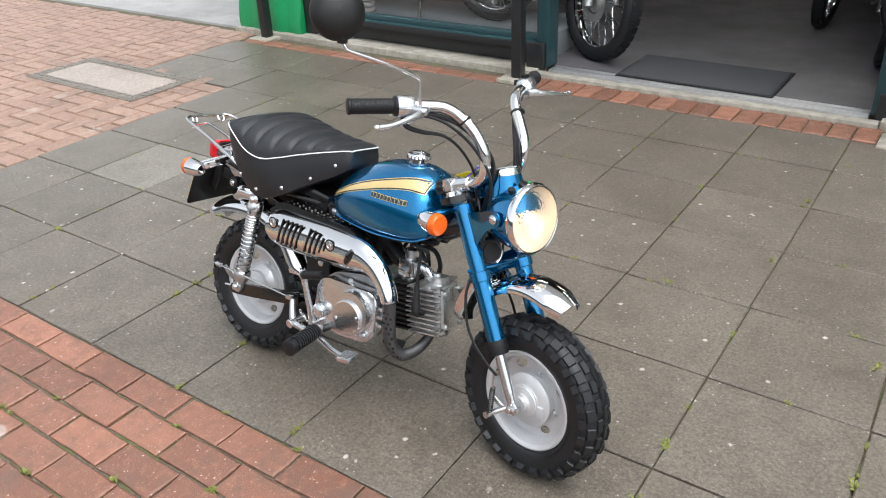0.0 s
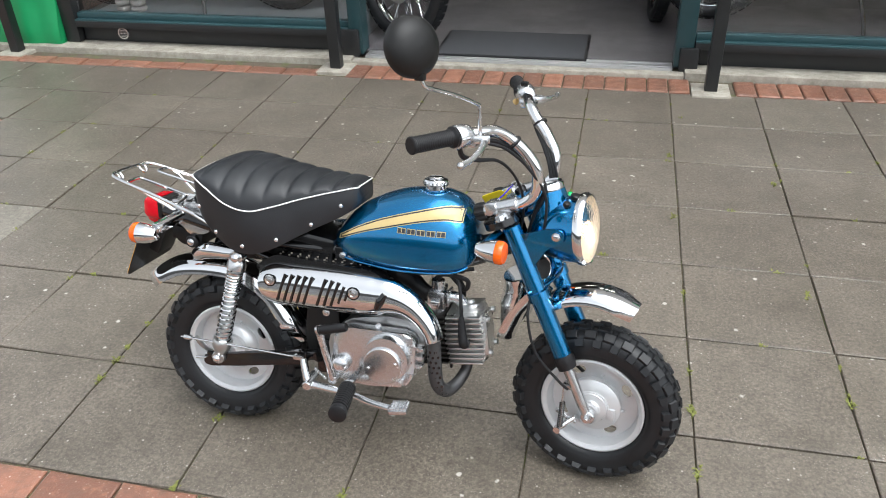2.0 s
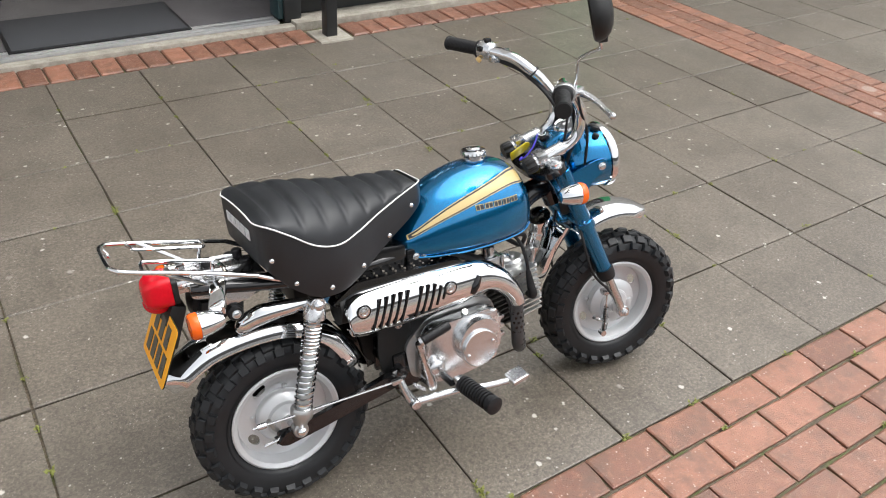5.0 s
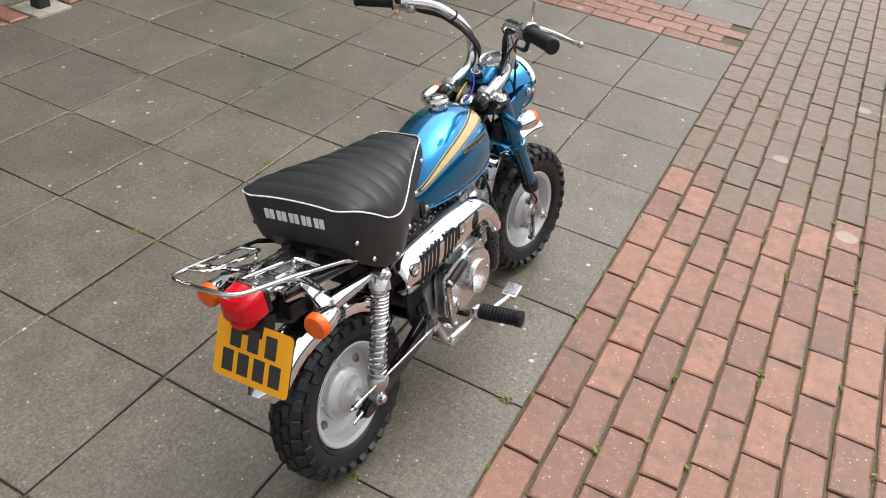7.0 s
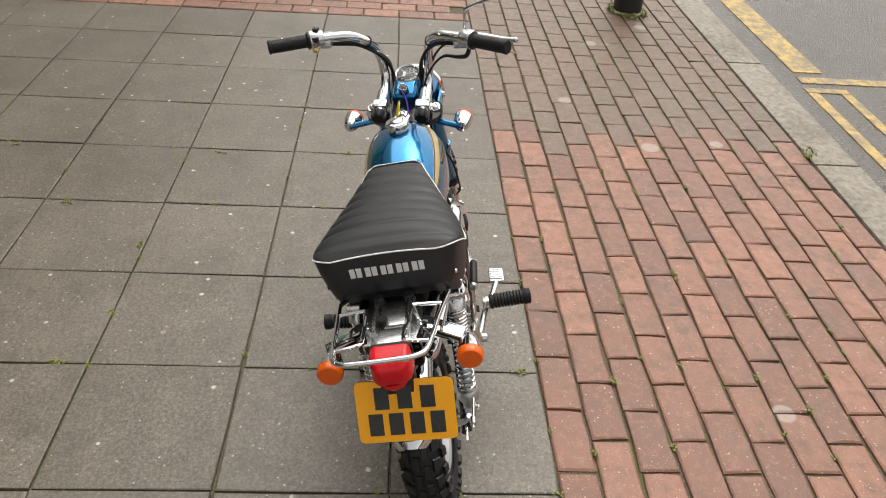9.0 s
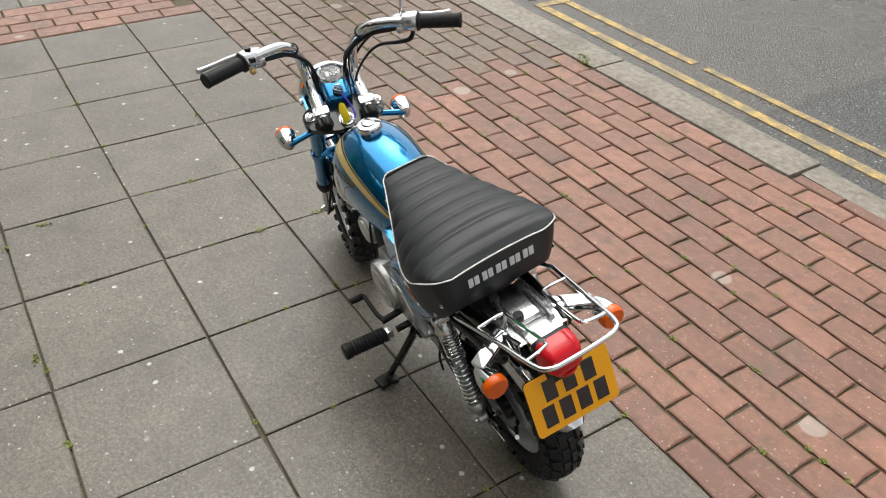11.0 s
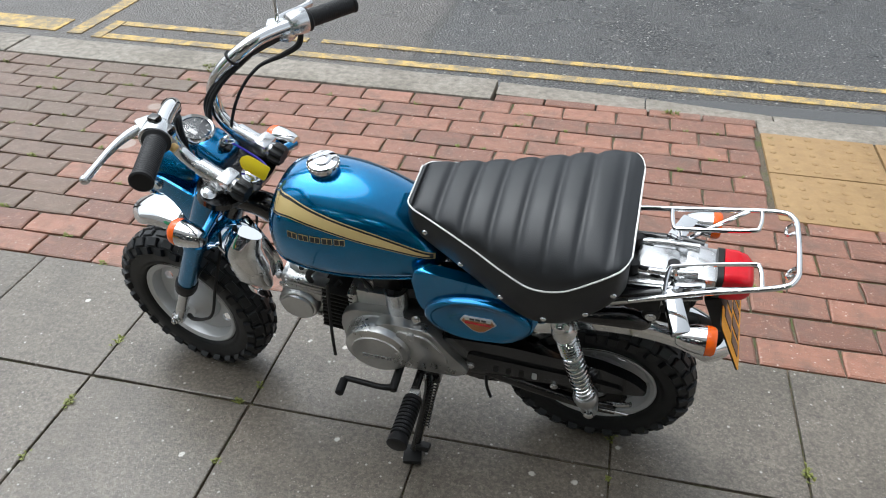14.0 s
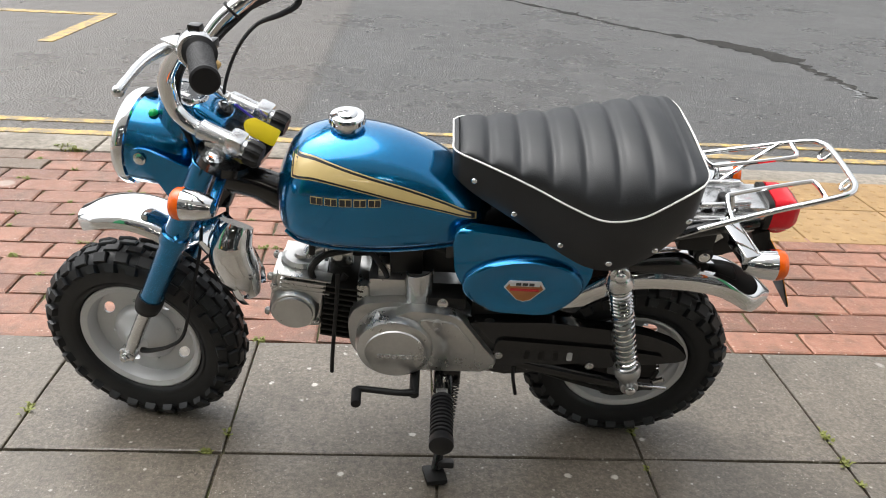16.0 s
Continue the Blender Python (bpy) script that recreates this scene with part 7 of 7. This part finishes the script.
bm = B()
tube(bm, [(0.895, 0.064, 0.208), (0.868, 0.078, 0.224), (0.825, 0.086, 0.25), (0.795, 0.084, 0.282), (0.778, 0.068, 0.36), (0.765, 0.03, 0.46), (0.77, 0.02, 0.56)], [0.006, 0.0045, 0.0035, 0.0032, 0.0032, 0.0032, 0.0032], 8)
P("speedometer_cable", bm, RUBBER, steer=True)
# chrome rear part of the front mudguard, a fat tube beside the front down tube
bm = B()
tube(bm, [(0.71, 0.02, 0.485), (0.722, 0.038, 0.445), (0.712, 0.044, 0.395), (0.695, 0.04, 0.345)], [0.03, 0.04, 0.04, 0.018], 18)
P("air_scoop", bm, CHROME)

# the frame, engine and running gear are slim across the bike
SLIM = ("frame", "tool_box", "battery_cover", "battery_box", "swing_arm", "chain_case", "sprocket", "chain", "rear_mudguard", "engine", "exhaust",
        "side_cover", "footrest_bar", "kick_starter", "side_stand", "air_scoop")
CLUTCH_SIDE = ("clutch_cover", "cover_disc", "disc_screw", "oil_filler_cap")
for ob in bike.children:
    if ob.name.split(".")[0] in SLIM:
        for piece in (ob, *ob.children):
            if piece.name.split(".")[0] not in CLUTCH_SIDE:
                piece.data.transform(Matrix.Diagonal((1, 0.87, 1, 1)))

# ---- motorbikes kept in the shop ----


def spoked_wheel(parent, cx, R, mat_rim):
    mm = Matrix.Translation((cx, 0, R)) @ pose(0, 0, 0, -90, 0, 0)
    bm = B()
    lathe(bm, [(R - 0.075, -0.02), (R - 0.062, -0.024), (R - 0.062, 0.024), (R - 0.075, 0.02), (R - 0.08, 0.0), (R - 0.075, -0.02)], 48, mm, (False, False))
    w = part("wheel", bm, mat_rim, parent)
    bm = B()
    prof = [(R - 0.04 + 0.04 * math.copysign(abs(math.cos(a)) ** 0.8, math.cos(a)), 0.045 * math.sin(a)) for a in np.linspace(-2.5, 2.5, 16)]
    lathe(bm, prof, 48, mm, (False, False))
    for k in range(40):
        a = 2 * math.pi * k / 40
        for y, o in ((0.017, 0), (-0.017, 0.5)):
            th = a + o * 2 * math.pi / 40
            bmesh.ops.create_cube(bm, size=1, matrix=mm @ pose(0, 0, 0, 0, 0, math.degrees(th)) @ Matrix.Translation((R - 0.002, 0, y)) @ Matrix.Diagonal((0.006, 0.036, 0.027, 1)))
    part("tyre", bm, TYRE, w)
    bm = B()
    lathe(bm, [(0.022, -0.05), (0.05, -0.045), (0.05, 0.045), (0.022, 0.05)], 24, mm)
    for y in (-0.05,):
        lathe(bm, [(0.10, y), (0.10, y - 0.004), (0.06, y - 0.004), (0.06, y)], 36, mm, (False, False))
    part("hub", bm, ALLOY, w)
    for k in range(36):
        a = 2 * math.pi * k / 36
        bm = B()
        s = 0.04 if k % 2 else -0.04
        off = 0.5 if (k // 2) % 2 else -0.5
        rod(bm, mm @ Vector((0.045 * math.cos(a + off), 0.045 * math.sin(a + off), s)), mm @ Vector(((R - 0.07) * math.cos(a), (R - 0.07) * math.sin(a), 0)), 0.0022, n=5)
        part("spoke", bm, CHROME, w)
    return w


def shop_bike(at, paint, label):
    b = top("parked_motorbike", label=label, category="motorbike", group="motorbikes kept in the shop", at=at)
    R = 0.30
    spoked_wheel(b, 1.22, R, CHROME)
    spoked_wheel(b, 0.0, R, CHROME)
    for sgn in (1, -1):
        bm = B()
        rod(bm, (1.22, sgn * 0.085, R), (1.0, sgn * 0.085, 0.86), 0.021, n=14)
        rod(bm, (1.215, sgn * 0.085, R - 0.02), (1.12, sgn * 0.085, 0.55), 0.027, n=14)
        part("fork_leg", bm, ALLOY, b)
        bm = B()
        rod(bm, (0.02, sgn * 0.13, R + 0.02), (0.13, sgn * 0.13, 0.68), 0.014, n=10)
        tube(bm, helix((0.04, sgn * 0.13, 0.38), (0.12, sgn * 0.13, 0.66), 0.026, 9, 10), 0.005, 5, raw=True)
        part("shock", bm, CHROME, b)
        bm = B()
        tube(bm, [(0.0, sgn * 0.1, R), (0.4, sgn * 0.1, R + 0.04)], 0.017, 8)
        part("swing_arm", bm, BLACK, b)
    bm = B()
    tube(bm, [(0.98, 0, 0.80), (0.90, 0, 0.60), (0.84, 0, 0.36), (0.70, 0, 0.24), (0.42, 0, 0.24), (0.36, 0, 0.45), (0.34, 0, 0.66)], 0.019, 10)
    tube(bm, [(0.98, 0, 0.82), (0.70, 0, 0.76), (0.36, 0, 0.68), (-0.1, 0, 0.70)], 0.019, 10)
    part("frame", bm, BLACK, b)
    bm = B()
    box(bm, (0.58, 0, 0.36), (0.34, 0.2, 0.2), 0.04)
    lathe(bm, [(0.085, -0.14), (0.09, -0.12), (0.09, 0.12), (0.085, 0.14)], 26, Matrix.Translation((0.66, 0, 0.37)) @ pose(0, 0, 0, 90, 0, 0))
    part("engine", bm, ALLOY, b)
    for k in range(8):
        bm = B()
        box(bm, (0.70 + 0.003 * k, 0, 0.48 + 0.021 * k), (0.15, 0.16, 0.008), 0.003)
        part("cylinder_fin", bm, ALLOY, b)
    bm = B()
    tube(bm, [(0.80, -0.05, 0.56), (0.88, -0.1, 0.48), (0.84, -0.14, 0.30), (0.66, -0.16, 0.22), (0.3, -0.17, 0.25), (-0.1, -0.17, 0.33), (-0.3, -0.17, 0.37)], [0.02, 0.02, 0.02, 0.021, 0.038, 0.042, 0.034], 14)
    part("exhaust", bm, CHROME, b)
    rings = []
    for x, w, z0, z1 in ((0.36, 0.03, 0.74, 0.78), (0.42, 0.08, 0.71, 0.84), (0.58, 0.12, 0.70, 0.92), (0.78, 0.13, 0.72, 0.95), (0.90, 0.10, 0.76, 0.92), (0.95, 0.05, 0.80, 0.87)):
        rings.append([(x, w * math.cos(a), (z0 + z1) / 2 + (z1 - z0) / 2 * math.sin(a)) for a in np.linspace(0, 2 * math.pi, 20, False)])
    part("fuel_tank", loft(B(), rings), paint, b)
    bm = B()
    box(bm, (0.1, 0, 0.78), (0.6, 0.22, 0.09), 0.035)
    part("seat", bm, VINYL, b)
    part("front_mudguard", tube(B(), [(1.46, 0, 0.52), (1.36, 0, 0.615), (1.22, 0, 0.645), (1.08, 0, 0.61), (0.98, 0, 0.52)], [0.03, 0.045, 0.05, 0.045, 0.03], 10), paint, b)
    part("rear_mudguard", tube(B(), [(-0.33, 0, 0.45), (-0.22, 0, 0.58), (0.0, 0, 0.66), (0.2, 0, 0.6)], [0.04, 0.06, 0.06, 0.05], 10), paint, b)
    bm = B()
    lathe(bm, [(0.02, 0), (0.07, 0.02), (0.088, 0.08), (0.088, 0.11), (0.05, 0.125)], 26, along((1.02, 0, 0.86), (1.2, 0, 0.86)))
    part("headlamp", bm, CHROME, b)
    bm = B()
    tube(bm, [(0.84, -0.38, 1.0), (0.93, -0.25, 1.02), (1.0, -0.08, 0.95), (1.0, 0.08, 0.95), (0.93, 0.25, 1.02), (0.84, 0.38, 1.0)], 0.012, 10)
    part("handlebar", bm, CHROME, b)
    bm = B()
    tube(bm, [(0.5, 0.06, 0.27), (0.46, 0.2, 0.12), (0.44, 0.26, 0.012)], 0.011, 8)
    part("side_stand", bm, BLACK, b)
    return b


shop_bike(pose(-1.92, 4.17, 0.03, -6, 0, -31) @ Matrix.Scale(1.12, 4), OLIVE, "olive green motorbike parked inside the shop door")
shop_bike(pose(-1.52, 3.58, 0.172, -4, 0, 180), BLACK, "black motorbike on display behind the shop window")
shop_bike(pose(0.30, 6.1, 0.03, -6, 0, -92), BLACK, "dark motorbike parked deep inside the shop")
shop_bike(pose(0.66, 5.30, 0.03, -6, 0, -86), REDPAINT, "red motorbike parked inside the shop by the door")
shop_bike(pose(2.25, 3.66, 0.172, -4, 0, 180), CHROME, "bright plated motorbike behind the shop window")

# yellow bins and spare parts in the windows
for x, w in ((2.23, 0.17), (2.46, 0.27)):
    bm = B()
    loft(bm, [[(sx * w * 0.5 * s, sy * 0.09 * s, z) for sx, sy in rounded([(-1, -1), (1, -1), (1, 1), (-1, 1)], 0.3)] for z, s in ((0, 0.85), (0.01, 0.9), (0.28, 1.0), (0.285, 1.03), (0.3, 1.03))])
    top("storage_bin", bm, YELLOW, label="bright yellow plastic bin standing in the shop window", category="bin", group="yellow bins in the window", at=pose(x, 3.42, 0.171))
for k in range(6):
    bm = B()
    lathe(bm, [(0.02, 0), (0.045, 0.006), (0.05, 0.02), (0.045, 0.034), (0.02, 0.04)], 18)
    top("spare_part", bm, PALE, label="pale rounded spare part piled in the shop window", category="spare part", group="spare parts in the window",
        at=pose(-2.56 + (k % 2) * 0.105, 3.40, 0.171 + 0.0385 * (k // 2)))

# ---- paving pieces, laid last ----
for name, me, m, parent in piece_jobs:
    ob = new(name, me)
    ob.matrix_basis = m
    ob.parent = parent
